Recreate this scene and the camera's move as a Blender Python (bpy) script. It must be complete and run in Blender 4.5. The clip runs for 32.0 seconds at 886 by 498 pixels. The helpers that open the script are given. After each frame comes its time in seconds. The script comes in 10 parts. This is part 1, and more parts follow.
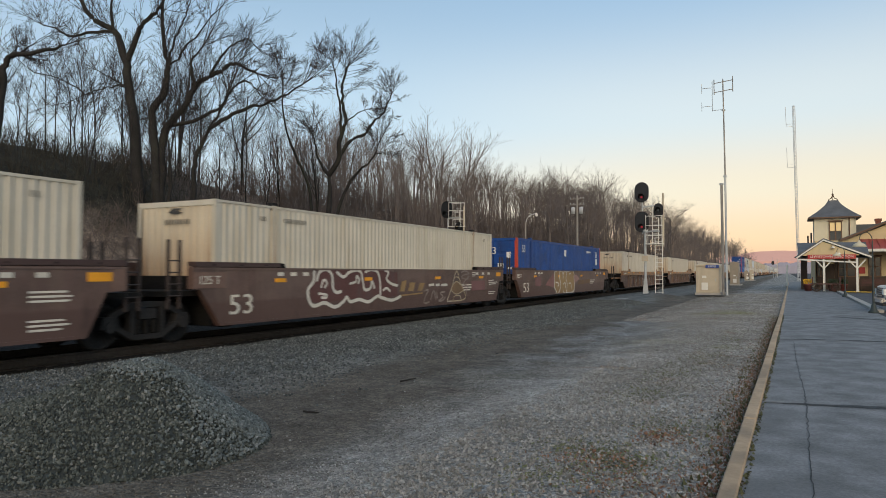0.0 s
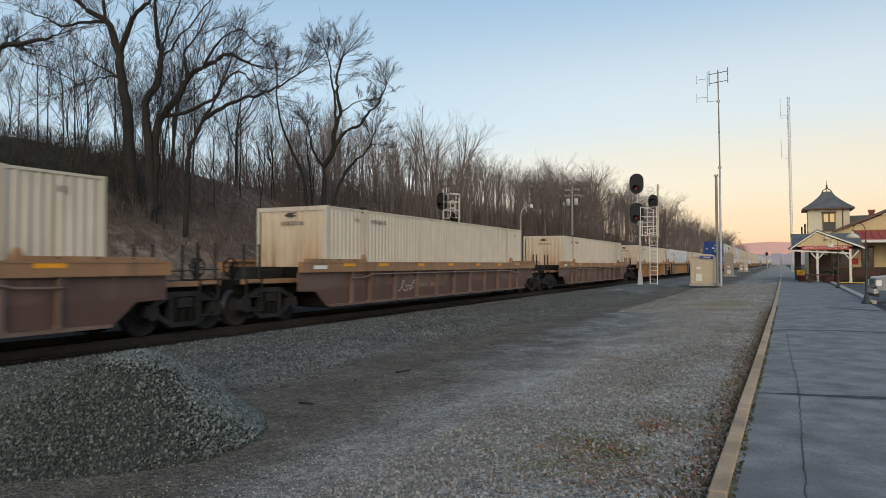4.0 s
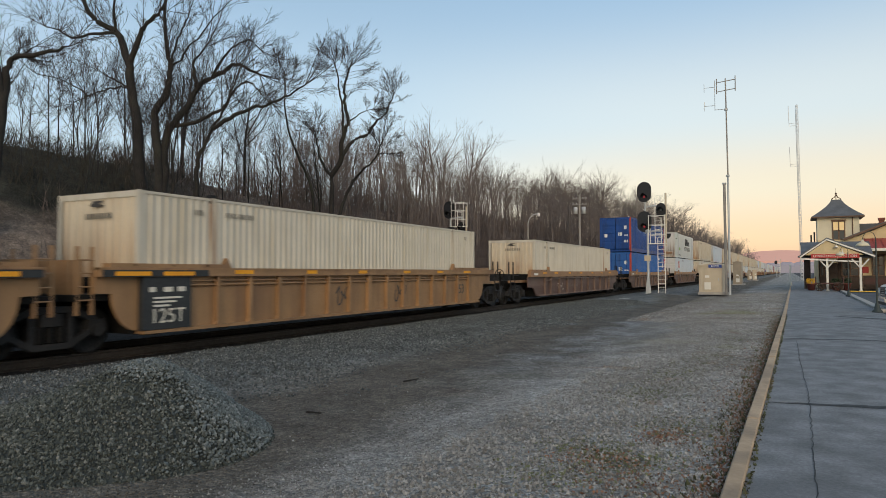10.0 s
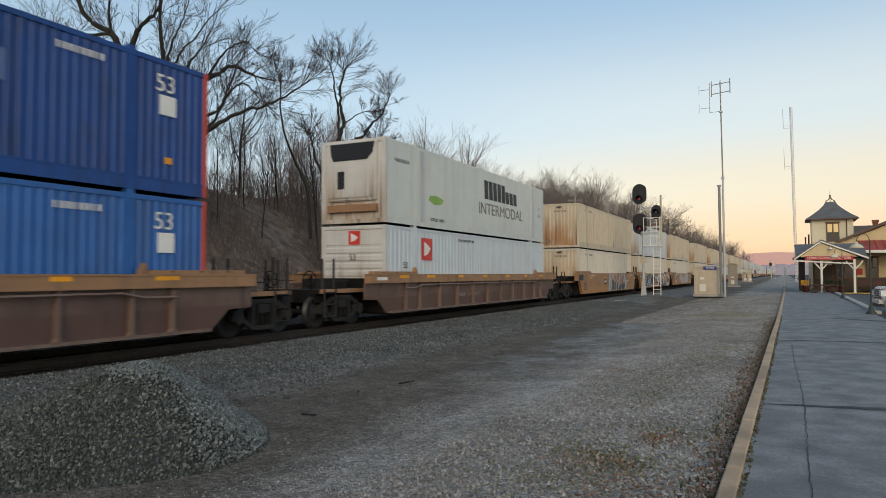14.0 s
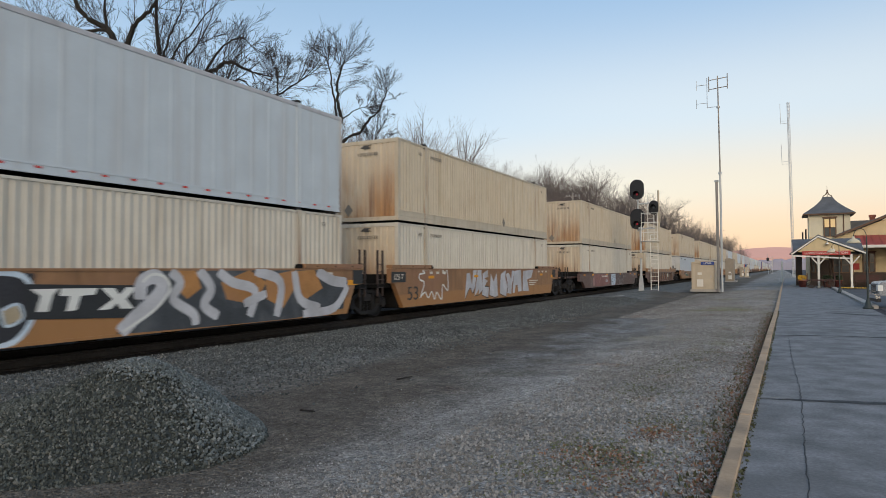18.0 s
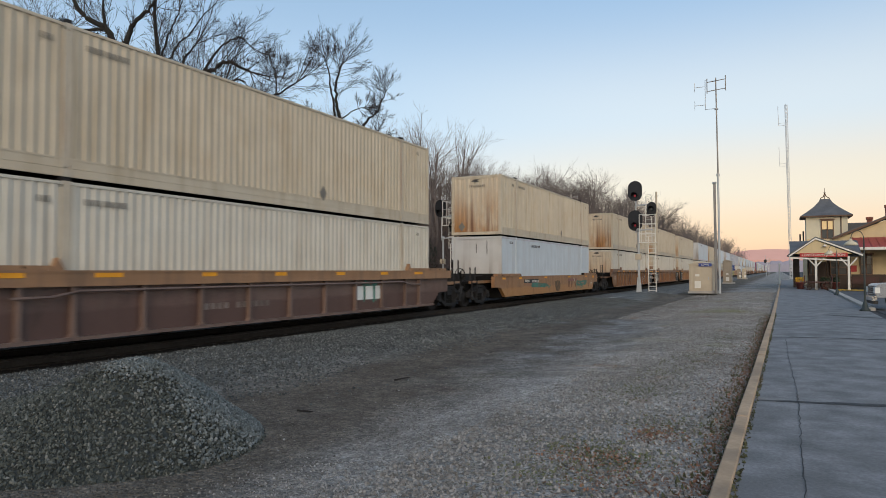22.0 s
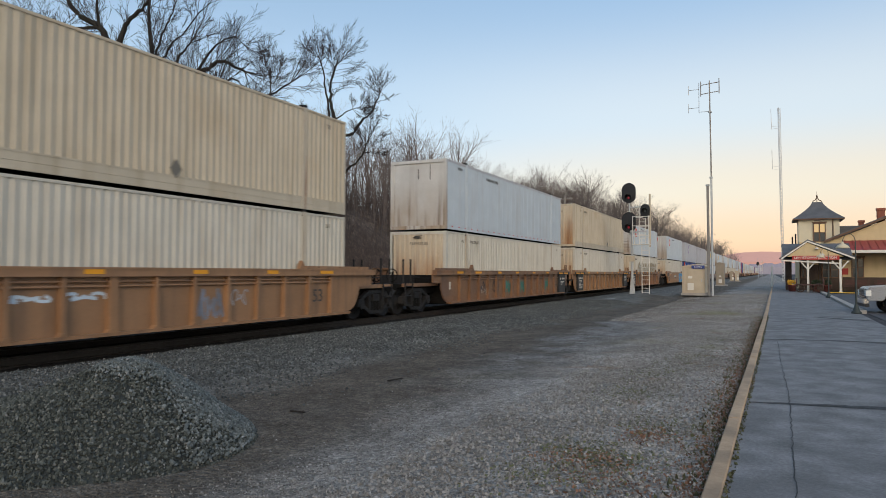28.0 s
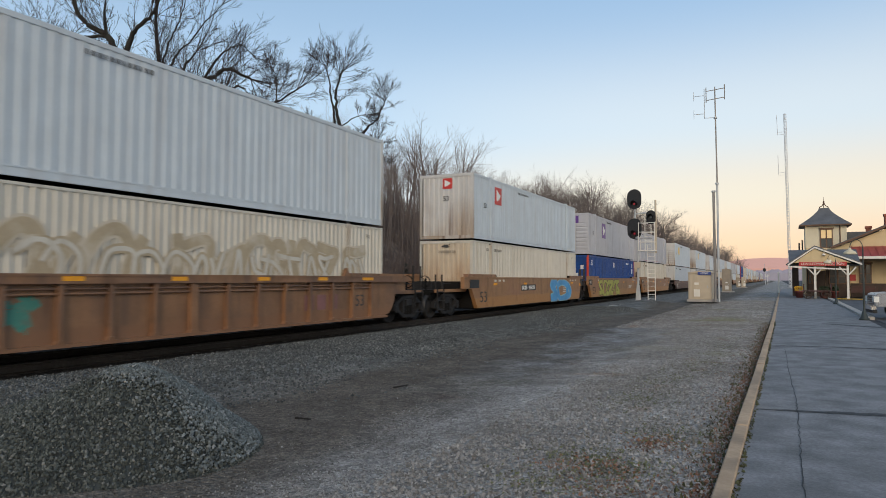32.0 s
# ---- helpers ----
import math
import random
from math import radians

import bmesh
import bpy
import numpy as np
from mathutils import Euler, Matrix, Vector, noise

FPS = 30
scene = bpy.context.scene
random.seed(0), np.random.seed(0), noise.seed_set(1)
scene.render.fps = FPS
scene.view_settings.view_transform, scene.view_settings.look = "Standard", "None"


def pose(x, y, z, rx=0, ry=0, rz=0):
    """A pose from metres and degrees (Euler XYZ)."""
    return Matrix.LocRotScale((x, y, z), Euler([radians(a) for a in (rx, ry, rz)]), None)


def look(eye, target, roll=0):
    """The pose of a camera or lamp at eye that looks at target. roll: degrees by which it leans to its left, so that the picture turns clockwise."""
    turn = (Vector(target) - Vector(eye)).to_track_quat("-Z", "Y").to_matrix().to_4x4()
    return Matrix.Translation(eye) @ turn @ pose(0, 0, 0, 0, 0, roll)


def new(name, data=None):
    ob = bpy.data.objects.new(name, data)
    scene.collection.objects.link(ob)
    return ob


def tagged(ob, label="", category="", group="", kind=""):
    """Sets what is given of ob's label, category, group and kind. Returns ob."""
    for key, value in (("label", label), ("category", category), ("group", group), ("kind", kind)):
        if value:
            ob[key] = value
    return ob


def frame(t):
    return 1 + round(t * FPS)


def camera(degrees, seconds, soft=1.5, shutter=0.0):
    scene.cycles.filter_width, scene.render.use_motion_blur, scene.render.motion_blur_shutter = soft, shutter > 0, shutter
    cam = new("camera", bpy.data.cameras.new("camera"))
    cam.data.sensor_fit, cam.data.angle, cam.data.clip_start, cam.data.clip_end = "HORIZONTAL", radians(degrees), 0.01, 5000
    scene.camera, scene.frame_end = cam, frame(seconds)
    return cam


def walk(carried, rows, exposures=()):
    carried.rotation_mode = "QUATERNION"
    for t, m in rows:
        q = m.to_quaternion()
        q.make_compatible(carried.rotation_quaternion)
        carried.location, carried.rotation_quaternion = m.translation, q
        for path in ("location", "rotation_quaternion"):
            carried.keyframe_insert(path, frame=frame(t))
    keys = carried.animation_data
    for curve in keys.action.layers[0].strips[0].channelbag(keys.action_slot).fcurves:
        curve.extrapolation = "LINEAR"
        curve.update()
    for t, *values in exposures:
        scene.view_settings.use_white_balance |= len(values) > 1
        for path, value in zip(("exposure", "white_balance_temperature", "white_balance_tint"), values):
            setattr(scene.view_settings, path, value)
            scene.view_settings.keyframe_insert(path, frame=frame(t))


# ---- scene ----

# ---------------------------------------------------------------- camera
EYE = (0.0, 0.0, 1.65)      # carried at eye height by somebody who stands on the platform
ROLL = 0.0
cam = camera(66.98, 32.0, soft=0.65, shutter=0.22)
# seconds, heading, tilt and lean in degrees
SWAY = [
    (0, 27.19, 1.98, 0.05), (0.5, 27.20, 1.80, 0.20), (1, 27.12, 1.60, 0.32), (1.5, 27.07, 1.55, 0.17), (2, 27.13, 1.46, 0.08),
    (2.5, 27.11, 1.39, -0.07), (3, 26.90, 1.35, -0.05), (3.5, 26.76, 1.30, -0.02), (5.5, 26.94, 1.14, -0.05), (6, 27.00, 1.25, -0.15),
    (6.5, 26.99, 1.33, -0.07), (7, 27.10, 1.44, -0.06), (7.5, 27.17, 1.61, -0.00), (8, 27.18, 1.76, -0.05), (8.5, 27.23, 1.88, -0.07),
    (9, 27.28, 1.98, -0.11), (9.5, 27.37, 2.00, -0.11), (10, 27.40, 2.00, -0.07), (10.5, 27.02, 2.00, -0.17), (11, 27.04, 2.04, -0.09),
    (11.5, 27.01, 2.05, 0.05), (12, 26.94, 2.01, 0.13), (12.5, 27.00, 2.05, 0.03), (13, 27.01, 2.11, -0.08), (13.5, 27.06, 2.15, -0.10),
    (14, 27.03, 2.16, -0.07), (14.5, 27.05, 2.20, -0.12), (16.5, 26.95, 1.95, -0.27), (17, 26.92, 1.92, -0.24), (17.5, 26.87, 1.85, -0.21),
    (18, 26.84, 1.81, -0.22), (18.5, 26.81, 1.78, -0.18), (19, 26.78, 1.80, -0.11), (19.5, 26.79, 1.83, -0.15), (20, 26.79, 1.85, -0.17),
    (20.5, 26.79, 1.90, -0.16), (21, 26.77, 1.93, -0.16), (21.5, 26.71, 1.91, -0.09), (22, 26.67, 1.87, -0.02), (22.5, 26.65, 1.83, -0.06),
    (23, 26.65, 1.77, -0.16), (23.5, 26.66, 1.76, -0.16), (24, 26.66, 1.73, -0.13), (24.5, 26.73, 1.78, -0.17), (25, 26.70, 1.81, -0.11),
    (25.5, 26.68, 1.78, -0.02), (27.5, 26.17, 2.02, 0.35), (28, 26.15, 1.95, 0.25), (28.5, 26.18, 1.91, -0.01), (29, 26.15, 1.92, -0.01),
    (29.5, 26.24, 1.97, 0.01), (30, 26.32, 2.07, 0.03), (30.5, 26.42, 2.24, 0.01), (31, 26.54, 2.32, 0.15), (31.5, 26.62, 2.47, 0.21),
    (32, 26.61, 2.51, 0.19)]
walk(cam, [(t, pose(*EYE, 90 + tilt, 0, turn) @ pose(0, 0, 0, 0, 0, lean + ROLL)) for t, turn, tilt, lean in SWAY],
     exposures=((0.0, 0.0, 6800, 7.5), (7.0, 0.0, 6800, 7.5), (8.4, 0.0, 6680, 9.0), (10.0, 0.0, 6850, 7.5), (14.5, 0.0, 6850, 7.5), (16.8, 0.0, 6530, 10.0), (32.0, 0.0, 6530, 10.0)))

# ---------------------------------------------------------------- light: clear sky with the sun just down behind the camera
SUN_ELEVATION, SUN_ROTATION = radians(14), radians(152)
world = bpy.data.worlds.new("dusk_sky")
scene.world = world
world.use_nodes = True
wn, wl = world.node_tree.nodes, world.node_tree.links
wn.clear()
sky = wn.new("ShaderNodeTexSky")
sky.sky_type = 'NISHITA'
sky.sun_disc = False
sky.sun_elevation, sky.sun_rotation = SUN_ELEVATION, SUN_ROTATION
sky.air_density, sky.dust_density, sky.ozone_density = 1.0, 1.0, 1.5


def sky_ramp(stops):
    r = wn.new("ShaderNodeValToRGB")
    r.color_ramp.interpolation = 'EASE'
    while len(r.color_ramp.elements) < len(stops):
        r.color_ramp.elements.new(0.5)
    for e, (p, c) in zip(r.color_ramp.elements, stops):
        e.position, e.color = p, (*c, 1)
    return r


wc = wn.new("ShaderNodeTexCoord")
ws = wn.new("ShaderNodeSeparateXYZ")
wl.new(wc.outputs["Generated"], ws.inputs[0])
# clear blue overhead that pales to the skyline, and the peach band low over the end of the line
cool = sky_ramp([(0.0, (0.60, 0.64, 0.70)), (0.10, (0.62, 0.70, 0.79)), (0.24, (0.47, 0.61, 0.75)), (0.40, (0.32, 0.47, 0.65)), (1.0, (0.23, 0.35, 0.53))])
warm = sky_ramp([(0.0, (0.86, 0.46, 0.33)), (0.05, (0.90, 0.58, 0.37)), (0.12, (0.86, 0.70, 0.51)), (0.22, (0.68, 0.73, 0.75)), (0.40, (0.33, 0.50, 0.71))])
side = wn.new("ShaderNodeVectorMath")
side.operation = 'DOT_PRODUCT'
side.inputs[1].default_value = (0.17, 0.985, 0.0)
wl.new(wc.outputs["Generated"], side.inputs[0])
spread = wn.new("ShaderNodeMapRange")
spread.interpolation_type = 'SMOOTHSTEP'
spread.inputs["From Min"].default_value, spread.inputs["From Max"].default_value = 0.62, 0.99
wl.new(side.outputs["Value"], spread.inputs["Value"])
blend = wn.new("ShaderNodeMix")
blend.data_type = 'RGBA'
for ramp_node in (cool, warm):
    wl.new(ws.outputs["Z"], ramp_node.inputs["Fac"])
wl.new(spread.outputs["Result"], blend.inputs[0])
wl.new(cool.outputs["Color"], blend.inputs[6])
wl.new(warm.outputs["Color"], blend.inputs[7])
bg_a, bg_b, both, wo = wn.new("ShaderNodeBackground"), wn.new("ShaderNodeBackground"), wn.new("ShaderNodeAddShader"), wn.new("ShaderNodeOutputWorld")
bg_a.inputs["Strength"].default_value = 0.05
bg_b.inputs["Strength"].default_value = 0.86
wl.new(sky.outputs["Color"], bg_a.inputs["Color"])
wl.new(blend.outputs[2], bg_b.inputs["Color"])
wl.new(bg_a.outputs["Background"], both.inputs[0])
wl.new(bg_b.outputs["Background"], both.inputs[1])
wl.new(both.outputs["Shader"], wo.inputs["Surface"])

sun = new("sun", bpy.data.lights.new("sun", 'SUN'))
sun.data.energy, sun.data.angle, sun.data.color = 1.5, radians(35), (1.0, 0.82, 0.62)
sun.matrix_world = look((0, 0, 0), (-math.sin(SUN_ROTATION), -math.cos(SUN_ROTATION), -0.45))

# ---------------------------------------------------------------- materials
def lighten(c, k):
    return tuple(min(1.0, v * k) for v in c)


def mat(name, col, rough=0.6, metal=0.0, var=0.18, scale=1.5, bump=0.15, bscale=30.0, streak=None, streak_amt=0.5,
        streak_scale=3.0, streak_lo=0.5, streak_hi=0.72, patch=None, patch_amt=0.5, patch_scale=0.6, spec=0.4, emit=None):
    """A surface with colour that varies at two scales, runs of dirt down it (streak), patches and a fine relief."""
    m = bpy.data.materials.new(name)
    m.use_nodes = True
    n, l = m.node_tree.nodes, m.node_tree.links
    b = n["Principled BSDF"]
    tc, oi = n.new("ShaderNodeTexCoord"), n.new("ShaderNodeObjectInfo")
    off = n.new("ShaderNodeVectorMath")
    off.operation = 'MULTIPLY_ADD'
    l.new(oi.outputs["Random"], off.inputs[0])
    off.inputs[1].default_value = (17.0, 9.0, 5.0)
    l.new(tc.outputs["Object"], off.inputs[2])

    def noise_tex(sc, detail=4.0, vec=None):
        t = n.new("ShaderNodeTexNoise")
        t.inputs["Scale"].default_value = sc
        t.inputs["Detail"].default_value = detail
        l.new(vec or off.outputs[0], t.inputs["Vector"])
        return t.outputs["Fac"]

    def ramp(fac, a, bb):
        r = n.new("ShaderNodeMapRange")
        r.inputs["From Min"].default_value, r.inputs["From Max"].default_value = a, bb
        l.new(fac, r.inputs["Value"])
        return r.outputs["Result"]

    def mix(fac, a, bb):
        x = n.new("ShaderNodeMix")
        x.data_type = 'RGBA'
        for sock, v in ((x.inputs[0], fac), (x.inputs[6], a), (x.inputs[7], bb)):
            if isinstance(v, (tuple, float)):
                sock.default_value = (*v, 1.0) if isinstance(v, tuple) else v
            else:
                l.new(v, sock)
        return x.outputs[2]

    def times(a, k):
        x = n.new("ShaderNodeMath")
        x.operation = 'MULTIPLY'
        l.new(a, x.inputs[0])
        x.inputs[1].default_value = k
        return x.outputs[0]

    big = ramp(noise_tex(scale), 0.3, 0.7)
    fine = ramp(noise_tex(scale * 14.0, 6.0), 0.3, 0.7)
    c = mix(big, lighten(col, 1 - var), lighten(col, 1 + var))
    c = mix(times(fine, 0.35), c, lighten(col, 1 - 1.6 * var))
    if patch:
        c = mix(times(ramp(noise_tex(patch_scale, 5.0), 0.52, 0.66), patch_amt), c, patch)
    if streak:
        mp = n.new("ShaderNodeMapping")
        mp.inputs["Scale"].default_value = (streak_scale, streak_scale, streak_scale * 0.08)
        l.new(off.outputs[0], mp.inputs["Vector"])
        s = ramp(noise_tex(1.0, 6.0, mp.outputs["Vector"]), streak_lo, streak_hi)
        c = mix(times(s, streak_amt), c, streak)
    l.new(c, b.inputs["Base Color"])
    rr = n.new("ShaderNodeMapRange")
    rr.inputs["To Min"].default_value, rr.inputs["To Max"].default_value = max(0.02, rough - 0.12), min(1.0, rough + 0.12)
    l.new(fine, rr.inputs["Value"])
    l.new(rr.outputs["Result"], b.inputs["Roughness"])
    b.inputs["Metallic"].default_value = metal
    b.inputs["Specular IOR Level"].default_value = spec
    if bump:
        bp = n.new("ShaderNodeBump")
        bp.inputs["Strength"].default_value = bump
        bp.inputs["Distance"].default_value = 0.02
        l.new(noise_tex(bscale, 5.0), bp.inputs["Height"])
        l.new(bp.outputs["Normal"], b.inputs["Normal"])
    if emit:
        b.inputs["Emission Color"].default_value = (*emit[0], 1.0)
        b.inputs["Emission Strength"].default_value = emit[1]
    return m


M = {
    # train
    "cream": mat("cream_paint", (0.545, 0.50, 0.415), 0.55, var=0.07, streak=(0.36, 0.29, 0.18), streak_amt=0.5, streak_scale=4.0, bump=0.05),
    "cream_pale": mat("pale_cream_paint", (0.56, 0.527, 0.452), 0.55, var=0.07, streak=(0.34, 0.28, 0.2), streak_amt=0.5, streak_scale=4.0, bump=0.05),
    "cream_tan": mat("tan_cream_paint", (0.53, 0.46, 0.35), 0.55, var=0.07, streak=(0.33, 0.25, 0.15), streak_amt=0.5, streak_scale=4.0, patch=(0.46, 0.36, 0.24), patch_amt=0.4, patch_scale=0.7, bump=0.05),
    # Light on ribs and lower chord put into a paler copy of brown
    "brown_rib": mat("lit_brown_paint", (0.165, 0.112, 0.092), 0.45, var=0.2, streak=(0.08, 0.055, 0.048), streak_amt=0.6, bump=0.1),
    "white": mat("white_paint", (0.515, 0.57, 0.605), 0.45, var=0.06, streak=(0.42, 0.42, 0.42), streak_amt=0.5, streak_scale=2.5, bump=0.04),
    "grey": mat("grey_paint", (0.46, 0.46, 0.48), 0.5, var=0.06, streak=(0.25, 0.24, 0.24), streak_amt=0.5, bump=0.04),
    "blue": mat("blue_paint", (0.013, 0.064, 0.245), 0.5, var=0.15, streak=(0.02, 0.03, 0.09), streak_amt=0.6, streak_scale=3.0,
                patch=(0.02, 0.035, 0.09), patch_amt=0.4, patch_scale=1.3, bump=0.06, spec=0.3),
    "blue_old": mat("faded_blue_paint", (0.022, 0.115, 0.36), 0.55, var=0.15, streak=(0.04, 0.07, 0.16), streak_amt=0.6, bump=0.06),
    "red_post": mat("red_paint", (0.50, 0.06, 0.03), 0.5, var=0.15, streak=(0.25, 0.05, 0.03), bump=0.05),
    "brown": mat("brown_paint", (0.122, 0.073, 0.060), 0.45, var=0.26, streak=(0.17, 0.12, 0.09), streak_amt=0.5, patch=(0.06, 0.04, 0.035), patch_amt=0.5, bump=0.1),
    "tan": mat("tan_chord_paint", (0.30, 0.165, 0.085), 0.45, var=0.15, streak=(0.14, 0.09, 0.06), streak_amt=0.6, bump=0.1),
    "orange": mat("orange_brown_paint", (0.30, 0.158, 0.075), 0.45, var=0.15, streak=(0.15, 0.08, 0.04), streak_amt=0.6, patch=(0.22, 0.11, 0.05), patch_amt=0.5, bump=0.08),
    "rusty_orange": mat("rusty_orange_paint", (0.235, 0.122, 0.062), 0.45, var=0.2, streak=(0.085, 0.055, 0.042), streak_amt=0.7, patch=(0.11, 0.066, 0.05), patch_amt=0.6, bump=0.1),
    "yellow": mat("yellow_reflector", (0.78, 0.33, 0.015), 0.5, var=0.12, bump=0.03),
    "black_iron": mat("black_iron", (0.006, 0.0055, 0.005), 0.8, 0.0, var=0.3, patch=(0.013, 0.010, 0.008), bump=0.2, spec=0.2),
    "frame_steel": mat("dusty_cast_steel", (0.02, 0.019, 0.019), 0.75, 0.0, var=0.35, patch=(0.045, 0.04, 0.037), bump=0.2, spec=0.25),
    "tread": mat("worn_wheel_steel", (0.045, 0.042, 0.04), 0.45, 0.5, var=0.15, bump=0.03),
    "panel_dark": mat("dark_grey_panel", (0.027, 0.029, 0.031), 0.6, var=0.15, bump=0.05),
    "ink_faded": mat("faded_dark_lettering", (0.20, 0.18, 0.15), 0.6, var=0.2, bump=0.0),
    "ink": mat("dark_lettering", (0.06, 0.055, 0.05), 0.6, var=0.2, bump=0.0),
    "pale": mat("pale_lettering", (0.62, 0.58, 0.50), 0.6, var=0.12, bump=0.0),
    "label_white": mat("white_label", (0.72, 0.72, 0.68), 0.5, var=0.1, bump=0.0),
    "logo_red": mat("red_logo", (0.55, 0.04, 0.03), 0.45, var=0.1, bump=0.0),
    "logo_purple": mat("purple_logo", (0.13, 0.05, 0.25), 0.45, var=0.1, bump=0.0),
    "logo_yellow": mat("yellow_logo", (0.75, 0.48, 0.03), 0.45, var=0.1, bump=0.0),
    "logo_green": mat("green_logo", (0.20, 0.38, 0.06), 0.45, var=0.1, bump=0.0),
    "grf_gold": mat("gold_spray_paint", (0.31, 0.195, 0.085), 0.6, var=0.2, patch=(0.25, 0.15, 0.07), bump=0.0),
    "grf_pink": mat("pink_spray_paint", (0.24, 0.11, 0.098), 0.6, var=0.2, bump=0.0),
    "grf_dark": mat("black_spray_paint", (0.03, 0.03, 0.035), 0.6, var=0.2, patch=(0.15, 0.15, 0.16), bump=0.0),
    "grf_silver": mat("silver_spray_paint", (0.50, 0.50, 0.52), 0.5, var=0.2, patch=(0.32, 0.30, 0.30), bump=0.0),
    "grf_teal": mat("teal_spray_paint", (0.055, 0.20, 0.155), 0.6, var=0.25, patch=(0.13, 0.12, 0.085), patch_amt=0.8, patch_scale=3.0, bump=0.0),
    "grf_blue": mat("blue_spray_paint", (0.08, 0.30, 0.55), 0.6, var=0.2, bump=0.0),
    "grf_lime": mat("yellow_green_spray_paint", (0.42, 0.42, 0.10), 0.6, var=0.2, bump=0.0),
    "grf_maroon": mat("maroon_spray_paint", (0.115, 0.045, 0.04), 0.6, var=0.25, patch=(0.09, 0.055, 0.048), patch_amt=0.7, patch_scale=1.5, bump=0.0),
    "grf_gold_dim": mat("faded_gold_spray_paint", (0.20, 0.12, 0.065), 0.6, var=0.25, patch=(0.13, 0.08, 0.06), patch_amt=0.7, patch_scale=2.0, bump=0.0),
    "grf_pale_pink": mat("pale_pink_spray_paint", (0.34, 0.20, 0.18), 0.6, var=0.2, bump=0.0),
    "grf_slate": mat("slate_grey_spray_paint", (0.055, 0.062, 0.07), 0.6, var=0.3, patch=(0.14, 0.15, 0.16), patch_amt=0.5, patch_scale=1.4, bump=0.0),
    "pale_rose": mat("pale_rose_spray_paint", (0.50, 0.455, 0.44), 0.6, var=0.15, patch=(0.36, 0.34, 0.33), patch_amt=0.6, patch_scale=2.0, bump=0.0),
    "grf_ice": mat("ice_blue_spray_paint", (0.55, 0.64, 0.72), 0.55, var=0.15, bump=0.0),
    "grf_orange": mat("orange_spray_paint", (0.42, 0.20, 0.065), 0.6, var=0.2, patch=(0.34, 0.17, 0.08), bump=0.0),
    "grf_sky": mat("light_blue_spray_paint", (0.30, 0.48, 0.52), 0.6, var=0.2, bump=0.0),
    "faded_brown": mat("faded_pink_brown_side", (0.118, 0.074, 0.066), 0.45, var=0.2, streak=(0.11, 0.07, 0.06), streak_amt=0.5, patch=(0.10, 0.062, 0.055), patch_amt=0.6, bump=0.1),
    "ochre": mat("ochre_paint", (0.30, 0.172, 0.083), 0.5, var=0.15, streak=(0.15, 0.08, 0.045), streak_amt=0.6, patch=(0.21, 0.115, 0.06), patch_amt=0.6, bump=0.08),
    "white_green": mat("pale_green_white_panel", (0.53, 0.57, 0.54), 0.4, var=0.05, streak=(0.42, 0.43, 0.40), streak_amt=0.5, streak_scale=2.0, bump=0.03),
    "white_gloss": mat("glossy_white_panel", (0.62, 0.69, 0.74), 0.28, var=0.04, streak=(0.50, 0.52, 0.53), streak_amt=0.4, streak_scale=1.5, bump=0.02, spec=0.5),
    "guide_brown": mat("dark_red_brown_paint", (0.062, 0.034, 0.03), 0.55, var=0.2, bump=0.1),
    "end_brown": mat("faded_pink_brown_paint", (0.165, 0.10, 0.078), 0.65, var=0.25, patch=(0.10, 0.06, 0.05), bump=0.1),
    "ladder_dark": mat("dark_brown_ladder_paint", (0.045, 0.032, 0.028), 0.65, var=0.25, bump=0.1),
    "dim_stencil": mat("dim_worn_lettering", (0.185, 0.145, 0.125), 0.6, var=0.35, bump=0.0),
    "pale_worn": mat("worn_pale_lettering", (0.27, 0.22, 0.19), 0.6, var=0.3, bump=0.0),
    # track and ground
    "rail": mat("rusty_rail", (0.034, 0.027, 0.022), 0.7, 0.1, var=0.25, bump=0.1, spec=0.25),
    "tie": mat("creosoted_wood", (0.02, 0.016, 0.013), 0.85, var=0.3, bump=0.5, bscale=12),
    "concrete": mat("kerb_concrete", (0.47, 0.33, 0.21), 0.85, var=0.2, patch=(0.22, 0.165, 0.115), patch_amt=0.65, patch_scale=1.2, bump=0.4, bscale=60),
    "kerb_far": mat("grey_concrete", (0.38, 0.35, 0.31), 0.85, var=0.15, bump=0.3, bscale=50),
    "tar": mat("tar_joint", (0.022, 0.022, 0.024), 0.7, var=0.2, bump=0.3),
    # station and fixtures
    "cream_wall": mat("cream_clapboard", (0.60, 0.47, 0.27), 0.7, var=0.06, streak=(0.42, 0.32, 0.18), streak_amt=0.25, bump=0.1),
    "pale_wall": mat("pale_cream_board", (0.62, 0.55, 0.40), 0.7, var=0.06, bump=0.1),
    "brown_trim": mat("brown_trim_paint", (0.13, 0.07, 0.04), 0.6, var=0.12, bump=0.05),
    "dark_wood": mat("dark_brown_panelling", (0.055, 0.035, 0.025), 0.65, var=0.2, bump=0.1),
    "slate": mat("slate_roof", (0.115, 0.118, 0.125), 0.7, var=0.2, bump=0.4, bscale=8),
    "red_metal": mat("red_metal_roof", (0.34, 0.055, 0.05), 0.5, var=0.12, bump=0.05),
    "sign_red": mat("red_sign_paint", (0.42, 0.035, 0.03), 0.5, var=0.08, bump=0.0),
    "white_paint": mat("white_trim_paint", (0.72, 0.69, 0.62), 0.6, var=0.06, bump=0.05),
    "brick": mat("chimney_brick", (0.30, 0.10, 0.06), 0.85, var=0.2, bump=0.4, bscale=14),
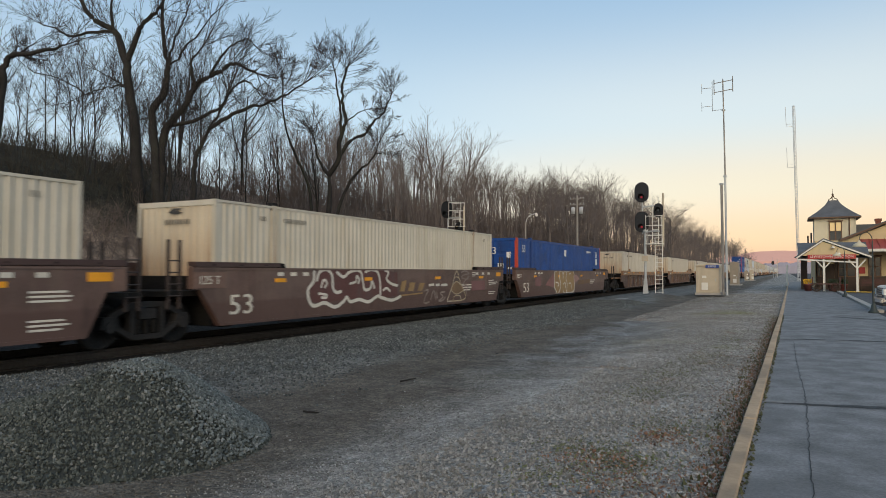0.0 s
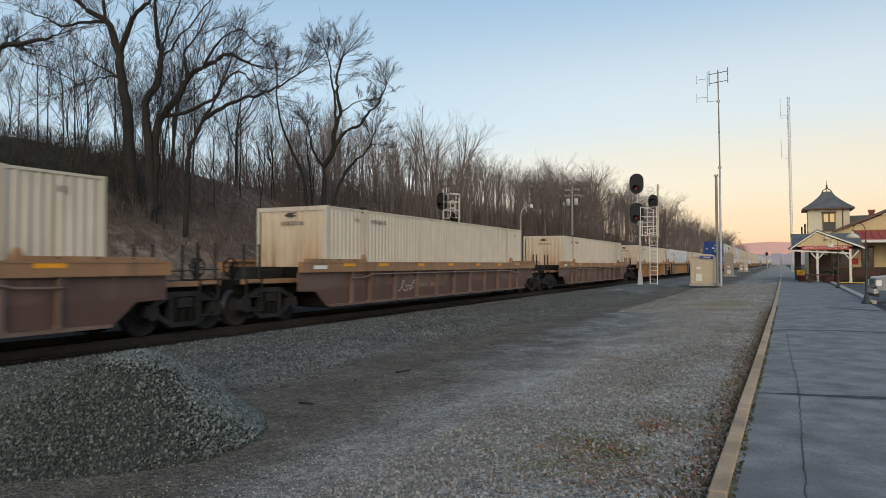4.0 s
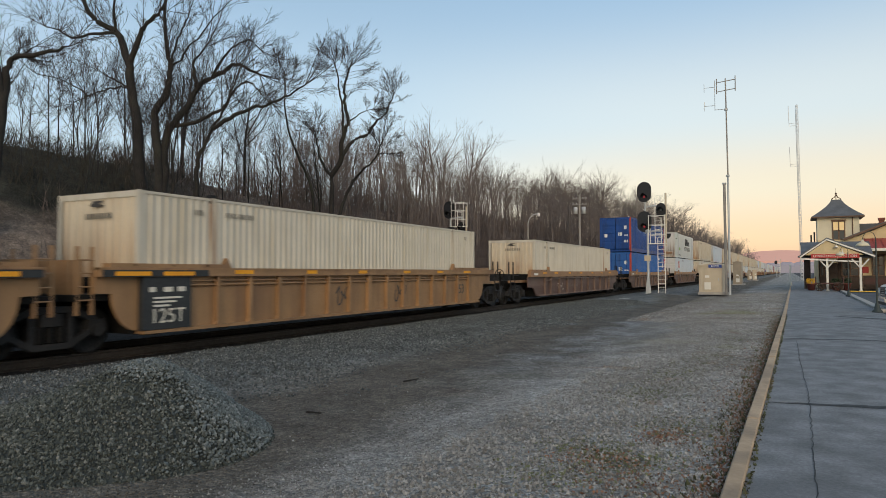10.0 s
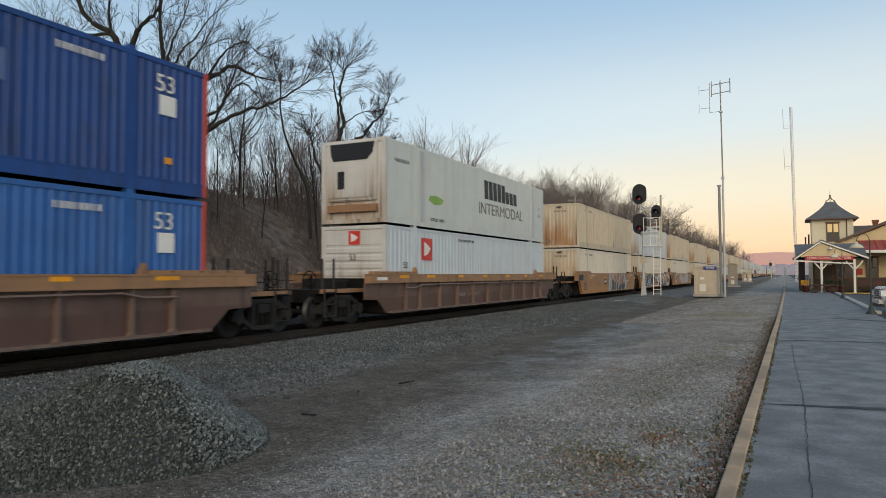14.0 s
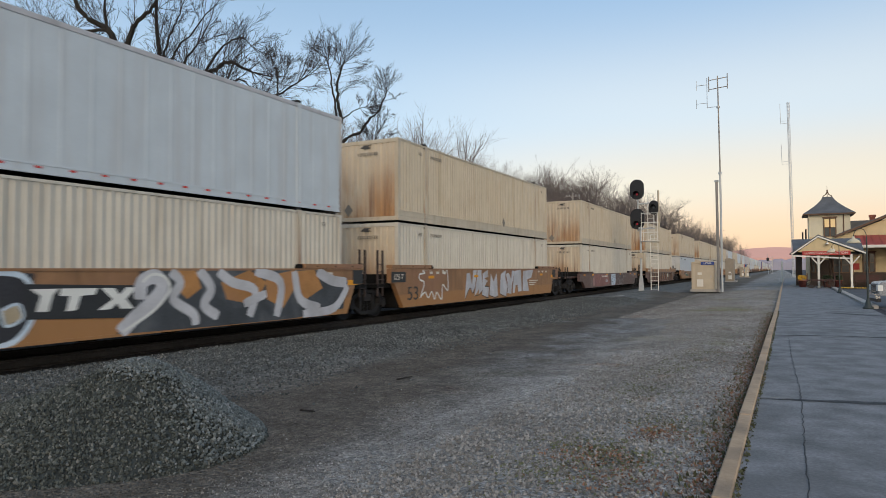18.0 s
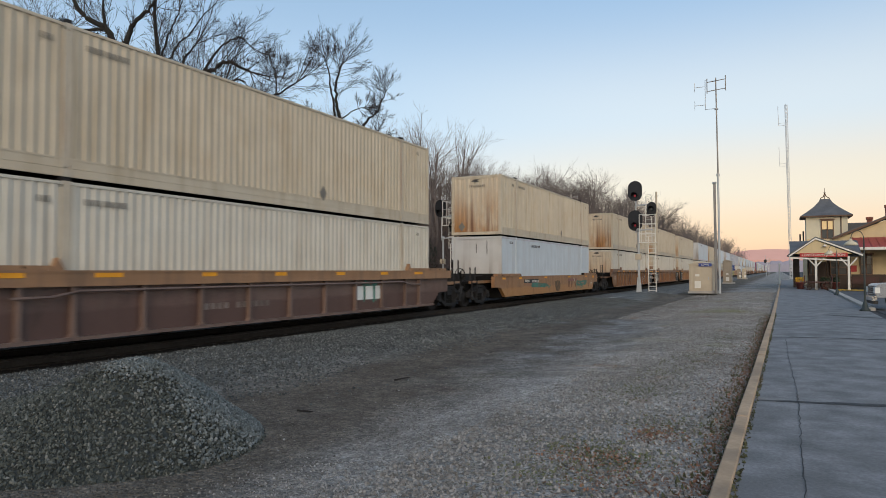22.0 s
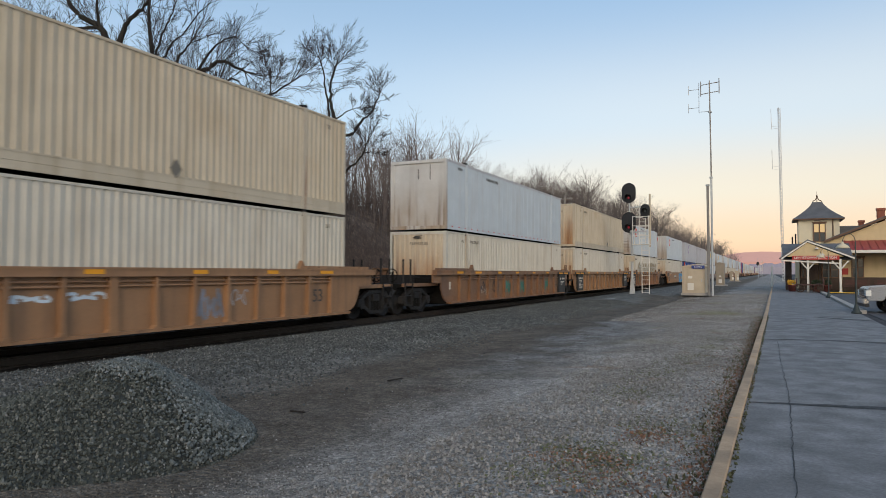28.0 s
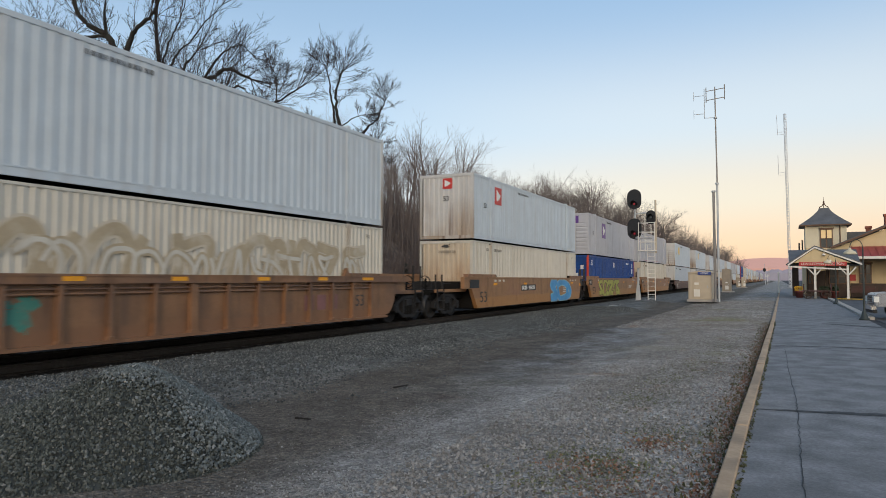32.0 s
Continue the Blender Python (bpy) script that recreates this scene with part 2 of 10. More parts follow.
    "window_warm": mat("lit_window_glass", (0.35, 0.27, 0.16), 0.15, var=0.1, bump=0.0, emit=((1.0, 0.66, 0.28), 0.45)),
    "glass": mat("dark_window_glass", (0.02, 0.024, 0.028), 0.08, var=0.1, bump=0.0, spec=0.6),
    "galv": mat("galvanised_steel", (0.46, 0.47, 0.47), 0.5, 0.3, var=0.12, bump=0.05),
    "rust_pole": mat("weathered_steel_pole", (0.30, 0.27, 0.24), 0.6, 0.2, var=0.15, bump=0.05),
    "case_tan": mat("tan_cabinet_paint", (0.50, 0.42, 0.31), 0.6, var=0.08, streak=(0.33, 0.26, 0.18), streak_amt=0.4, bump=0.05),
    "case_dark": mat("dull_tan_cabinet_paint", (0.33, 0.27, 0.20), 0.65, var=0.1, bump=0.05),
    "sign_blue": mat("blue_sign_paint", (0.04, 0.07, 0.25), 0.5, var=0.08, bump=0.0),
    "signal_black": mat("black_signal_paint", (0.012, 0.012, 0.014), 0.5, var=0.2, bump=0.03),
    "lens_red": mat("lit_red_lens", (0.35, 0.01, 0.02), 0.25, var=0.05, bump=0.0, emit=((1.0, 0.05, 0.08), 0.18)),
    "lens_dark": mat("unlit_lens", (0.10, 0.11, 0.12), 0.15, var=0.05, bump=0.0),
    "lamp_green": mat("dark_green_lamp_post", (0.035, 0.045, 0.042), 0.5, var=0.15, bump=0.05),
    "truck_paint": mat("silver_car_paint", (0.25, 0.265, 0.29), 0.3, 0.25, var=0.02, bump=0.0),
    "chrome": mat("chrome", (0.60, 0.62, 0.64), 0.12, 1.0, var=0.03, bump=0.0),
    "rubber": mat("tyre_rubber", (0.018, 0.018, 0.019), 0.8, var=0.2, bump=0.1),
    "plum_bench": mat("dark_red_brown_wood", (0.075, 0.028, 0.024), 0.6, var=0.15, bump=0.05),
    "flowers": mat("yellow_flowers", (0.62, 0.36, 0.03), 0.7, var=0.25, bump=0.1),
    "pot": mat("terracotta_red_pot", (0.20, 0.06, 0.05), 0.8, var=0.2, bump=0.1),
    "leaf": mat("dull_green_leaves", (0.04, 0.06, 0.03), 0.7, var=0.3, bump=0.0),
    # woods
    "bark": mat("grey_brown_bark", (0.024, 0.021, 0.019), 0.9, var=0.3, patch=(0.042, 0.043, 0.027), patch_amt=0.4, bump=0.6, bscale=10),
    "twig": mat("brown_twigs", (0.04, 0.033, 0.03), 0.9, var=0.25, bump=0.0),
    # Bark and twigs of trees further off, with haze put into the colour
    "bark_far": mat("haze_paled_bark", (0.12, 0.10, 0.089), 0.9, var=0.25, bump=0.2),
    "twig_far": mat("haze_paled_twigs", (0.165, 0.134, 0.12), 0.9, var=0.25, bump=0.0),
    "brush": mat("dry_brush_stems", (0.125, 0.094, 0.081), 0.9, var=0.35, bump=0.0),
    "brush_vine": mat("dark_vine_stems", (0.045, 0.04, 0.03), 0.9, var=0.35, bump=0.0),
    "pine": mat("dark_conifer", (0.025, 0.04, 0.028), 0.9, var=0.3, bump=0.0),
    # Pink evening light and haze on the ridge, painted as colour and glow
    "ridge": mat("ridge_with_haze_glow", (0.40, 0.22, 0.18), 1.0, var=0.06, scale=0.004, bump=0.0, emit=((0.62, 0.34, 0.28), 0.5)),
    # Blue haze over these woods comes from a pale base and a faint glow
    "haze_wood": mat("far_woods_in_haze", (0.22, 0.20, 0.23), 1.0, var=0.15, scale=0.05, bump=0.0, emit=((0.42, 0.38, 0.42), 0.25)),
}


def rusted(name, col, light, dark, reach=2.5):
    """Paint that rusts from its lower edge upwards, in soft clouds and thin runs; how far differs from one panel to the next."""
    m = mat(name, col, 0.6, var=0.08, bump=0.05)
    n, l = m.node_tree.nodes, m.node_tree.links
    b = n["Principled BSDF"]
    paint = b.inputs["Base Color"].links[0].from_socket
    tc, oi, sep = n.new("ShaderNodeTexCoord"), n.new("ShaderNodeObjectInfo"), n.new("ShaderNodeSeparateXYZ")
    l.new(tc.outputs["Object"], sep.inputs[0])

    def node(op, a, bb):
        x = n.new("ShaderNodeMath")
        x.operation, x.use_clamp = op, op != 'MULTIPLY_ADD'
        for sock, v in zip(x.inputs, (a, bb)):
            if isinstance(v, float):
                sock.default_value = v
            else:
                l.new(v, sock)
        return x.outputs[0]

    def clouds(sx, sz, lo, hi, detail):
        mp, t, r, o = n.new("ShaderNodeMapping"), n.new("ShaderNodeTexNoise"), n.new("ShaderNodeMapRange"), n.new("ShaderNodeCombineXYZ")
        mp.inputs["Scale"].default_value = (sx, sx, sz)
        shift = n.new("ShaderNodeMath")
        shift.operation = 'MULTIPLY'
        shift.inputs[1].default_value = 37.0
        l.new(oi.outputs["Random"], shift.inputs[0])
        l.new(shift.outputs[0], o.inputs[0])
        l.new(o.outputs[0], mp.inputs["Location"])
        l.new(tc.outputs["Object"], mp.inputs["Vector"])
        t.inputs["Scale"].default_value, t.inputs["Detail"].default_value = 1.0, detail
        l.new(mp.outputs["Vector"], t.inputs["Vector"])
        r.inputs["From Min"].default_value, r.inputs["From Max"].default_value = lo, hi
        l.new(t.outputs["Fac"], r.inputs["Value"])
        return r.outputs["Result"]

    rise = n.new("ShaderNodeMapRange")
    rise.interpolation_type = 'SMOOTHSTEP'
    for k, v in zip(("From Min", "From Max", "To Min", "To Max"), (0.1, reach, 1.0, 0.12)):
        rise.inputs[k].default_value = v
    l.new(sep.outputs["Z"], rise.inputs["Value"])
    extent = n.new("ShaderNodeMapRange")
    extent.inputs["To Min"].default_value, extent.inputs["To Max"].default_value = 0.75, 1.15
    l.new(oi.outputs["Random"], extent.inputs["Value"])
    amount = node('MULTIPLY', node('MULTIPLY', clouds(1.1, 0.5, 0.28, 0.58, 6.0), rise.outputs["Result"]), extent.outputs["Result"])
    runs = node('MULTIPLY', node('MULTIPLY', clouds(5.0, 0.25, 0.5, 0.68, 6.0), rise.outputs["Result"]), extent.outputs["Result"])
    c = paint
    for fac, tone in ((amount, light), (runs, dark)):
        x = n.new("ShaderNodeMix")
        x.data_type = 'RGBA'
        l.new(fac, x.inputs[0])
        l.new(c, x.inputs[6])
        x.inputs[7].default_value = (*tone, 1)
        c = x.outputs[2]
    l.new(c, b.inputs["Base Color"])
    return m


def two_tone(name, z_split, low, high_patch):
    """Older paint below a rough line along the side, faded patches above it."""
    m = M[name]
    n, l = m.node_tree.nodes, m.node_tree.links
    b = n["Principled BSDF"]
    c = b.inputs["Base Color"].links[0].from_socket
    tc, oi, sep, off = n.new("ShaderNodeTexCoord"), n.new("ShaderNodeObjectInfo"), n.new("ShaderNodeSeparateXYZ"), n.new("ShaderNodeVectorMath")
    off.operation = 'MULTIPLY_ADD'
    off.inputs[1].default_value = (3.0, 31.0, 7.0)
    l.new(oi.outputs["Random"], off.inputs[0])
    l.new(tc.outputs["Object"], off.inputs[2])
    l.new(tc.outputs["Object"], sep.inputs[0])

    def field(scale, sz, lo, hi, amt):
        mp, t, r = n.new("ShaderNodeMapping"), n.new("ShaderNodeTexNoise"), n.new("ShaderNodeMapRange")
        mp.inputs["Scale"].default_value = (scale, scale, scale * sz)
        l.new(off.outputs[0], mp.inputs["Vector"])
        t.inputs["Scale"].default_value, t.inputs["Detail"].default_value = 1.0, 6.0
        l.new(mp.outputs["Vector"], t.inputs["Vector"])
        for k, v in zip(("From Min", "From Max", "To Min", "To Max"), (lo, hi, 0.0, amt)):
            r.inputs[k].default_value = v
        l.new(t.outputs["Fac"], r.inputs["Value"])
        return r.outputs["Result"]

    def over(fac, a, tone):
        x = n.new("ShaderNodeMix")
        x.data_type = 'RGBA'
        l.new(fac, x.inputs[0])
        l.new(a, x.inputs[6])
        x.inputs[7].default_value = (*tone, 1)
        return x.outputs[2]
    wav = n.new("ShaderNodeMath")
    wav.operation = 'MULTIPLY_ADD'
    l.new(field(0.5, 1.0, 0.0, 1.0, 1.0), wav.inputs[0])
    wav.inputs[1].default_value = 0.25
    l.new(sep.outputs["Z"], wav.inputs[2])
    line = n.new("ShaderNodeMapRange")
    for k, v in zip(("From Min", "From Max", "To Min", "To Max"), (z_split + 0.09, z_split + 0.16, 0.75, 0.0)):
        line.inputs[k].default_value = v
    l.new(wav.outputs[0], line.inputs["Value"])
    c = over(field(0.35, 3.0, 0.5, 0.62, 0.6), c, high_patch)
    c = over(line.outputs["Result"], c, low)
    c = over(field(2.2, 0.35, 0.6, 0.74, 0.55), c, tuple(v * 0.35 for v in low))
    l.new(c, b.inputs["Base Color"])


two_tone("orange", 0.74, (0.37, 0.18, 0.062), (0.27, 0.135, 0.085))
two_tone("brown", 0.82, (0.085, 0.046, 0.038), (0.15, 0.10, 0.086))
two_tone("rusty_orange", 0.6, (0.21, 0.105, 0.055), (0.17, 0.095, 0.062))
M["cream_end"] = rusted("cream_paint_rusted", (0.58, 0.505, 0.385), (0.36, 0.165, 0.05), (0.15, 0.058, 0.025))
M["white_end"] = rusted("white_paint_dirty", (0.56, 0.555, 0.535), (0.37, 0.29, 0.21), (0.15, 0.09, 0.055), 2.2)
M["post_rust"] = mat("cream_paint_rust_runs", (0.50, 0.44, 0.345), 0.6, var=0.1, streak=(0.27, 0.12, 0.055), streak_amt=0.8, streak_scale=7.0, bump=0.05)

# ---------------------------------------------------------------- mesh tools
def box(bm, x0, x1, y0, y1, z0, z1, m=None):
    v = [bm.verts.new((x, y, z)) for x in (x0, x1) for y in (y0, y1) for z in (z0, z1)]
    f = [bm.faces.new([v[i] for i in q]) for q in ((0, 1, 3, 2), (4, 6, 7, 5), (0, 4, 5, 1), (2, 3, 7, 6), (0, 2, 6, 4), (1, 5, 7, 3))]
    if m is not None:
        for p in v:
            p.co = m @ p.co
    return f


def rod(bm, a, b, r, n=6, r2=None):
    a, b = Vector(a), Vector(b)
    d = (b - a).normalized()
    u = d.orthogonal().normalized()
    w = d.cross(u)
    r2 = r if r2 is None else r2
    lo, hi = [], []
    for i in range(n):
        c, s = math.cos(math.tau * i / n), math.sin(math.tau * i / n)
        lo.append(bm.verts.new(a + (u * c + w * s) * r))
        hi.append(bm.verts.new(b + (u * c + w * s) * r2))
    f = [bm.faces.new((lo[i], lo[(i + 1) % n], hi[(i + 1) % n], hi[i])) for i in range(n)]
    f.append(bm.faces.new(lo[::-1]))
    f.append(bm.faces.new(hi))
    return f


def tube(bm, pts, r, n=6):
    """A bent round bar through the points, in one piece."""
    pts = [Vector(p) for p in pts]
    prev, u = None, None
    for i, p in enumerate(pts):
        d = (pts[min(i + 1, len(pts) - 1)] - pts[max(i - 1, 0)]).normalized()
        u = (d.orthogonal() if u is None else u - d * u.dot(d)).normalized()
        w = d.cross(u)
        ring = [bm.verts.new(p + (u * math.cos(math.tau * k / n) + w * math.sin(math.tau * k / n)) * r) for k in range(n)]
        if prev:
            for k in range(n):
                bm.faces.new((prev[k], prev[(k + 1) % n], ring[(k + 1) % n], ring[k]))
        else:
            bm.faces.new(ring[::-1])
        prev = ring
    bm.faces.new(prev)


def plate(bm, outline, x0, x1):
    """A plate between two x planes, with an outline of (y, z)."""
    lo = [bm.verts.new((x0, y, z)) for y, z in outline]
    hi = [bm.verts.new((x1, y, z)) for y, z in outline]
    k = len(outline)
    bm.faces.new(lo)
    bm.faces.new(hi[::-1])
    for i in range(k):
        bm.faces.new((lo[i], hi[i], hi[(i + 1) % k], lo[(i + 1) % k]))


def plate_y(bm, outline, y0, y1):
    """A plate between two y planes, with an outline of (x, z)."""
    lo = [bm.verts.new((x, y0, z)) for x, z in outline]
    hi = [bm.verts.new((x, y1, z)) for x, z in outline]
    k = len(outline)
    bm.faces.new(lo[::-1])
    bm.faces.new(hi)
    for i in range(k):
        bm.faces.new((lo[i], lo[(i + 1) % k], hi[(i + 1) % k], hi[i]))


def lathe(bm, profile, centre, axis='X', n=24, slot=None, cap=True):
    """Turns a profile of (radius, along) about an axis through centre."""
    rings = []
    for r, s in profile:
        ring = []
        for i in range(n):
            c, d = r * math.cos(math.tau * i / n), r * math.sin(math.tau * i / n)
            p = (s, c, d) if axis == 'X' else (c, s, d) if axis == 'Y' else (c, d, s)
            ring.append(bm.verts.new(Vector(centre) + Vector(p)))
        rings.append(ring)
    for k, (a, b) in enumerate(zip(rings, rings[1:])):
        for i in range(n):
            f = bm.faces.new((a[i], a[(i + 1) % n], b[(i + 1) % n], b[i]))
            f.smooth = True
            if slot:
                f.material_index = slot[k]
    if not cap:
        return
    if profile[0][0] > 1e-4:
        bm.faces.new(rings[0][::-1])
    if profile[-1][0] > 1e-4:
        bm.faces.new(rings[-1])


def finish(name, bm, *mats):
    bmesh.ops.recalc_face_normals(bm, faces=bm.faces)
    me = bpy.data.meshes.new(name)
    bm.to_mesh(me)
    bm.free()
    for m in mats:
        me.materials.append(m)
    return me


def part(name, bm, material, parent, label=""):
    """One mesh under a thing or under a part; bm may be a bmesh or a finished mesh."""
    me = bm if isinstance(bm, bpy.types.Mesh) else finish(name, bm, material)
    ob = new(name, me)
    ob.parent = parent
    if label:
        ob["label"] = label
    if name in ("marking", "stencil", "number", "lettering", "graffiti_outline", "graffiti_fill", "graffiti_scrawl", "reflector_row"):
        ob["kind"] = "stuff"
    return ob


def piece(name, fill, material, parent, label=""):
    """A part from one call that fills a bmesh."""
    bm = bmesh.new()
    fill(bm)
    return part(name, bm, material, parent, label)


def thing(name, label, category, m=None, group="", kind=""):
    ob = new(name)
    ob.empty_display_size = 0.2
    if m is not None:
        ob.matrix_world = m
    return tagged(ob, label, category, group, kind)


def words(name, text, size, material, parent, m, label="", align='CENTER', depth=0.004):
    cu = bpy.data.curves.new(name, 'FONT')
    cu.body, cu.size, cu.align_x, cu.align_y, cu.extrude = text, size, align, 'CENTER', depth
    tmp = bpy.data.objects.new(name, cu)
    scene.collection.objects.link(tmp)
    me = bpy.data.meshes.new_from_object(tmp.evaluated_get(bpy.context.evaluated_depsgraph_get()))
    bpy.data.objects.remove(tmp)
    bpy.data.curves.remove(cu)
    me.materials.clear()
    me.materials.append(material)
    ob = new(name, me)
    ob.parent = parent
    ob.matrix_local = m
    ob["kind"] = "stuff"
    if label:
        ob["label"] = label
    return ob


SIDE = pose(0, 0, 0, 90, 0, 90)      # writing on a face that looks along +x, read along +y
FRONT = pose(0, 0, 0, 90, 0, 0)      # writing on a face that looks along -y, read along +x

# ---------------------------------------------------------------- ground: one sheet from the platform over the yard and the bank to the horizon
TRACK_X, RAIL_Z = -12.93, 0.10


def smooth(a, b, x):
    x = min(1.0, max(0.0, (x - a) / (b - a)))
    return x * x * (3 - 2 * x)


def kerb_x(y):
    """The platform's edge, which leaves the line of the track a little."""
    return -0.53 + 0.0092 * min(y, 12) + 0.0075 * min(16.0, max(0.0, y - 12)) + 0.0042 * max(0.0, y - 28)


def ground_z(x, y):
    k = x - kerb_x(y)
    z = -0.03 if k > 0.1 else -0.06
    z -= 0.14 * smooth(-1.5, -4.5, x)                       # the worn way between kerb and ballast
    z += 0.12 * smooth(-7.0, -8.8, x)                       # ballast shoulder
    foot = -21.5 - 4.0 * smooth(25, 45, y)
    z += 8.3 * smooth(foot, foot - 15.0, x) + 4.0 * smooth(foot - 15, foot - 80, x)
    if x < foot:
        z += 0.5 * noise.noise(Vector((x * 0.25, y * 0.25, 0.0))) * smooth(foot, foot - 6, x)
    elif x < -0.5:
        z += 0.025 * noise.noise(Vector((x * 0.8, y * 0.8, 3.0)))
    z += 0.35 * math.exp(-((x + 7.9) / 1.6) ** 2 - ((y - 48.5) / 3.0) ** 2)      # small rise at the signal
    return z


def make_ground():
    xs = [-900, -400, -200, -120, -90, -75] + [-65 + i * 1.5 for i in range(29)] + [-22 + 0.4 * i for i in range(54)] + [-0.42, -0.3, 1.0, 3.0, 6, 12, 25, 60, 150, 400, 900]
    ys = [-300, -120, -60, -30, -18] + [-12 + 0.6 * i for i in range(100)] + [48 + 2 * i for i in range(60)] + [170, 185, 200, 230, 270, 330, 420, 600, 900, 1500, 2600]
    vs = [(x, y, ground_z(x, y)) for y in ys for x in xs]
    k = len(xs)
    fs = [(j * k + i, j * k + i + 1, (j + 1) * k + i + 1, (j + 1) * k + i) for j in range(len(ys) - 1) for i in range(k - 1)]
    me = bpy.data.meshes.new("ground")
    me.from_pydata(vs, [], fs)
    for p in me.polygons:
        p.use_smooth = True
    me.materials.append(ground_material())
    return tagged(new("ground", me), "grey crushed-stone yard with worn wheel ways and a brown leaf-strewn bank", "ground", kind="structure")


def ground_material():
    m = bpy.data.materials.new("crushed_stone_and_bank")
    m.use_nodes = True
    n, l = m.node_tree.nodes, m.node_tree.links
    b = n["Principled BSDF"]
    geo = n.new("ShaderNodeNewGeometry")
    sep = n.new("ShaderNodeSeparateXYZ")
    l.new(geo.outputs["Position"], sep.inputs[0])

    def tex(kind, sc, detail=4.0):
        t = n.new("ShaderNodeTexNoise" if kind == "noise" else "ShaderNodeTexVoronoi")
        t.inputs["Scale"].default_value = sc
        if kind == "noise":
            t.inputs["Detail"].default_value = detail
        l.new(geo.outputs["Position"], t.inputs["Vector"])
        return t

    def along(sx, sy, detail):
        """Noise drawn out along the track."""
        q, t = n.new("ShaderNodeVectorMath"), n.new("ShaderNodeTexNoise")
        q.operation = 'MULTIPLY'
        q.inputs[1].default_value = (sx, sy, 1.0)
        t.inputs["Scale"].default_value, t.inputs["Detail"].default_value = 1.0, float(detail)
        l.new(geo.outputs["Position"], q.inputs[0])
        l.new(q.outputs[0], t.inputs["Vector"])
        return t.outputs["Fac"]

    def rng(v, a, bb, c=0.0, d=1.0):
        r = n.new("ShaderNodeMapRange")
        for k, q in zip(("From Min", "From Max", "To Min", "To Max"), (a, bb, c, d)):
            r.inputs[k].default_value = q
        l.new(v, r.inputs["Value"])
        return r.outputs["Result"]

    def mix(fac, a, bb, mode='MIX'):
        x = n.new("ShaderNodeMix")
        x.data_type, x.blend_type = 'RGBA', mode
        for sock, v in ((x.inputs[0], fac), (x.inputs[6], a), (x.inputs[7], bb)):
            if isinstance(v, (tuple, float)):
                sock.default_value = (*v, 1.0) if isinstance(v, tuple) else v
            else:
                l.new(v, sock)
        return x.outputs[2]

    def math_node(op, a, bb):
        x = n.new("ShaderNodeMath")
        x.operation = op
        for sock, v in zip(x.inputs, (a, bb)):
            if isinstance(v, float):
                sock.default_value = v
            else:
                l.new(v, sock)
        return x.outputs[0]

    wob = math_node('MULTIPLY', rng(tex("noise", 0.35).outputs["Fac"], 0.0, 1.0, -1.0, 1.0), 1.6)
    xw = math_node('ADD', sep.outputs["X"], wob)
    stones = tex("voronoi", 19.0)
    stones2 = tex("voronoi", 55.0)
    tone = math_node('MULTIPLY', rng(stones.outputs["Color"], 0.0, 1.0, 0.5, 1.5), rng(stones2.outputs["Color"], 0.0, 1.0, 0.4, 1.6))
    gravel = mix(rng(tex("noise", 0.5, 5).outputs["Fac"], 0.35, 0.65), (0.32, 0.305, 0.283), (0.21, 0.2, 0.182))
    gravel = mix(rng(along(1.1, 0.09, 5), 0.42, 0.6, 0.0, 0.4), gravel, (0.30, 0.294, 0.285))          # stone dust pressed into the wheel ways
    gravel = mix(rng(tex("noise", 0.22, 5).outputs["Fac"], 0.55, 0.68, 0.0, 0.45), gravel, (0.18, 0.18, 0.11))      # thin grass and moss
    gravel = mix(rng(tex("noise", 0.9, 5).outputs["Fac"], 0.62, 0.72, 0.0, 0.45), gravel, (0.22, 0.12, 0.07))     # rusty leaf litter
    worn = mix(rng(tex("noise", 0.6, 6).outputs["Fac"], 0.35, 0.65), (0.120, 0.101, 0.081), (0.082, 0.069, 0.053))
    way = math_node('MULTIPLY', rng(xw, -8.8, -7.2), rng(xw, -3.4, -4.7))
    c = mix(math_node('MULTIPLY', way, 0.93), gravel, worn)
    # pale stone dust along one wheel rut
    rut = math_node('MULTIPLY', math_node('MULTIPLY', rng(xw, -5.9, -5.1), rng(xw, -3.7, -4.6)), math_node('MULTIPLY', rng(sep.outputs["Y"], 9.0, 15.0), rng(sep.outputs["Y"], 40.0, 24.0)))
    c = mix(math_node('MULTIPLY', rut, rng(tex("noise", 1.1, 6).outputs["Fac"], 0.35, 0.6, 0.1, 0.8)), c, (0.27, 0.272, 0.27))
    ballast = mix(rng(tex("noise", 2.0, 5).outputs["Fac"], 0.4, 0.6), (0.165, 0.173, 0.17), (0.105, 0.111, 0.108))
    c = mix(rng(xw, -7.0, -8.4), c, ballast)
    c = mix(rng(sep.outputs["X"], -11.45, -11.75), c, (0.012, 0.010, 0.009))                                             # track bed blackened, the train's shade put into its colour
    bank = mix(rng(tex("noise", 1.2, 6).outputs["Fac"], 0.35, 0.65), (0.235, 0.178, 0.138), (0.11, 0.083, 0.066))
    ivy = mix(rng(tex("noise", 0.9, 6).outputs["Fac"], 0.35, 0.65), (0.046, 0.043, 0.032), (0.018, 0.018, 0.013))       # ivy and vines over the nearer bank
    bank = mix(math_node('MULTIPLY', rng(sep.outputs["Y"], 34.0, 24.0), rng(math_node('ADD', sep.outputs["Z"], wob), 3.2, 5.0)), bank, ivy)
    c = mix(rng(sep.outputs["X"], -21.0, -23.0), c, bank)
    yard = (0.060, 0.060, 0.064)
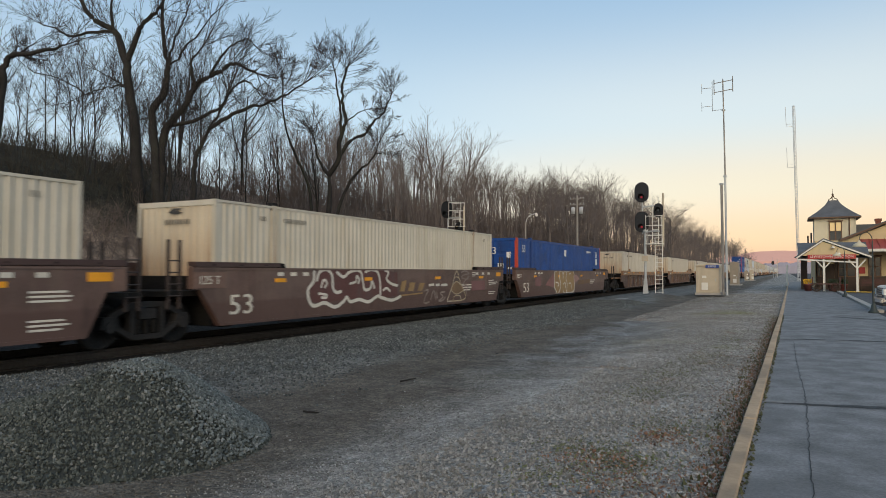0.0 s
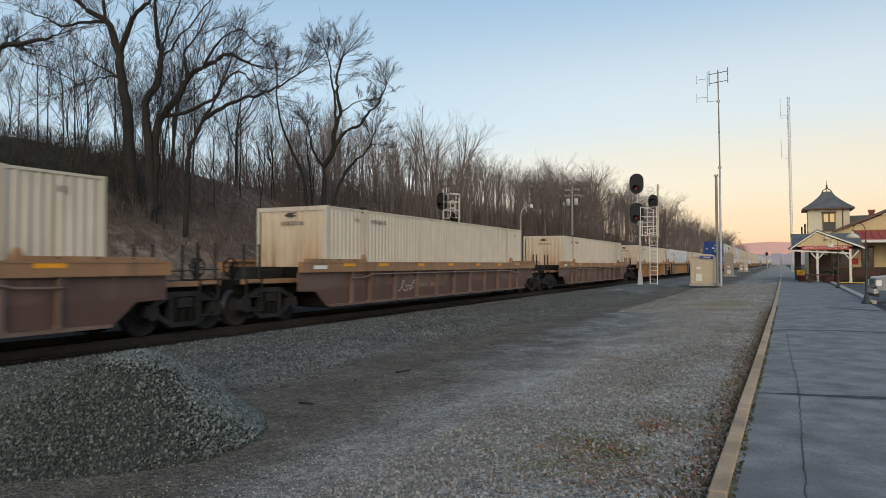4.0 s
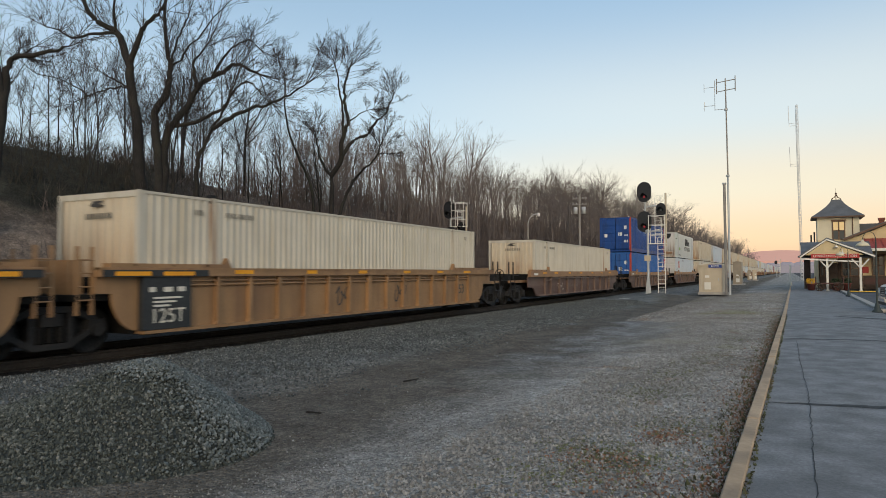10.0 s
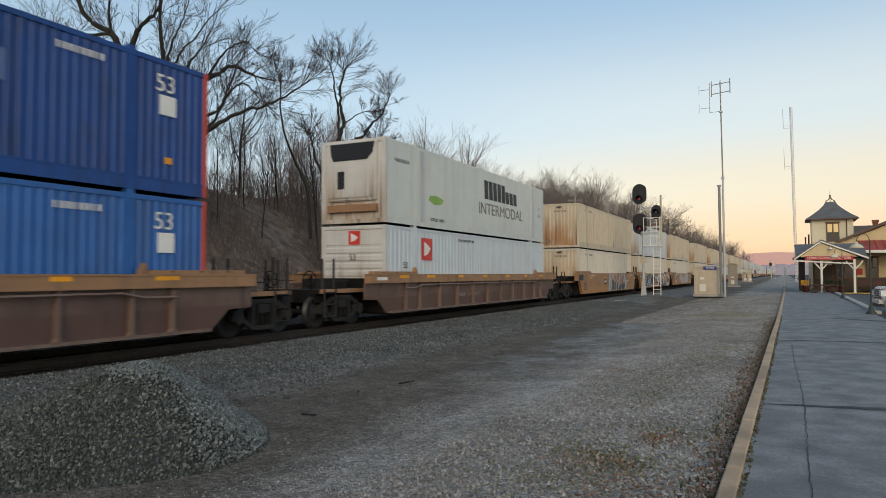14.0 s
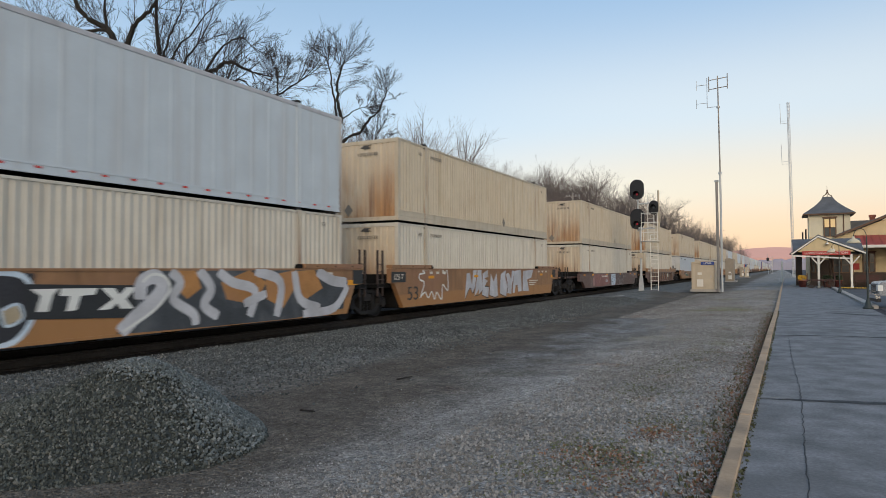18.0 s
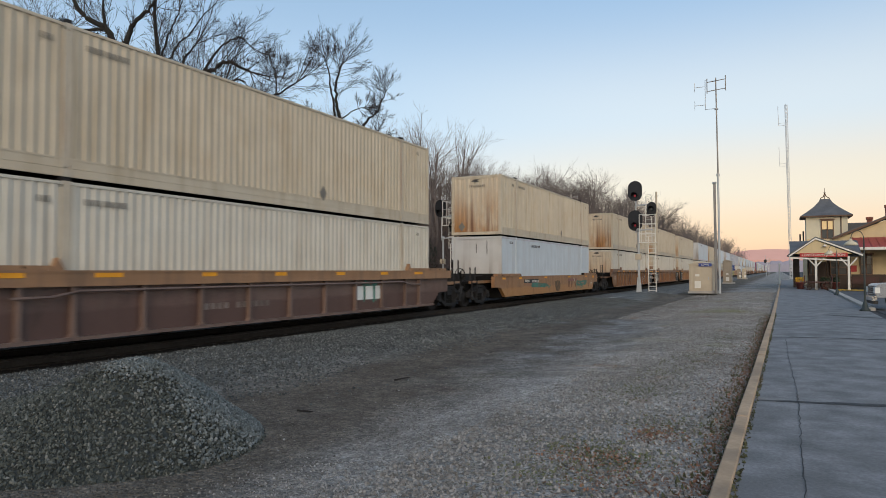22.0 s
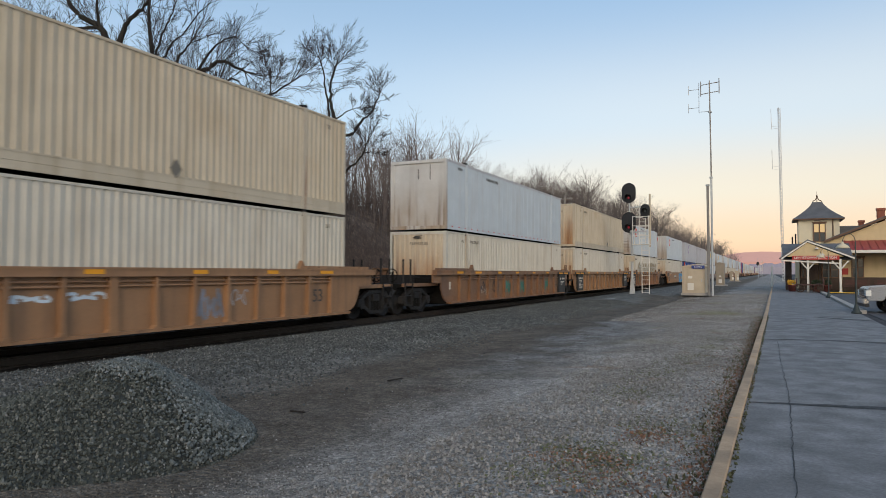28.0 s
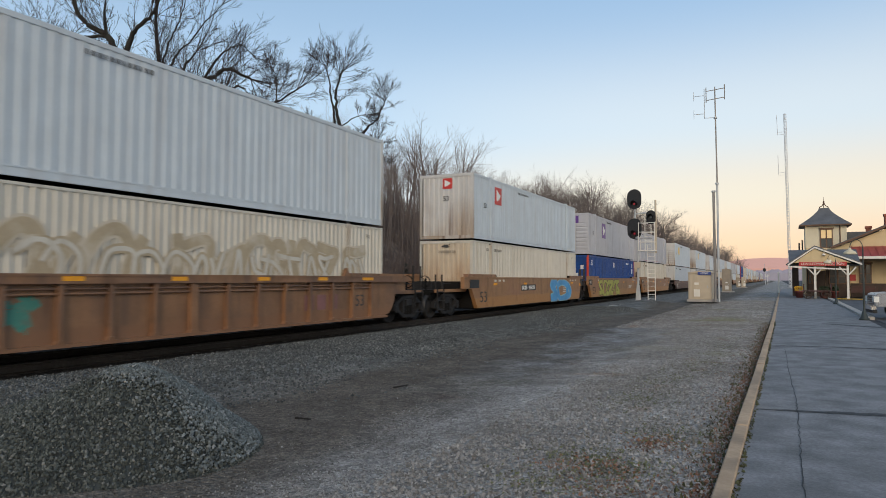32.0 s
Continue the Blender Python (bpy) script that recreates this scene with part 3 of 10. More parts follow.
    c = mix(rng(sep.outputs["X"], 2.9, 3.0), c, yard)
    c = mix(1.0, c, math_node('MULTIPLY', rng(tex("noise", 3.2, 9).outputs["Fac"], 0.3, 0.7, 0.72, 1.28), rng(along(1.3, 0.35, 6), 0.3, 0.7, 0.85, 1.15)), 'MULTIPLY')
    lx = mix(1.0, c, tone, 'MULTIPLY')
    l.new(mix(0.85, c, lx), b.inputs["Base Color"])
    b.inputs["Roughness"].default_value = 0.9
    b.inputs["Specular IOR Level"].default_value = 0.25
    h = math_node('ADD', rng(stones.outputs["Distance"], 0.0, 0.6, 1.0, 0.0), math_node('MULTIPLY', rng(stones2.outputs["Distance"], 0.0, 0.6, 1.0, 0.0), 0.4))
    bp = n.new("ShaderNodeBump")
    bp.inputs["Strength"].default_value = 0.9
    bp.inputs["Distance"].default_value = 0.03
    l.new(h, bp.inputs["Height"])
    l.new(bp.outputs["Normal"], b.inputs["Normal"])
    return m


make_ground()


def asphalt_material():
    m = mat("worn_asphalt", (0.196, 0.194, 0.196), 0.75, var=0.36, scale=2.4, patch=(0.115, 0.113, 0.113), patch_amt=0.75, patch_scale=0.9, bump=0.3, bscale=90, spec=0.35)
    return m


ASPHALT = asphalt_material()
# platform surface, in two slabs that meet at the tar joints
def platform():
    root = thing("platform", "worn grey asphalt station platform with tar-filled cracks", "platform", kind="structure")
    cuts = [-6.0, 9.62, 18.5, 29.5, 62.0, 130.0]
    for a, b in zip(cuts, cuts[1:]):
        bm = bmesh.new()
        n = max(2, int((b - a) / 1.5))
        rows = []
        for i in range(n + 1):
            y = a + 0.012 + (b - a - 0.024) * i / n
            rows.append([bm.verts.new((x, y, z)) for x, z in ((kerb_x(y) + 0.13, -0.06), (kerb_x(y) + 0.13, 0.0), (1.4, 0.02), (3.25 + 0.009 * (y - 32), 0.0), (3.25 + 0.009 * (y - 32), -0.06))])
        for p, q in zip(rows, rows[1:]):
            for i in range(4):
                bm.faces.new((p[i], p[i + 1], q[i + 1], q[i]))
        bm.faces.new(rows[0])
        bm.faces.new(rows[-1])
        part("asphalt_slab", bm, ASPHALT, root)
    # cracks, filled with tar
    def crack(pts, w, grow_w=0.0):
        bm = bmesh.new()
        prev = None
        for i, (x, y) in enumerate(pts):
            k = (w + grow_w * max(0.0, x)) * (0.75 + 0.6 * noise.noise(Vector((x * 3, y * 3, 1))) + 0.3) * min(1.0, 0.25 + 0.15 * i, 0.25 + 0.15 * (len(pts) - 1 - i))
            zz = 0.004 + 0.02 * max(0.0, 1 - abs(x - 1.4) / 1.85)
            d = Vector((pts[min(i + 1, len(pts) - 1)][0] - pts[max(i - 1, 0)][0], pts[min(i + 1, len(pts) - 1)][1] - pts[max(i - 1, 0)][1])).normalized()
            pair = [bm.verts.new((x - d.y * s * k, y + d.x * s * k, zz)) for s in (-1, 1)]
            if prev:
                bm.faces.new((prev[0], prev[1], pair[1], pair[0]))
            prev = pair
        part("tar_line", bm, M["tar"], root, "black tar-filled crack")
    rnd = random.Random(4)
    crack([(-0.3 + 0.06 * i, 9.47 + 0.14 * 0.06 * i + rnd.uniform(-0.015, 0.015)) for i in range(58)], 0.04, 0.05)
    crack([(-0.15 + 0.08 * i, 18.7 + rnd.uniform(-0.03, 0.03) + 0.07 * 0.08 * i) for i in range(42)], 0.06, 0.02)
    crack([(1.4 + 0.08 * i, 28.6 + rnd.uniform(-0.04, 0.04) - 0.05 * i) for i in range(26)], 0.2, 0.0)
    crack([(0.165 + 0.02 * math.sin(y * 0.8) + rnd.uniform(-0.012, 0.012) - 0.016 * max(0.0, y - 13), y) for y in [3.0 + 0.13 * i for i in range(118)]], 0.0045)
    return root


platform()


def kerbs():
    root = thing("kerb_1", "weathered tan concrete kerb along the platform edge", "kerb", kind="structure")
    a = -4.0
    rnd = random.Random(8)
    while a < 120:
        ln = 3.05
        bm = bmesh.new()
        o = rnd.uniform(-0.006, 0.006)
        m = pose(kerb_x(a) + o, a + 0.01, rnd.uniform(0.018, 0.03), 0, 0, -math.degrees((kerb_x(a + ln) - kerb_x(a)) / ln) + rnd.uniform(-0.1, 0.1))
        box(bm, 0, 0.13, 0, ln - 0.014, -0.16, 0.012, m)
        bmesh.ops.bevel(bm, geom=bm.edges[:], offset=0.012, segments=1, affect='EDGES')
        part("kerbstone", bm, M["concrete"], root)
        a += ln
    root2 = thing("kerb_2", "pale grey concrete kerb beside the car park", "kerb", kind="structure")
    a = 33.0
    while a < 66:
        bm = bmesh.new()
        box(bm, 0, 0.32, 0, 2.98, -0.1, 0.11, pose(3.22 + 0.0145 * (a - 32.5), a, 0, 0, 0, -0.85))
        bmesh.ops.bevel(bm, geom=bm.edges[:], offset=0.015, segments=1, affect='EDGES')
        part("kerbstone", bm, M["kerb_far"], root2)
        a += 3.0


kerbs()


def car_park():
    bm = bmesh.new()
    box(bm, 3.6, 40, 20, 63, -0.1, -0.012)
    me = finish("car_park", bm, mat("car_park_asphalt", (0.075, 0.075, 0.08), 0.75, var=0.2, scale=0.4, bump=0.3, bscale=90))
    tagged(new("car_park", me), "dark grey asphalt car park beside the station", "car park", kind="structure")


car_park()


def track():
    root = thing("railway_track", "rusty steel rails on dark creosoted ties", "track", kind="structure")
    prof = [(-0.07, -0.18), (0.07, -0.18), (0.07, -0.165), (0.012, -0.145), (0.012, -0.045), (0.036, -0.035), (0.036, 0.0), (-0.036, 0.0), (-0.036, -0.035), (-0.012, -0.045), (-0.012, -0.145), (-0.07, -0.165)]
    for s in (-1, 1):
        bm = bmesh.new()
        plate_y(bm, [(TRACK_X + s * 0.753 + x, RAIL_Z + z) for x, z in prof], -40, 900)
        part("rail", bm, M["rail"], root)
    bm = bmesh.new()
    box(bm, -1.3, 1.3, -0.11, 0.11, -0.16, 0.0)
    tie = finish("tie", bm, M["tie"])
    bm = bmesh.new()
    for s in (-1, 1):
        box(bm, s * 0.753 - 0.17, s * 0.753 + 0.17, -0.09, 0.09, 0.0, 0.018)
        for q in (-0.11, 0.11):
            rod(bm, (s * 0.753 + q, 0.04, 0.0), (s * 0.753 + q, 0.04, 0.045), 0.012, 5)
    tie_plate = finish("tie_plate", bm, M["rail"])
    rnd = random.Random(3)
    for i in range(250):
        y = 2.0 + i * 0.52
        t = part("tie", tie, None, root)
        t.matrix_local = pose(TRACK_X + rnd.uniform(-0.04, 0.04), y, RAIL_Z - 0.198, 0, 0, rnd.uniform(-0.6, 0.6))
        if i < 120:
            p = part("tie_plates", tie_plate, None, t)


track()

# ---------------------------------------------------------------- the container train
CL, CW, CH = 16.154, 2.59, 2.835       # a 53-foot container
FLOOR = 0.36                            # well floor over the rail


def corrugated(bm, length, z0, z1, x, out, pitch=0.28, amp=0.032, along='y', start=0.0, land=0.36):
    """A sheet with upright corrugations; out: the side to which it stands out."""
    n = max(1, round(length / pitch))
    p = length / n
    line = []
    for i in range(n):
        a = start + i * p
        line += [(a, 0.0), (a + land * p, 0.0), (a + (land + 0.14 if land > 0.1 else 0.1) * p, -amp), (a + (0.86 if land > 0.1 else 0.96) * p, -amp)]
    line.append((start + length, 0.0))
    prev = None
    for a, d in line:
        q = x + out * d
        pair = [bm.verts.new((q, a, z) if along == 'y' else (a, q, z)) for z in (z0, z1)]
        if prev:
            bm.faces.new((prev[0], pair[0], pair[1], prev[1]))
        prev = pair


def container_meshes(kind):
    """The meshes of one kind of container; origin at the middle of the front end's lower edge."""
    paint = {"cream": "cream", "cream_pale": "cream_pale", "cream_tan": "cream_tan", "blue": "blue", "blue_old": "blue_old", "plate": "white", "ribend": "white", "reefer": "white_gloss", "corr_white": "white", "grey": "grey", "grey_flat": "grey"}[kind]
    end = {"cream": "cream_end", "cream_pale": "cream_end", "cream_tan": "cream_end", "blue": "blue", "blue_old": "blue_old", "grey": "grey", "grey_flat": "grey"}.get(kind, "white_end")
    post = "red_post" if paint.startswith("blue") else paint if kind.startswith("cream") else end
    hw = CW / 2
    rail_h = 0.33 if kind.startswith("cream") else 0.27 if kind.startswith("blue") else 0.17
    out = []
    for s in (1, -1):
        bm = bmesh.new()
        if kind in ("plate", "reefer", "grey_flat"):
            if kind == "reefer":
                box(bm, s * (hw - 0.03), s * (hw - 0.006), 0.1, CL - 0.1, rail_h, CH - 0.1)
            else:
                corrugated(bm, CL - 0.2, rail_h, CH - 0.1, s * (hw - 0.004), s, 0.62, 0.009, start=0.1, land=0.06)
        else:
            pitch = 0.205 if kind.startswith(("cream", "blue")) else 0.28
            corrugated(bm, CL - 0.2, rail_h, CH - (0.06 if kind.startswith("cream") else 0.1), s * (hw - 0.008), s, pitch, 0.034 if pitch < 0.25 else 0.02, start=0.1)
        out.append(("side_panel", finish("side_panel", bm, M["grimy_panel" if style == "tall" and paint in ("rusty_orange", "tan") else paint]), ""))
        bm = bmesh.new()
        box(bm, s * (hw - 0.06), s * hw, 0.09, CL - 0.09, CH - (0.065 if kind.startswith("cream") else 0.11), CH - 0.01)
        out.append(("top_rail", finish("top_rail", bm, M["grey" if kind == "plate" else paint]), ""))
        bm = bmesh.new()
        mid = [(0.004, 0.16), (0.004, 0.18), (-0.002, 0.18)] if rail_h > 0.3 else []
        plate_y(bm, [(s * (hw + d), z) for d, z in [(-0.05, 0.0), (0.004, 0.0), (0.004, 0.03), (-0.002, 0.03), (-0.002, 0.155), *mid, (-0.002, rail_h - 0.015), (0.006, rail_h - 0.015), (0.006, rail_h + 0.02), (-0.05, rail_h + 0.02)]], 0.09, CL - 0.09)
        out.append(("bottom_rail", finish("bottom_rail", bm, M[paint]), ""))
    # end towards -y
    bm = bmesh.new()
    if kind.startswith("blue"):
        bm.free()
        for x0, x1 in ((-1.13, -0.02), (0.02, 1.13)):
            bm = bmesh.new()
            prof = [(0.09, 0.16), (0.09, CH - 0.14)]
            for k in (3, 2, 1, 0):
                z = 0.22 + k * 0.64
                prof += [(0.052, z + 0.56), (0.03, z + 0.5), (0.03, z + 0.06), (0.052, z)]
            plate(bm, [(y, z) for y, z in prof], x0, x1)
            out.append(("door", finish("door", bm, M[end]), "blue steel door leaf"))
        for x in (-0.9, -0.35, 0.35, 0.9):
            bm = bmesh.new()
            rod(bm, (x, 0.02, 0.12), (x, 0.02, CH - 0.12), 0.018)
            for z in (0.2, 0.9, 1.6, 2.6):
                box(bm, x - 0.05, x + 0.05, 0.0, 0.05, z, z + 0.06)
            box(bm, x - 0.02, x + 0.3, -0.005, 0.02, 1.12, 1.15)
            out.append(("locking_bar", finish("locking_bar", bm, M["blue"]), ""))
        for x, z, w, h in ((-0.95, 1.2, 0.28, 0.28), (0.72, 1.85, 0.22, 0.3), (0.7, 0.75, 0.32, 0.22), (0.25, 1.3, 0.3, 0.3), (0.72, 1.3, 0.32, 0.1)):
            bm = bmesh.new()
            box(bm, x, x + w, 0.028, 0.034, z, z + h)
            out.append(("label_plate", finish("label_plate", bm, M["label_white"]), "white label"))
    elif kind == "reefer":
        box(bm, -1.2, 1.2, 0.06, 0.1, 0.12, CH - 0.12)
        out.append(("end_panel", finish("end_panel", bm, M["white_end"]), ""))
        bm = bmesh.new()
        plate_y(bm, [(-0.98, 0.75), (0.95, 0.75), (0.98, 2.75), (-0.98, 2.75)], -0.05, 0.08)
        box(bm, -0.9, 0.88, -0.1, -0.05, 0.85, 2.0)
        bmesh.ops.bevel(bm, geom=bm.edges[:], offset=0.03, segments=2, affect='EDGES')
        out.append(("cooling_unit", finish("cooling_unit", bm, M["white_end"]), "cream refrigeration unit"))
        bm = bmesh.new()
        plate_y(bm, [(-0.75, 2.12), (0.6, 2.12), (0.82, 2.35), (0.9, 2.7), (-0.9, 2.7), (-0.85, 2.3)], -0.075, -0.048)
        box(bm, -0.55, -0.28, -0.115, -0.1, 1.15, 1.75)
        out.append(("grille", finish("grille", bm, M["signal_black"]), "black intake grille"))
        bm = bmesh.new()
        box(bm, -1.0, 0.98, -0.08, 0.06, 0.38, 0.62)
        for x in (-0.6, -0.1, 0.4):
            box(bm, x, x + 0.03, -0.09, 0.06, 0.36, 0.64)
        out.append(("fuel_tank", finish("fuel_tank", bm, M["tan"]), "tan fuel tank under the unit"))
    elif kind in ("ribend", "grey"):
        prof = [(0.09, 0.12), (0.09, CH - 0.12), (0.06, CH - 0.12), (0.06, 2.7), (0.045, 2.66), (0.045, 2.2), (0.062, 2.16)]
        for k in (6, 5, 4, 3, 2, 1, 0):
            z = 0.32 + k * 0.26
            prof += [(0.062, z + 0.22), (0.03, z + 0.18), (0.03, z + 0.05), (0.062, z)]
        plate(bm, prof + [(0.06, 0.12)], -1.2, 1.2)
        out.append(("end_panel", finish("end_panel", bm, M[end]), ""))
    elif kind in ("plate", "grey_flat"):
        box(bm, -1.2, 1.2, 0.06, 0.09, 0.12, CH - 0.12)
        out.append(("end_panel", finish("end_panel", bm, M[end]), ""))
    else:
        corrugated(bm, 2.4, 0.12, CH - 0.12, 0.02, -1, 0.24, 0.045, along='x', start=-1.2)
        out.append(("end_panel", finish("end_panel", bm, M[end]), "rust-streaked end wall" if kind.startswith("cream") else ""))
    bm = bmesh.new()
    box(bm, -1.2, 1.2, CL - 0.09, CL - 0.05, 0.12, CH - 0.12)
    out.append(("rear_end", finish("rear_end", bm, M[paint]), ""))
    for nm, z0, z1 in (("end_sill", 0.0, 0.14), ("end_header", CH - 0.13, CH - 0.005)):
        for y0, y1 in ((0.012, 0.1), (CL - 0.1, CL - 0.012)):
            bm = bmesh.new()
            box(bm, -1.2, 1.2, y0, y1, z0, z1)
            out.append((nm, finish(nm, bm, M[paint if kind.startswith("cream") else end]), ""))
    bm = bmesh.new()
    box(bm, -hw + 0.05, hw - 0.05, 0.05, CL - 0.05, CH - 0.06, CH - 0.035)
    out.append(("roof", finish("roof", bm, M[paint]), ""))
    bm = bmesh.new()
    box(bm, -hw + 0.05, hw - 0.05, 0.05, CL - 0.05, 0.05, 0.09)
    out.append(("floor_pan", finish("floor_pan", bm, M["black_iron"]), ""))
    bm = bmesh.new()
    box(bm, -0.095, 0.0, 0.0, 0.11, 0.0, CH)
    box(bm, -0.15, -0.095, 0.02, 0.1, 0.1, CH - 0.1)
    pm = finish("corner_post", bm, M[post])
    plain = pm.copy()
    plain.materials[0] = M[paint]
    for sx in (1, -1):
        for end_y in (0, 1):
            out.append(("corner_post", pm if sx > 0 or post != "red_post" else plain, "orange-red corner post" if post == "red_post" and sx > 0 else "", Matrix.Translation((sx * hw, CL * end_y, 0)) @ Matrix.Diagonal((sx, 1 - 2 * end_y, 1, 1))))
    bm = bmesh.new()
    box(bm, -0.05, 0.016, -0.085, -0.045, 0.0, CH)
    box(bm, -0.05, 0.016, 0.045, 0.085, 0.0, CH)
    box(bm, -0.05, 0.004, -0.045, 0.045, 0.0, CH)
    box(bm, -0.05, 0.012, -0.06, 0.06, CH - 0.12, CH + 0.004)
    box(bm, -0.05, 0.014, -0.09, 0.09, 0.0, 0.12)
    lm = finish("lifting_post", bm, M["post_rust" if kind.startswith("cream") else paint])
    for sx in (1, -1):
        for y in (1.98, CL - 1.98):
            out.append(("lifting_post", lm, "", Matrix.Translation((sx * hw, y, 0)) @ Matrix.Diagonal((sx, 1, 1, 1))))
    bm = bmesh.new()
    box(bm, -0.16, 0.006, -0.09, 0.09, -0.005, 0.19)
    box(bm, -0.11, 0.008, -0.05, 0.05, 0.03, 0.09)
    cm = finish("corner_casting", bm, M["frame_steel"] if kind.startswith(("cream", "plate")) else M[paint])
    for sx in (1, -1):
        for y in (1.98, CL - 1.98):
            out.append(("corner_casting", cm, "dark steel casting", Matrix.Translation((sx * hw, y, CH - 0.115)) @ Matrix.Diagonal((sx, 1, 1, 1))))
    return out


CONTAINER = {}


def bars_side(y, z, w, h, n, depth=0.006):
    """Small upright bars, standing for writing on the +x side."""
    bm = bmesh.new()
    for i in range(n):
        k = w / n
        box(bm, CW / 2 - 0.002, CW / 2 + depth, y + i * k, y + i * k + k * (0.5 if i % 3 else 0.35), z, z + h)
    return bm


def bars_end(x, z, w, h, n):
    bm = bmesh.new()
    for i in range(n):
        k = w / n
        box(bm, x + i * k, x + i * k + k * (0.5 if i % 3 else 0.35), -0.004, 0.012, z, z + h)
    return bm


def square_logo(parent, m, size, material, sail=True):
    """A square of colour with a pale sail-like wedge in it."""
    bm = bmesh.new()
    box(bm, -size / 2, size / 2, -0.012, 0.0, -size / 2, size / 2)
    o = part("logo", bm, material, parent, "square logo panel")
    o.matrix_local = m
    bm = bmesh.new()
    s = size * 0.4
    plate_y(bm, [(-0.7 * s, -0.8 * s), (0.1 * s, -0.55 * s), (0.85 * s, 0.1 * s), (0.2 * s, 0.45 * s), (-0.7 * s, 0.85 * s)], -0.02, -0.012)
    o2 = part("logo_mark", bm, M["label_white"], parent, "white wedge in the logo")
    o2.matrix_local = m


def mark_container(ob, kind, rnd, extra):
    """Numbers (as plain bars), placards and logos."""
    if kind.startswith("cream"):
        part("marking", bars_side(2.35, 2.42, 0.95, 0.12, 9), M["ink_faded"], ob)
        part("marking", bars_side(1.45, 2.42, 0.26, 0.12, 3), M["ink_faded"], ob)
        part("marking", bars_side(15.2, 2.45, 0.2, 0.12, 2), M["ink_faded"], ob)
        part("marking", bars_end(-0.35, 2.28, 0.85, 0.12, 9), M["ink_faded"], ob)
        bm = bmesh.new()
        plate_y(bm, [(-0.25, 2.56), (0.05, 2.52), (0.22, 2.56), (0.05, 2.6), (0.22, 2.66), (-0.1, 2.66)], -0.003, 0.012)
        part("emblem", bm, M["ink"], ob, "small dark emblem")
        if "placard" in extra:
            bm = bmesh.new()
            plate_y(bm, [(-0.75, 0.62), (-0.57, 0.4), (-0.75, 0.18), (-0.93, 0.4)], -0.004, 0.012)
            part("placard_holder", bm, M["ink_faded"], ob, "diamond-shaped placard holder")
            bm = bmesh.new()
            plate(bm, [(9.7, 0.72), (9.86, 0.5), (9.7, 0.28), (9.54, 0.5)], CW / 2 - 0.002, CW / 2 + 0.008)
            part("placard_holder", bm, M["ink_faded"], ob, "diamond-shaped placard holder")
    elif kind in ("plate", "grey_flat"):
        part("marking", bars_side(4.2, 2.42, 1.5, 0.13, 9), M["ink"], ob)
        part("marking", bars_side(1.1, 2.5, 0.5, 0.11, 4), M["ink"], ob)
        part("marking", bars_end(0.0, 2.05, 0.09, 0.4, 1), M["ink"], ob)
        part("marking", bars_end(0.55, 2.0, 0.06, 0.62, 1), M["ink"], ob)
        bm = bmesh.new()
        for i in range(24):
            box(bm, CW / 2 - 0.002, CW / 2 + 0.008, 0.5 + i * 0.65, 0.62 + i * 0.65, 0.1, 0.14)
        part("reflector_row", bm, M["logo_red"], ob, "row of small red reflectors")
    elif kind.startswith("blue"):
        words("number", "53", 0.52, M["label_white"], ob, pose(CW / 2 + 0.004, 15.0, 2.3) @ SIDE)
        if "single" in extra:
            words("number", "53", 0.52, M["label_white"], ob, pose(CW / 2 + 0.004, 0.85, 2.3) @ SIDE)
            words("number", "53", 0.5, M["label_white"], ob, pose(-0.05, 0.0, 2.2) @ FRONT)
        for y, z, w, h in ((14.85, 1.65, 0.42, 0.42), (7.7, 2.08, 0.36, 0.38), (15.0, 0.62, 0.18, 0.14)):
            bm = bmesh.new()
            box(bm, CW / 2 - 0.002, CW / 2 + 0.006, y, y + w, z, z + h)
            part("label", bm, M["label_white" if z > 1 else "yellow"], ob)
        part("marking", bars_side(12.6, 2.4, 1.0, 0.13, 8), M["label_white"], ob)
        if "patched" in extra:
            for y, z, w, h in ((2.3, 1.75, 1.9, 0.65), (5.2, 1.55, 6.6, 0.55)):
                bm = bmesh.new()
                corrugated(bm, w, z, z + h, CW / 2 - 0.005, 1, 0.205, 0.03, start=0.1 + round((y - 0.1) / 0.205) * 0.205)
                part("painted_over_patch", bm, M["patch_blue"], ob, "pale blue patch over old lettering")
    elif kind == "reefer" and "plain" in extra:
        part("marking", bars_side(0.7, 2.2, 0.9, 0.12, 8), M["ink_faded"], ob)
        bm = bmesh.new()
        plate_y(bm, [(-0.3, 0.92), (0.86, 0.92), (0.9, 2.55), (-0.34, 2.55)], -0.14, -0.1)
        bmesh.ops.bevel(bm, geom=bm.edges[:], offset=0.015, segments=1, affect='EDGES')
        part("intake_grille", bm, M["signal_black"], ob, "large black intake grille")
        words("lettering", "53FT", 0.3, M["ink"], ob, pose(CW / 2 + 0.003, 15.2, 1.9) @ SIDE)
        words("lettering", "XHC", 0.3, M["ink"], ob, pose(CW / 2 + 0.003, 15.2, 1.5) @ SIDE)
    elif kind == "reefer":
        words("lettering", "53FT", 0.26, M["grey"], ob, pose(CW / 2 + 0.003, 15.4, 1.7) @ SIDE)
        words("lettering", "XHC", 0.26, M["grey"], ob, pose(CW / 2 + 0.003, 15.4, 1.35) @ SIDE)
        bm = bmesh.new()
        for y in (2.35, 14.2):
            box(bm, CW / 2 - 0.01, CW / 2 + 0.008, y, y + 0.34, 0.15, CH - 0.1)
        part("grey_band", bm, M["grey"], ob, "grey upright band")
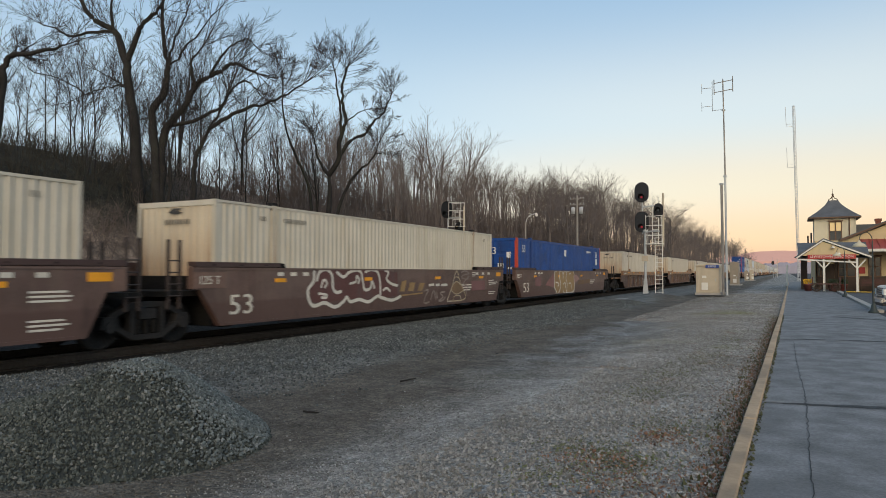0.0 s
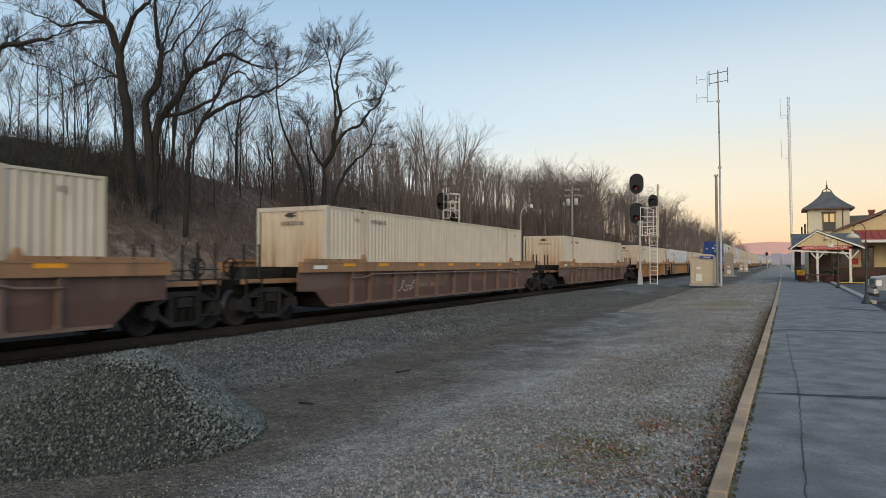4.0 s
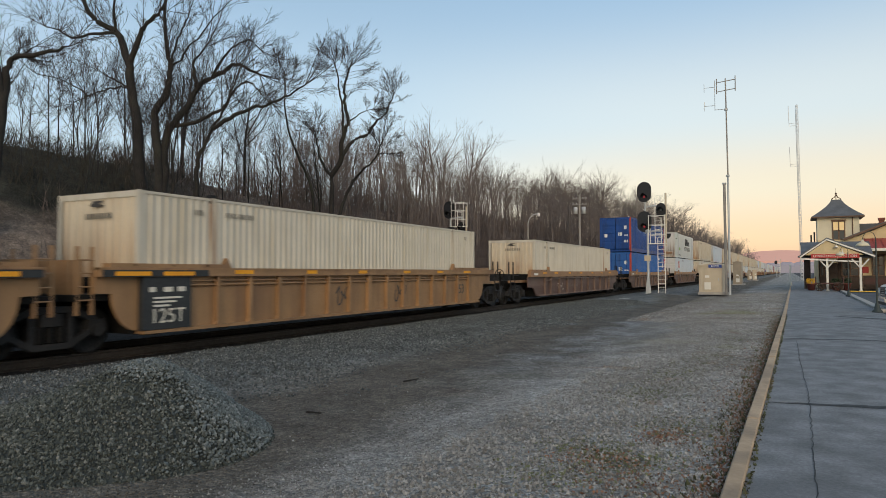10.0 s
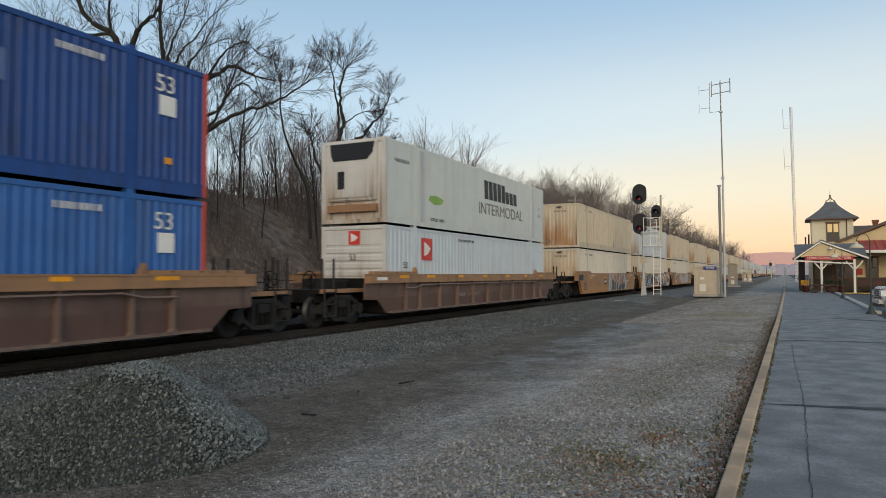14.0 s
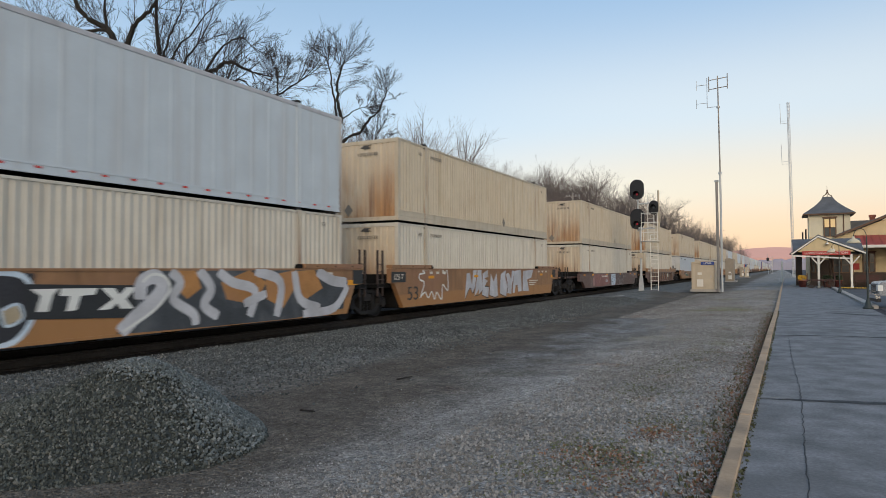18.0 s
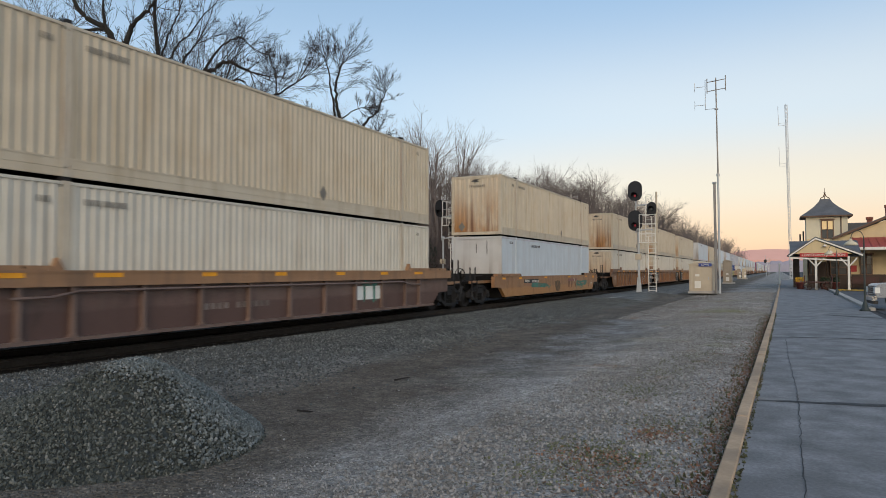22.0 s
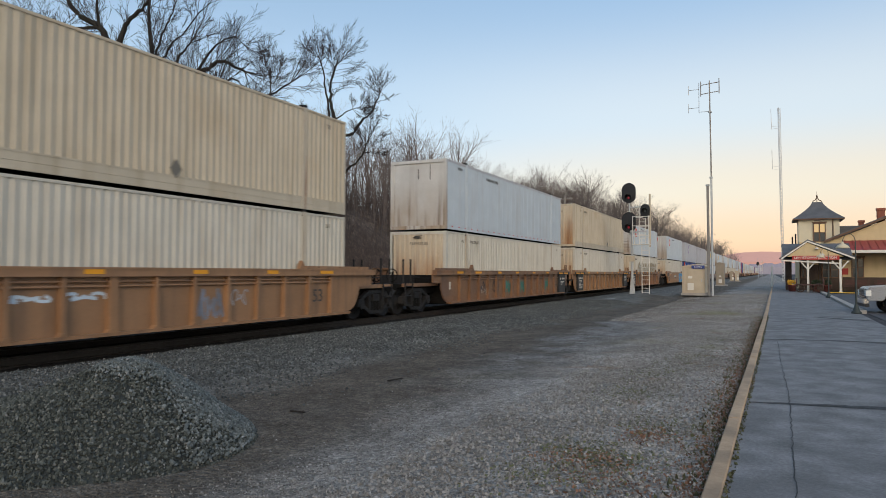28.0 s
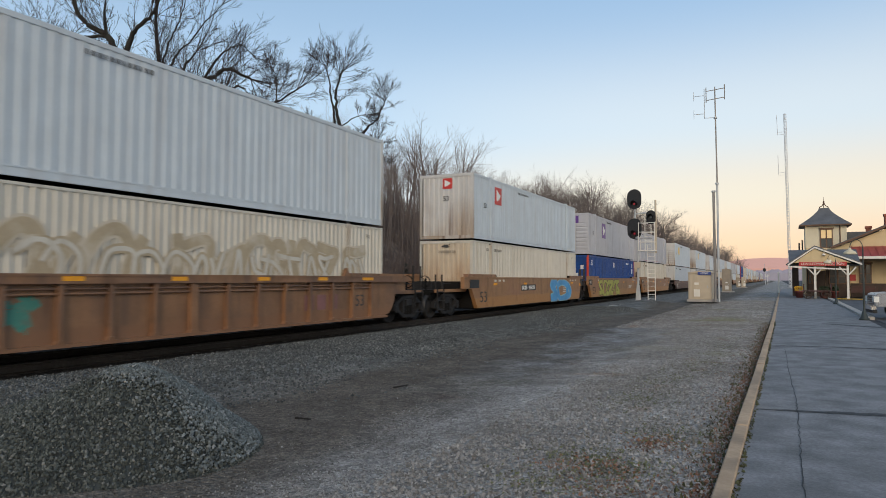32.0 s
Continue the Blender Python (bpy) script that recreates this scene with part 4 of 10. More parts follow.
        words("lettering", "INTERMODAL", 0.72, M["ink_faded"], ob, pose(CW / 2 + 0.003, 10.2, 1.12) @ SIDE @ Matrix.Diagonal((1.2, 1, 1, 1)))
        bm = bmesh.new()
        for i in range(8):
            plate(bm, [(8.2 + i * 0.5, 1.58), (8.6 + i * 0.5, 1.58), (8.52 + i * 0.5, 2.28 + 0.12 * (1 if i < 5 else -1.2)), (8.12 + i * 0.5, 2.28 + 0.12 * (1 if i < 5 else -1.2))], CW / 2 - 0.004, CW / 2 + 0.006)
        part("brand_bars", bm, M["panel_dark"], ob, "dark grey brand lettering as bars")
        bm = bmesh.new()
        plate(bm, [(3.0, 1.0), (3.5, 0.86), (4.1, 0.95), (4.2, 1.12), (3.6, 1.22), (3.1, 1.18)], CW / 2 - 0.004, CW / 2 + 0.006)
        part("green_logo", bm, M["logo_green"], ob, "green oval logo")
        part("marking", bars_side(0.6, 2.1, 1.0, 0.12, 8), M["ink"], ob)
        words("lettering", "TOP LIFT ONLY", 0.17, M["ink"], ob, pose(CW / 2 + 0.003, 3.7, 0.3) @ SIDE)
    else:
        part("marking", bars_side(5.5, 2.5, 1.6, 0.1, 12), M["ink"], ob)
        words("number", "53", 0.3, M["ink"], ob, pose(0.0, -0.002, 1.75) @ FRONT)
        words("number", "53", 0.32, M["ink"], ob, pose(CW / 2 + 0.003, 1.3, 1.5) @ SIDE)
    if "red_logo" in extra:
        square_logo(ob, pose(0.05, 0.03, 2.42), 0.46, M["logo_red"])
        square_logo(ob, pose(CW / 2 + 0.0, 2.85, 2.1, 0, 0, 90), 0.8, M["logo_red"])
    if "small_red" in extra:
        square_logo(ob, pose(CW / 2 + 0.0, 2.75, 1.72, 0, 0, 90), 1.05, M["logo_red"])
    if "purple" in extra:
        bm = bmesh.new()
        box(bm, -1.0, 0.6, 0.0, 0.03, 2.15, 2.65)
        part("logo", bm, M["logo_purple"], ob, "purple logo panel")
        square_logo(ob, pose(CW / 2 + 0.0, 4.5, 1.85, 0, 0, 90), 1.1, M["logo_purple"])
    if "yellow" in extra:
        bm = bmesh.new()
        box(bm, CW / 2 - 0.004, CW / 2 + 0.01, 3.4, 4.5, 1.5, 2.4)
        part("logo", bm, M["logo_yellow"], ob, "yellow square logo")
    if "tagged" in extra:
        graffiti(ob, CW / 2 + 0.004, 3.4, 14.8, 0.35, 2.3, M["tan_faded"], M["pale_tag"], 77, 11, 0.24)
        graffiti(ob, CW / 2 + 0.018, 4.2, 15.2, 0.5, 1.9, M["cream_pale"], M["tan_faded"], 78, 14, 0.12)


def container(kind, label, y0, level, rnd, extra=(), far=False, lift=0.0):
    if (kind, far) not in CONTAINER:
        CONTAINER[(kind, far)] = joined(container_meshes(kind)) if far else container_meshes(kind)
    z = RAIL_Z + FLOOR + lift + level * (CH + 0.078)
    ob = thing("shipping_container", label, "shipping container", pose(TRACK_X, y0, z), "containers on the train")
    for row in CONTAINER[(kind, far)]:
        o = part(row[0], row[1], None, ob, row[2])
        if len(row) > 3:
            o.matrix_local = row[3]
    if not far:
        mark_container(ob, kind, rnd, extra)
    MOVING.append((ob, y0, z))
    return ob


GLYPHS = {      # loose letter-like sweeps in a unit square, none of them a letter of its own
    "ring": [[(0.5, 1.0), (0.1, 0.85), (0.0, 0.45), (0.3, 0.02), (0.75, 0.05), (1.0, 0.5), (0.85, 0.9), (0.5, 1.0)]],
    "hook": [[(1.0, 0.82), (0.6, 1.0), (0.12, 0.85), (0.2, 0.55), (0.75, 0.45), (0.95, 0.2), (0.5, 0.0), (0.0, 0.15)]],
    "bow": [[(0.05, 0.5), (0.85, 0.6), (0.9, 0.9), (0.45, 1.0), (0.05, 0.7), (0.1, 0.15), (0.6, 0.0), (1.0, 0.2)]],
    "arch": [[(0.0, 0.0), (0.2, 0.6), (0.5, 1.0), (0.8, 0.6), (1.0, 0.0)], [(0.15, 0.38), (0.85, 0.42)]],
    "fork": [[(0.08, 1.0), (0.1, 0.5), (0.05, 0.0)], [(1.0, 1.0), (0.5, 0.6), (0.15, 0.48), (0.55, 0.4), (1.0, 0.0)]],
    "zig": [[(0.05, 0.0), (0.08, 0.6), (0.1, 1.0), (0.5, 0.5), (0.9, 0.0), (0.92, 0.5), (1.0, 1.0)]],
    "cup": [[(0.95, 0.95), (0.4, 1.0), (0.02, 0.6), (0.1, 0.15), (0.5, 0.0), (1.0, 0.12)]],
}


def swept(line, n=5):
    """A smooth line through the points."""
    pts = [Vector(p) for p in line]
    out = []
    for i in range(len(pts) - 1):
        p0, p1, p2, p3 = pts[max(i - 1, 0)], pts[i], pts[i + 1], pts[min(i + 2, len(pts) - 1)]
        for k in range(n):
            t = k / n
            out.append(0.5 * ((2 * p1) + (p2 - p0) * t + (2 * p0 - 5 * p1 + 4 * p2 - p3) * t * t + (3 * p1 - p0 - 3 * p2 + p3) * t ** 3))
    return out + [pts[-1]]


def ribbon(bm, pts, w, x, z0, z1):
    prev = None
    for i, p in enumerate(pts):
        d = (pts[min(i + 1, len(pts) - 1)] - pts[max(i - 1, 0)]).normalized()
        k = w / 2 * (0.82 if i in (0, len(pts) - 1) else 1.0)
        pair = [bm.verts.new((x + 0.00005 * i, p.x - s * d.y * k, min(z1, max(z0, p.y + s * d.x * k)))) for s in (-1, 1)]
        if prev:
            bm.faces.new((prev[0], prev[1], pair[1], pair[0]))
        prev = pair


def graffiti(parent, x, y0, y1, z0, z1, fill, line, seed, letters, fat=0.25, lo=0.0, hi=9.0):
    """Sprayed letters: broad filled sweeps with an outline round them, laid on the side panel."""
    rnd = random.Random(seed)
    a, b = bmesh.new(), bmesh.new()
    step = (y1 - y0) / letters
    kinds = list(GLYPHS)
    for i in range(letters):
        kinds_i = rnd.choice(kinds)
        flip = [rnd.random() < 0.6 for _ in range(3)]
        h, w = (z1 - z0) * rnd.uniform(0.74, 0.88), step * rnd.uniform(0.85, 1.05)
        thick = min(h, step) * fat * rnd.uniform(0.9, 1.15)
        lean = rnd.uniform(-0.25, 0.3) * h
        oy, oz = y0 + step * i, z0 + (z1 - z0 - h) * rnd.uniform(0.3, 0.7)
        for j, stroke in enumerate(GLYPHS[kinds_i]):
            shape = [(1 - p if flip[0] else p, 1 - q if flip[1] else q) for p, q in stroke]
            if flip[2]:
                shape = [(q, p) for p, q in shape]
            pts = swept([(oy + p * w + lean * q + rnd.gauss(0, 0.07) * w, oz + q * h + rnd.gauss(0, 0.05)) for p, q in shape])
            o = 0.0012 * (2 * (i % 2) + j)
            ribbon(b, pts, thick + 0.11, x + o, max(lo, z0 - 0.04), min(hi, z1 + 0.04))
            ribbon(a, pts, thick, x + 0.006 + o, max(lo, z0), min(hi, z1))
    part("graffiti_fill", a, fill, parent, "sprayed graffiti letters")
    part("graffiti_outline", b, line, parent, "sprayed graffiti outlines")


LAYERS = {}


def sprayed(parent, paint, line, width=0.0):
    """Spray paint on a car's smooth side, along (y, z): a filled shape, or a soft-cornered line of that width. Later coats lie over earlier ones."""
    k = LAYERS[parent.name] = LAYERS.get(parent.name, 0) + 1
    x = 1.5045 + 0.0007 * k
    bm = bmesh.new()
    if width:
        ribbon(bm, swept([Vector(p) for p in line], 5), width, x, 0.3, 1.595)
        part("graffiti_outline", bm, M[paint], parent, "sprayed graffiti line")
    else:
        bm.faces.new([bm.verts.new((x, *p)) for p in line])
        part("graffiti_fill", bm, M[paint], parent, "sprayed graffiti fill")


def scrawl(parent, x, y0, y1, z0, z1, material, seed, loops=7, w=0.03):
    """A running spray-can line."""
    rnd = random.Random(seed)
    pts = []
    n = loops * 7
    p1, p2 = rnd.uniform(0, 6), rnd.uniform(0, 6)
    for i in range(n + 1):
        t = i / n
        pts.append((y0 + (y1 - y0) * t + 0.5 * (y1 - y0) / loops * math.sin(t * loops * math.tau + p1),
                    (z0 + z1) / 2 + (z1 - z0) / 2 * math.sin(t * loops * 4.4 + p2) * (0.6 + 0.4 * math.sin(t * 9))))
    bm = bmesh.new()
    for i, ((a, b), (c, d)) in enumerate(zip(pts, pts[1:])):
        u = Vector((c - a, d - b)).normalized() * w / 2
        bm.faces.new([bm.verts.new((x + 0.00012 * i, p, q)) for p, q in ((a + u.y, b - u.x), (c + u.y, d - u.x), (c - u.y, d + u.x), (a - u.y, b + u.x))])
    part("graffiti_scrawl", bm, material, parent, "sprayed scrawl")


# ---- trucks
def truck_meshes():
    out = []
    bm = bmesh.new()
    for s in (1,):
        for y in (-0.89, 0.89):
            plate(bm, [(y - 0.2, 0.42), (y - 0.14, 0.66), (y + 0.14, 0.66), (y + 0.2, 0.42)], 0.93, 1.12)
            rod(bm, (0.9, y, 0.457), (1.15, y, 0.457), 0.12, 10)
        plate(bm, [(-0.9, 0.58), (-0.35, 0.82), (0.35, 0.82), (0.9, 0.58), (0.9, 0.7), (0.4, 0.93), (-0.4, 0.93), (-0.9, 0.7)], 0.95, 1.1)
        plate(bm, [(-0.85, 0.45), (-0.36, 0.16), (0.36, 0.16), (0.85, 0.45), (0.85, 0.56), (0.33, 0.27), (-0.33, 0.27), (-0.85, 0.56)], 0.95, 1.1)
        for y in (-0.36, 0.36):
            box(bm, 0.95, 1.1, y - 0.055, y + 0.055, 0.22, 0.86)
    out.append(("side_frame", finish("side_frame", bm, M["frame_steel"]), Matrix.Identity(4)))
    out.append(("side_frame", out[0][1], pose(0, 0, 0, 0, 0, 180)))
    bm = bmesh.new()
    prof = [(0.08, 0.27)]
    for j in range(4):
        prof += [(0.1, 0.30 + j * 0.08), (0.072, 0.34 + j * 0.08)]
    lathe(bm, prof, (1.02, 0, 0), 'Z', 8)
    sp = finish("spring", bm, M["black_iron"])
    for y in (-0.2, 0.0, 0.2):
        out.append(("spring", sp, pose(0, y, 0)))
        out.append(("spring", sp, pose(0, y, 0, 0, 0, 180)))
    bm = bmesh.new()
    box(bm, -1.12, 1.12, -0.2, 0.2, 0.58, 0.8)
    out.append(("bolster", finish("bolster", bm, M["frame_steel"]), Matrix.Identity(4)))
    bm = bmesh.new()       # two wheels pressed on one axle turn as one
    half = [(0.07, 0.95), (0.07, 0.843), (0.17, 0.843), (0.2, 0.783), (0.36, 0.763), (0.4, 0.823), (0.457, 0.823), (0.457, 0.723), (0.49, 0.708), (0.48, 0.678), (0.4, 0.678), (0.36, 0.723), (0.2, 0.733), (0.16, 0.693), (0.085, 0.693)]
    slots = [0, 0, 0, 0, 0, 0, 1, 1, 0, 0, 0, 0, 0, 0]
    lathe(bm, half + [(r, -s) for r, s in half[::-1]], (0, 0, 0), 'X', 24, slot=slots + [0] + slots[::-1])
    wheelset = finish("wheelset", bm, M["frame_steel"], M["tread"])
    for y in (-0.89, 0.89):
        out.append(("wheelset", wheelset, pose(0, y, 0.457)))
    return out


TRUCK, FAR_TRUCK, WHEELS = [], [], []


def truck(parent, y, far=False, lift=0.0):
    if not TRUCK:
        TRUCK.extend(truck_meshes())
    t = new("truck")
    t.empty_display_size = 0.2
    t.parent = parent
    t.matrix_local = pose(0, y, -lift)
    t["label"] = "dusty black two-axle truck"
    if far:
        if not FAR_TRUCK:
            FAR_TRUCK.extend(joined([(a, b, "", c) for a, b, c in TRUCK]))
        for name, me, lab in FAR_TRUCK:
            part(name, me, None, t)
        return
    for name, me, m in TRUCK:
        o = part(name, me, None, t)
        o.matrix_local = m
        if name == "wheelset":
            WHEELS.append((o, parent, y))


CARS = {}
M["grimy_panel"] = mat("grimy_orange_brown_panel", (0.225, 0.125, 0.068), 0.65, var=0.25, streak=(0.13, 0.085, 0.06), streak_amt=0.6, patch=(0.155, 0.1, 0.075), patch_amt=0.7, bump=0.1)


def smooth_top(front, rear):
    """Height of a smooth side over the rail: the single cars are lower than those in threes."""
    return 1.29 if front == rear == 'end' else 1.61


def car_meshes(style, paint, front, rear):
    """Meshes of one well car unit, front end at y=0 of its container. front, rear: 'end' with coupler and platform, or 'joint' over a shared truck."""
    out = []
    W = 1.5
    ya, yb = (-1.35 if front == 'end' else -1.0), CL + (1.35 if rear == 'end' else 1.0)
    if style == "smooth":
        ya, yb = (ya if front == 'end' else -0.82), (yb if rear == 'end' else CL + 0.82)
        top_z = smooth_top(front, rear)
        low_z, neck = (0.29, 1.12) if top_z > 1.5 else (0.335, 0.78)
        prof = [(0.0, low_z), (CL, low_z), (CL + 0.4, neck), (yb, neck + 0.02), (yb, top_z), (ya, top_z), (ya, neck + 0.02), (-0.6, neck)]
        chord = None
    elif style == "rib":
        prof = [(-0.1, 0.30), (CL + 0.1, 0.30), (CL + 0.62, 0.74), (yb, 0.76), (yb, 1.27), (ya, 1.27), (ya, 0.76), (-0.62, 0.74)]
        chord = (1.27, 1.55, "tan")
    else:
        arch = [(-0.06 - 0.6 * math.sin(a), 0.36 + 0.80 * (1 - math.cos(a))) for a in [0, 0.3, 0.6, 0.9, 1.2, 1.5]]
        arch2 = [(CL - y, z) for y, z in arch]
        prof = [(-0.06, 0.30), (CL + 0.06, 0.30)] + arch2 + [(yb, 1.12), (yb, 1.45), (ya, 1.45), (ya, 1.12)] + arch[::-1]
        chord = (1.43, 1.60, paint)
    for s in (1, -1):
        bm = bmesh.new()
        plate(bm, prof, s * (W - 0.16), s * W if style == "smooth" else s * (W - 0.10))
        if style == "smooth":      # seams of the pressed side
            for y in (0.9, 5.4, 10.7, 15.2):
                box(bm, s * (W - 0.002), s * (W + 0.004), y, y + 0.02, low_z + 0.02, top_z - 0.03)
            box(bm, s * W, s * (W + 0.012), 0.15, CL - 0.15, low_z, low_z + 0.06)
            box(bm, s * W, s * (W + 0.02), ya, yb, top_z - 0.05, top_z - 0.004)
        out.append(("side_panel", finish("side_panel", bm, M[paint]), ""))
        if chord:
            bm = bmesh.new()
            box(bm, s * (W - 0.12), s * (W + 0.055), ya, yb, chord[0], chord[1])
            box(bm, s * (W - 0.12), s * (W + 0.07), ya, yb, chord[1] - 0.03, chord[1] + 0.012)
            out.append(("top_chord", finish("top_chord", bm, M[chord[2]]), ""))
            bm = bmesh.new()
            box(bm, s * (W - 0.1), s * (W + 0.02), 0.0, CL, 0.285, 0.35)
            out.append(("bottom_chord", finish("bottom_chord", bm, M["brown_rib" if style == "rib" else paint]), ""))
            if s == 1:
                n = 15
                spots = [1.05, *(2.037 + 1.51 * i for i in range(9)), CL - 1.05] if style == "rib" else [CL / 2 + 1.02 * (i - 7) for i in range(n)]
                for i, y in enumerate(spots):
                    w = 0.036 if style == "rib" else 0.05 + (0.045 if i == 7 else 0)
                    bm = bmesh.new()
                    plate(bm, [(y - w, 0.37), (y + w, 0.37), (y + w, chord[0]), (y - w, chord[0])], W - 0.11, W + 0.012)
                    plate(bm, [(y - w - 0.05, 0.35), (y + w + 0.05, 0.35), (y + w, 0.42), (y - w, 0.42)], W - 0.11, W + 0.03)
                    out.append(("rib", finish("rib", bm, M["brown_rib" if style == "rib" else paint]), ""))
            else:
                bm = bmesh.new()
                for i in range(12):
                    y = 0.35 + (CL - 0.7) * i / 11
                    box(bm, -W - 0.02, -W + 0.05, y - 0.06, y + 0.06, 0.37, chord[0])
                out.append(("far_ribs", finish("far_ribs", bm, M[paint]), ""))
        # raised guides over the ends of the chord
        top = top_z if style == "smooth" else chord[1]
        gm = {"smooth": paint, "rib": "tan"}.get(style, paint)
        reach = {"smooth": 2.0, "rib": 1.65}.get(style, 2.15)
        for e, (y0, y1) in enumerate(((-1.0 if front == 'end' else -0.78, reach), (CL - reach, CL + (1.0 if rear == 'end' else 0.78)))):
            bm = bmesh.new()
            h = 0.125 if style == "smooth" else 0.095
            inner = (0, 0.05) if e == 0 else (0.05, 0)
            plate(bm, [(y0, top + 0.015), (y1, top + 0.015), (y1 - inner[1], top + h), (y0 + inner[0], top + h)], s * (W - 0.2), s * (W + 0.022))
            plate(bm, [(y0 + 0.1, top + 0.002), (y1 - 0.1, top + 0.002), (y1 - 0.1, top + 0.02), (y0 + 0.1, top + 0.02)], s * (W - 0.2), s * (W - 0.04))
            out.append(("container_guide", finish("container_guide", bm, M[{"brown": "guide_brown", "faded_brown": "guide_brown"}.get(gm, gm)]), ""))
            for y in (y0 + 0.55, (y0 + y1) / 2, y1 - 0.55):
                bm = bmesh.new()
                rod(bm, (s * (W + 0.015), y, top + 0.06), (s * (W + 0.032), y, top + 0.06), 0.022, 6)
                out.append(("guide_bolt", finish("guide_bolt", bm, M["black_iron"]), ""))
        for y in (reach + 0.12, CL - reach - 0.12):
            bm = bmesh.new()
            k = 1 if y < 5 else -1
            plate(bm, [(y - 0.1 * k, top), (y + 0.1 * k, top), (y + 0.05 * k, top + 0.11), (y - 0.03 * k, top + (0.12 if style == "smooth" else 0.24)), (y - 0.1 * k, top + 0.11)], s * (W - 0.15), s * (W - 0.02))
            out.append(("locking_lug", finish("locking_lug", bm, M["black_iron" if style == "smooth" else gm]), ""))
        # reflectors
        if s < 0:
            continue
        ys = (0.5, 2.4, 5.0, 7.4, 10.0, 12.4, 14.6) if style != "smooth" else (-0.4, 1.8, 5.8, 10.4, 14.3)
        zt = {"smooth": 1.25 if top > 1.5 else top - 0.14, "rib": 1.43}.get(style, 1.48)
        for y in ys:
            bm = bmesh.new()
            x0, x1 = (W - 0.01, W + 0.008) if style == "smooth" else (W + 0.04, W + 0.062)
            box(bm, x0, x1, y, y + (0.6 if y in (0.5, 2.4, 14.6) else 0.42), zt, zt + 0.1)
            out.append(("reflector", finish("reflector", bm, M["yellow"]), "yellow reflector"))
        if style == "smooth":
            bm = bmesh.new()
            box(bm, W - 0.01, W + 0.01, CL + 0.0, CL + 0.5, *((top - 0.2, top - 0.06) if top < 1.5 else (1.33, 1.5) if paint == "brown" else (1.12, 1.27)))
            out.append(("reflector", finish("reflector", bm, M["yellow"]), "large yellow reflector"))
            for y0, y1 in () if top < 1.5 else ((-0.8, 0.14), (CL + 0.5 if paint == "brown" else CL + 0.28, CL + 0.8)):       # plates over the ends
                bm = bmesh.new()
                box(bm, W - 0.02, W + 0.014, y0, y1, 1.15, 1.5 if y0 < 0 else 1.58)
                out.append(("end_plate", finish("end_plate", bm, M["end_brown" if paint == "brown" else "panel_dark"]), ""))
    if style == "tall":
        bm = bmesh.new()
        tube(bm, [(W - 0.05, 0.9, 1.335), (W - 0.05, CL - 0.9, 1.335)], 0.022)
        out.append(("brake_pipe", finish("brake_pipe", bm, M[paint]), ""))
        bm = bmesh.new()
        tube(bm, [(W - 0.055, 0.9, 1.245), (W - 0.055, CL - 0.9, 1.245)], 0.026)
        out.append(("brake_pipe", finish("brake_pipe", bm, M[paint]), ""))
    if style == "rib":       # pipe under the chord
        bm = bmesh.new()
        tube(bm, [(W + 0.03, 0.9, 1.08), (W + 0.03, 1.6, 1.09), (W + 0.03, 2.1, 1.185), (W + 0.03, CL - 2.3, 1.185), (W + 0.03, CL - 1.8, 1.09), (W + 0.03, CL - 1.0, 1.08)], 0.027)
        out.append(("brake_pipe", finish("brake_pipe", bm, M["brown_rib"]), ""))
    for i in range(9):
        bm = bmesh.new()
        y = 0.4 + (CL - 0.8) * i / 8
        box(bm, -W + 0.17, W - 0.17, y - 0.15, y + 0.15, 0.24, FLOOR - 0.004)
        out.append(("floor_beam", finish("floor_beam", bm, M["black_iron"]), ""))
    for e, kind in ((0, front), (1, rear)):
        def mir(y):
            return y if e == 0 else CL - y
        bm = bmesh.new()
        far = -3.15 if kind == 'end' else -1.35
        a, b = sorted((mir(far), mir(-0.12)))
        # Black deck and an added box beneath stand in for shade between cars
        box(bm, -1.3 if kind == 'joint' else -1.05, 1.3 if kind == 'joint' else 1.05, a, b, 0.98, 1.1)
        box(bm, -0.35 if kind == 'joint' else -0.85, 0.35 if kind == 'joint' else 0.85, a, b, 0.72, 0.98)
        a, b = sorted((mir(-0.2), mir(-0.06)))
        box(bm, -1.33, 1.33, a, b, 0.3, 1.42)
        out.append(("end_platform", finish("end_platform", bm, M["black_iron"]), ""))
        if kind == 'end':
            for s in (1, -1):
                bm = bmesh.new()
                box(bm, *sorted((s * 1.05, s * 1.13)), *sorted((mir(-3.15), mir(-0.35))), 1.0, 1.12)
                out.append(("platform_sill", finish("platform_sill", bm, M[chord[2] if chord else paint]), ""))
            bm = bmesh.new()
            a, b = sorted((mir(-3.78), mir(-3.1)))
            box(bm, -0.11, 0.11, a, b, 0.74, 0.98)
            a, b = sorted((mir(-3.72), mir(-3.5)))
            box(bm, -0.2, 0.2, a, b, 0.7, 1.02)
            out.append(("coupler", finish("coupler", bm, M["frame_steel"]), ""))
            for s in (1, -1):
                bm = bmesh.new()
                tall = 1.7 if style == "smooth" else 2.0
                for y in (-3.05, -2.5):
                    bm = bmesh.new()
                    rod(bm, (s * 1.06, mir(y), 1.0), (s * 1.06, mir(y), tall), 0.035)
                    out.append(("grab_post", finish("grab_post", bm, M["frame_steel"]), ""))
                bm = bmesh.new()
                rod(bm, (s * 1.06, mir(-2.5), 1.35), (s * 1.06, mir(-1.75), 1.35), 0.015)
                out.append(("handrail", finish("handrail", bm, M["frame_steel"]), ""))
                bm = bmesh.new()
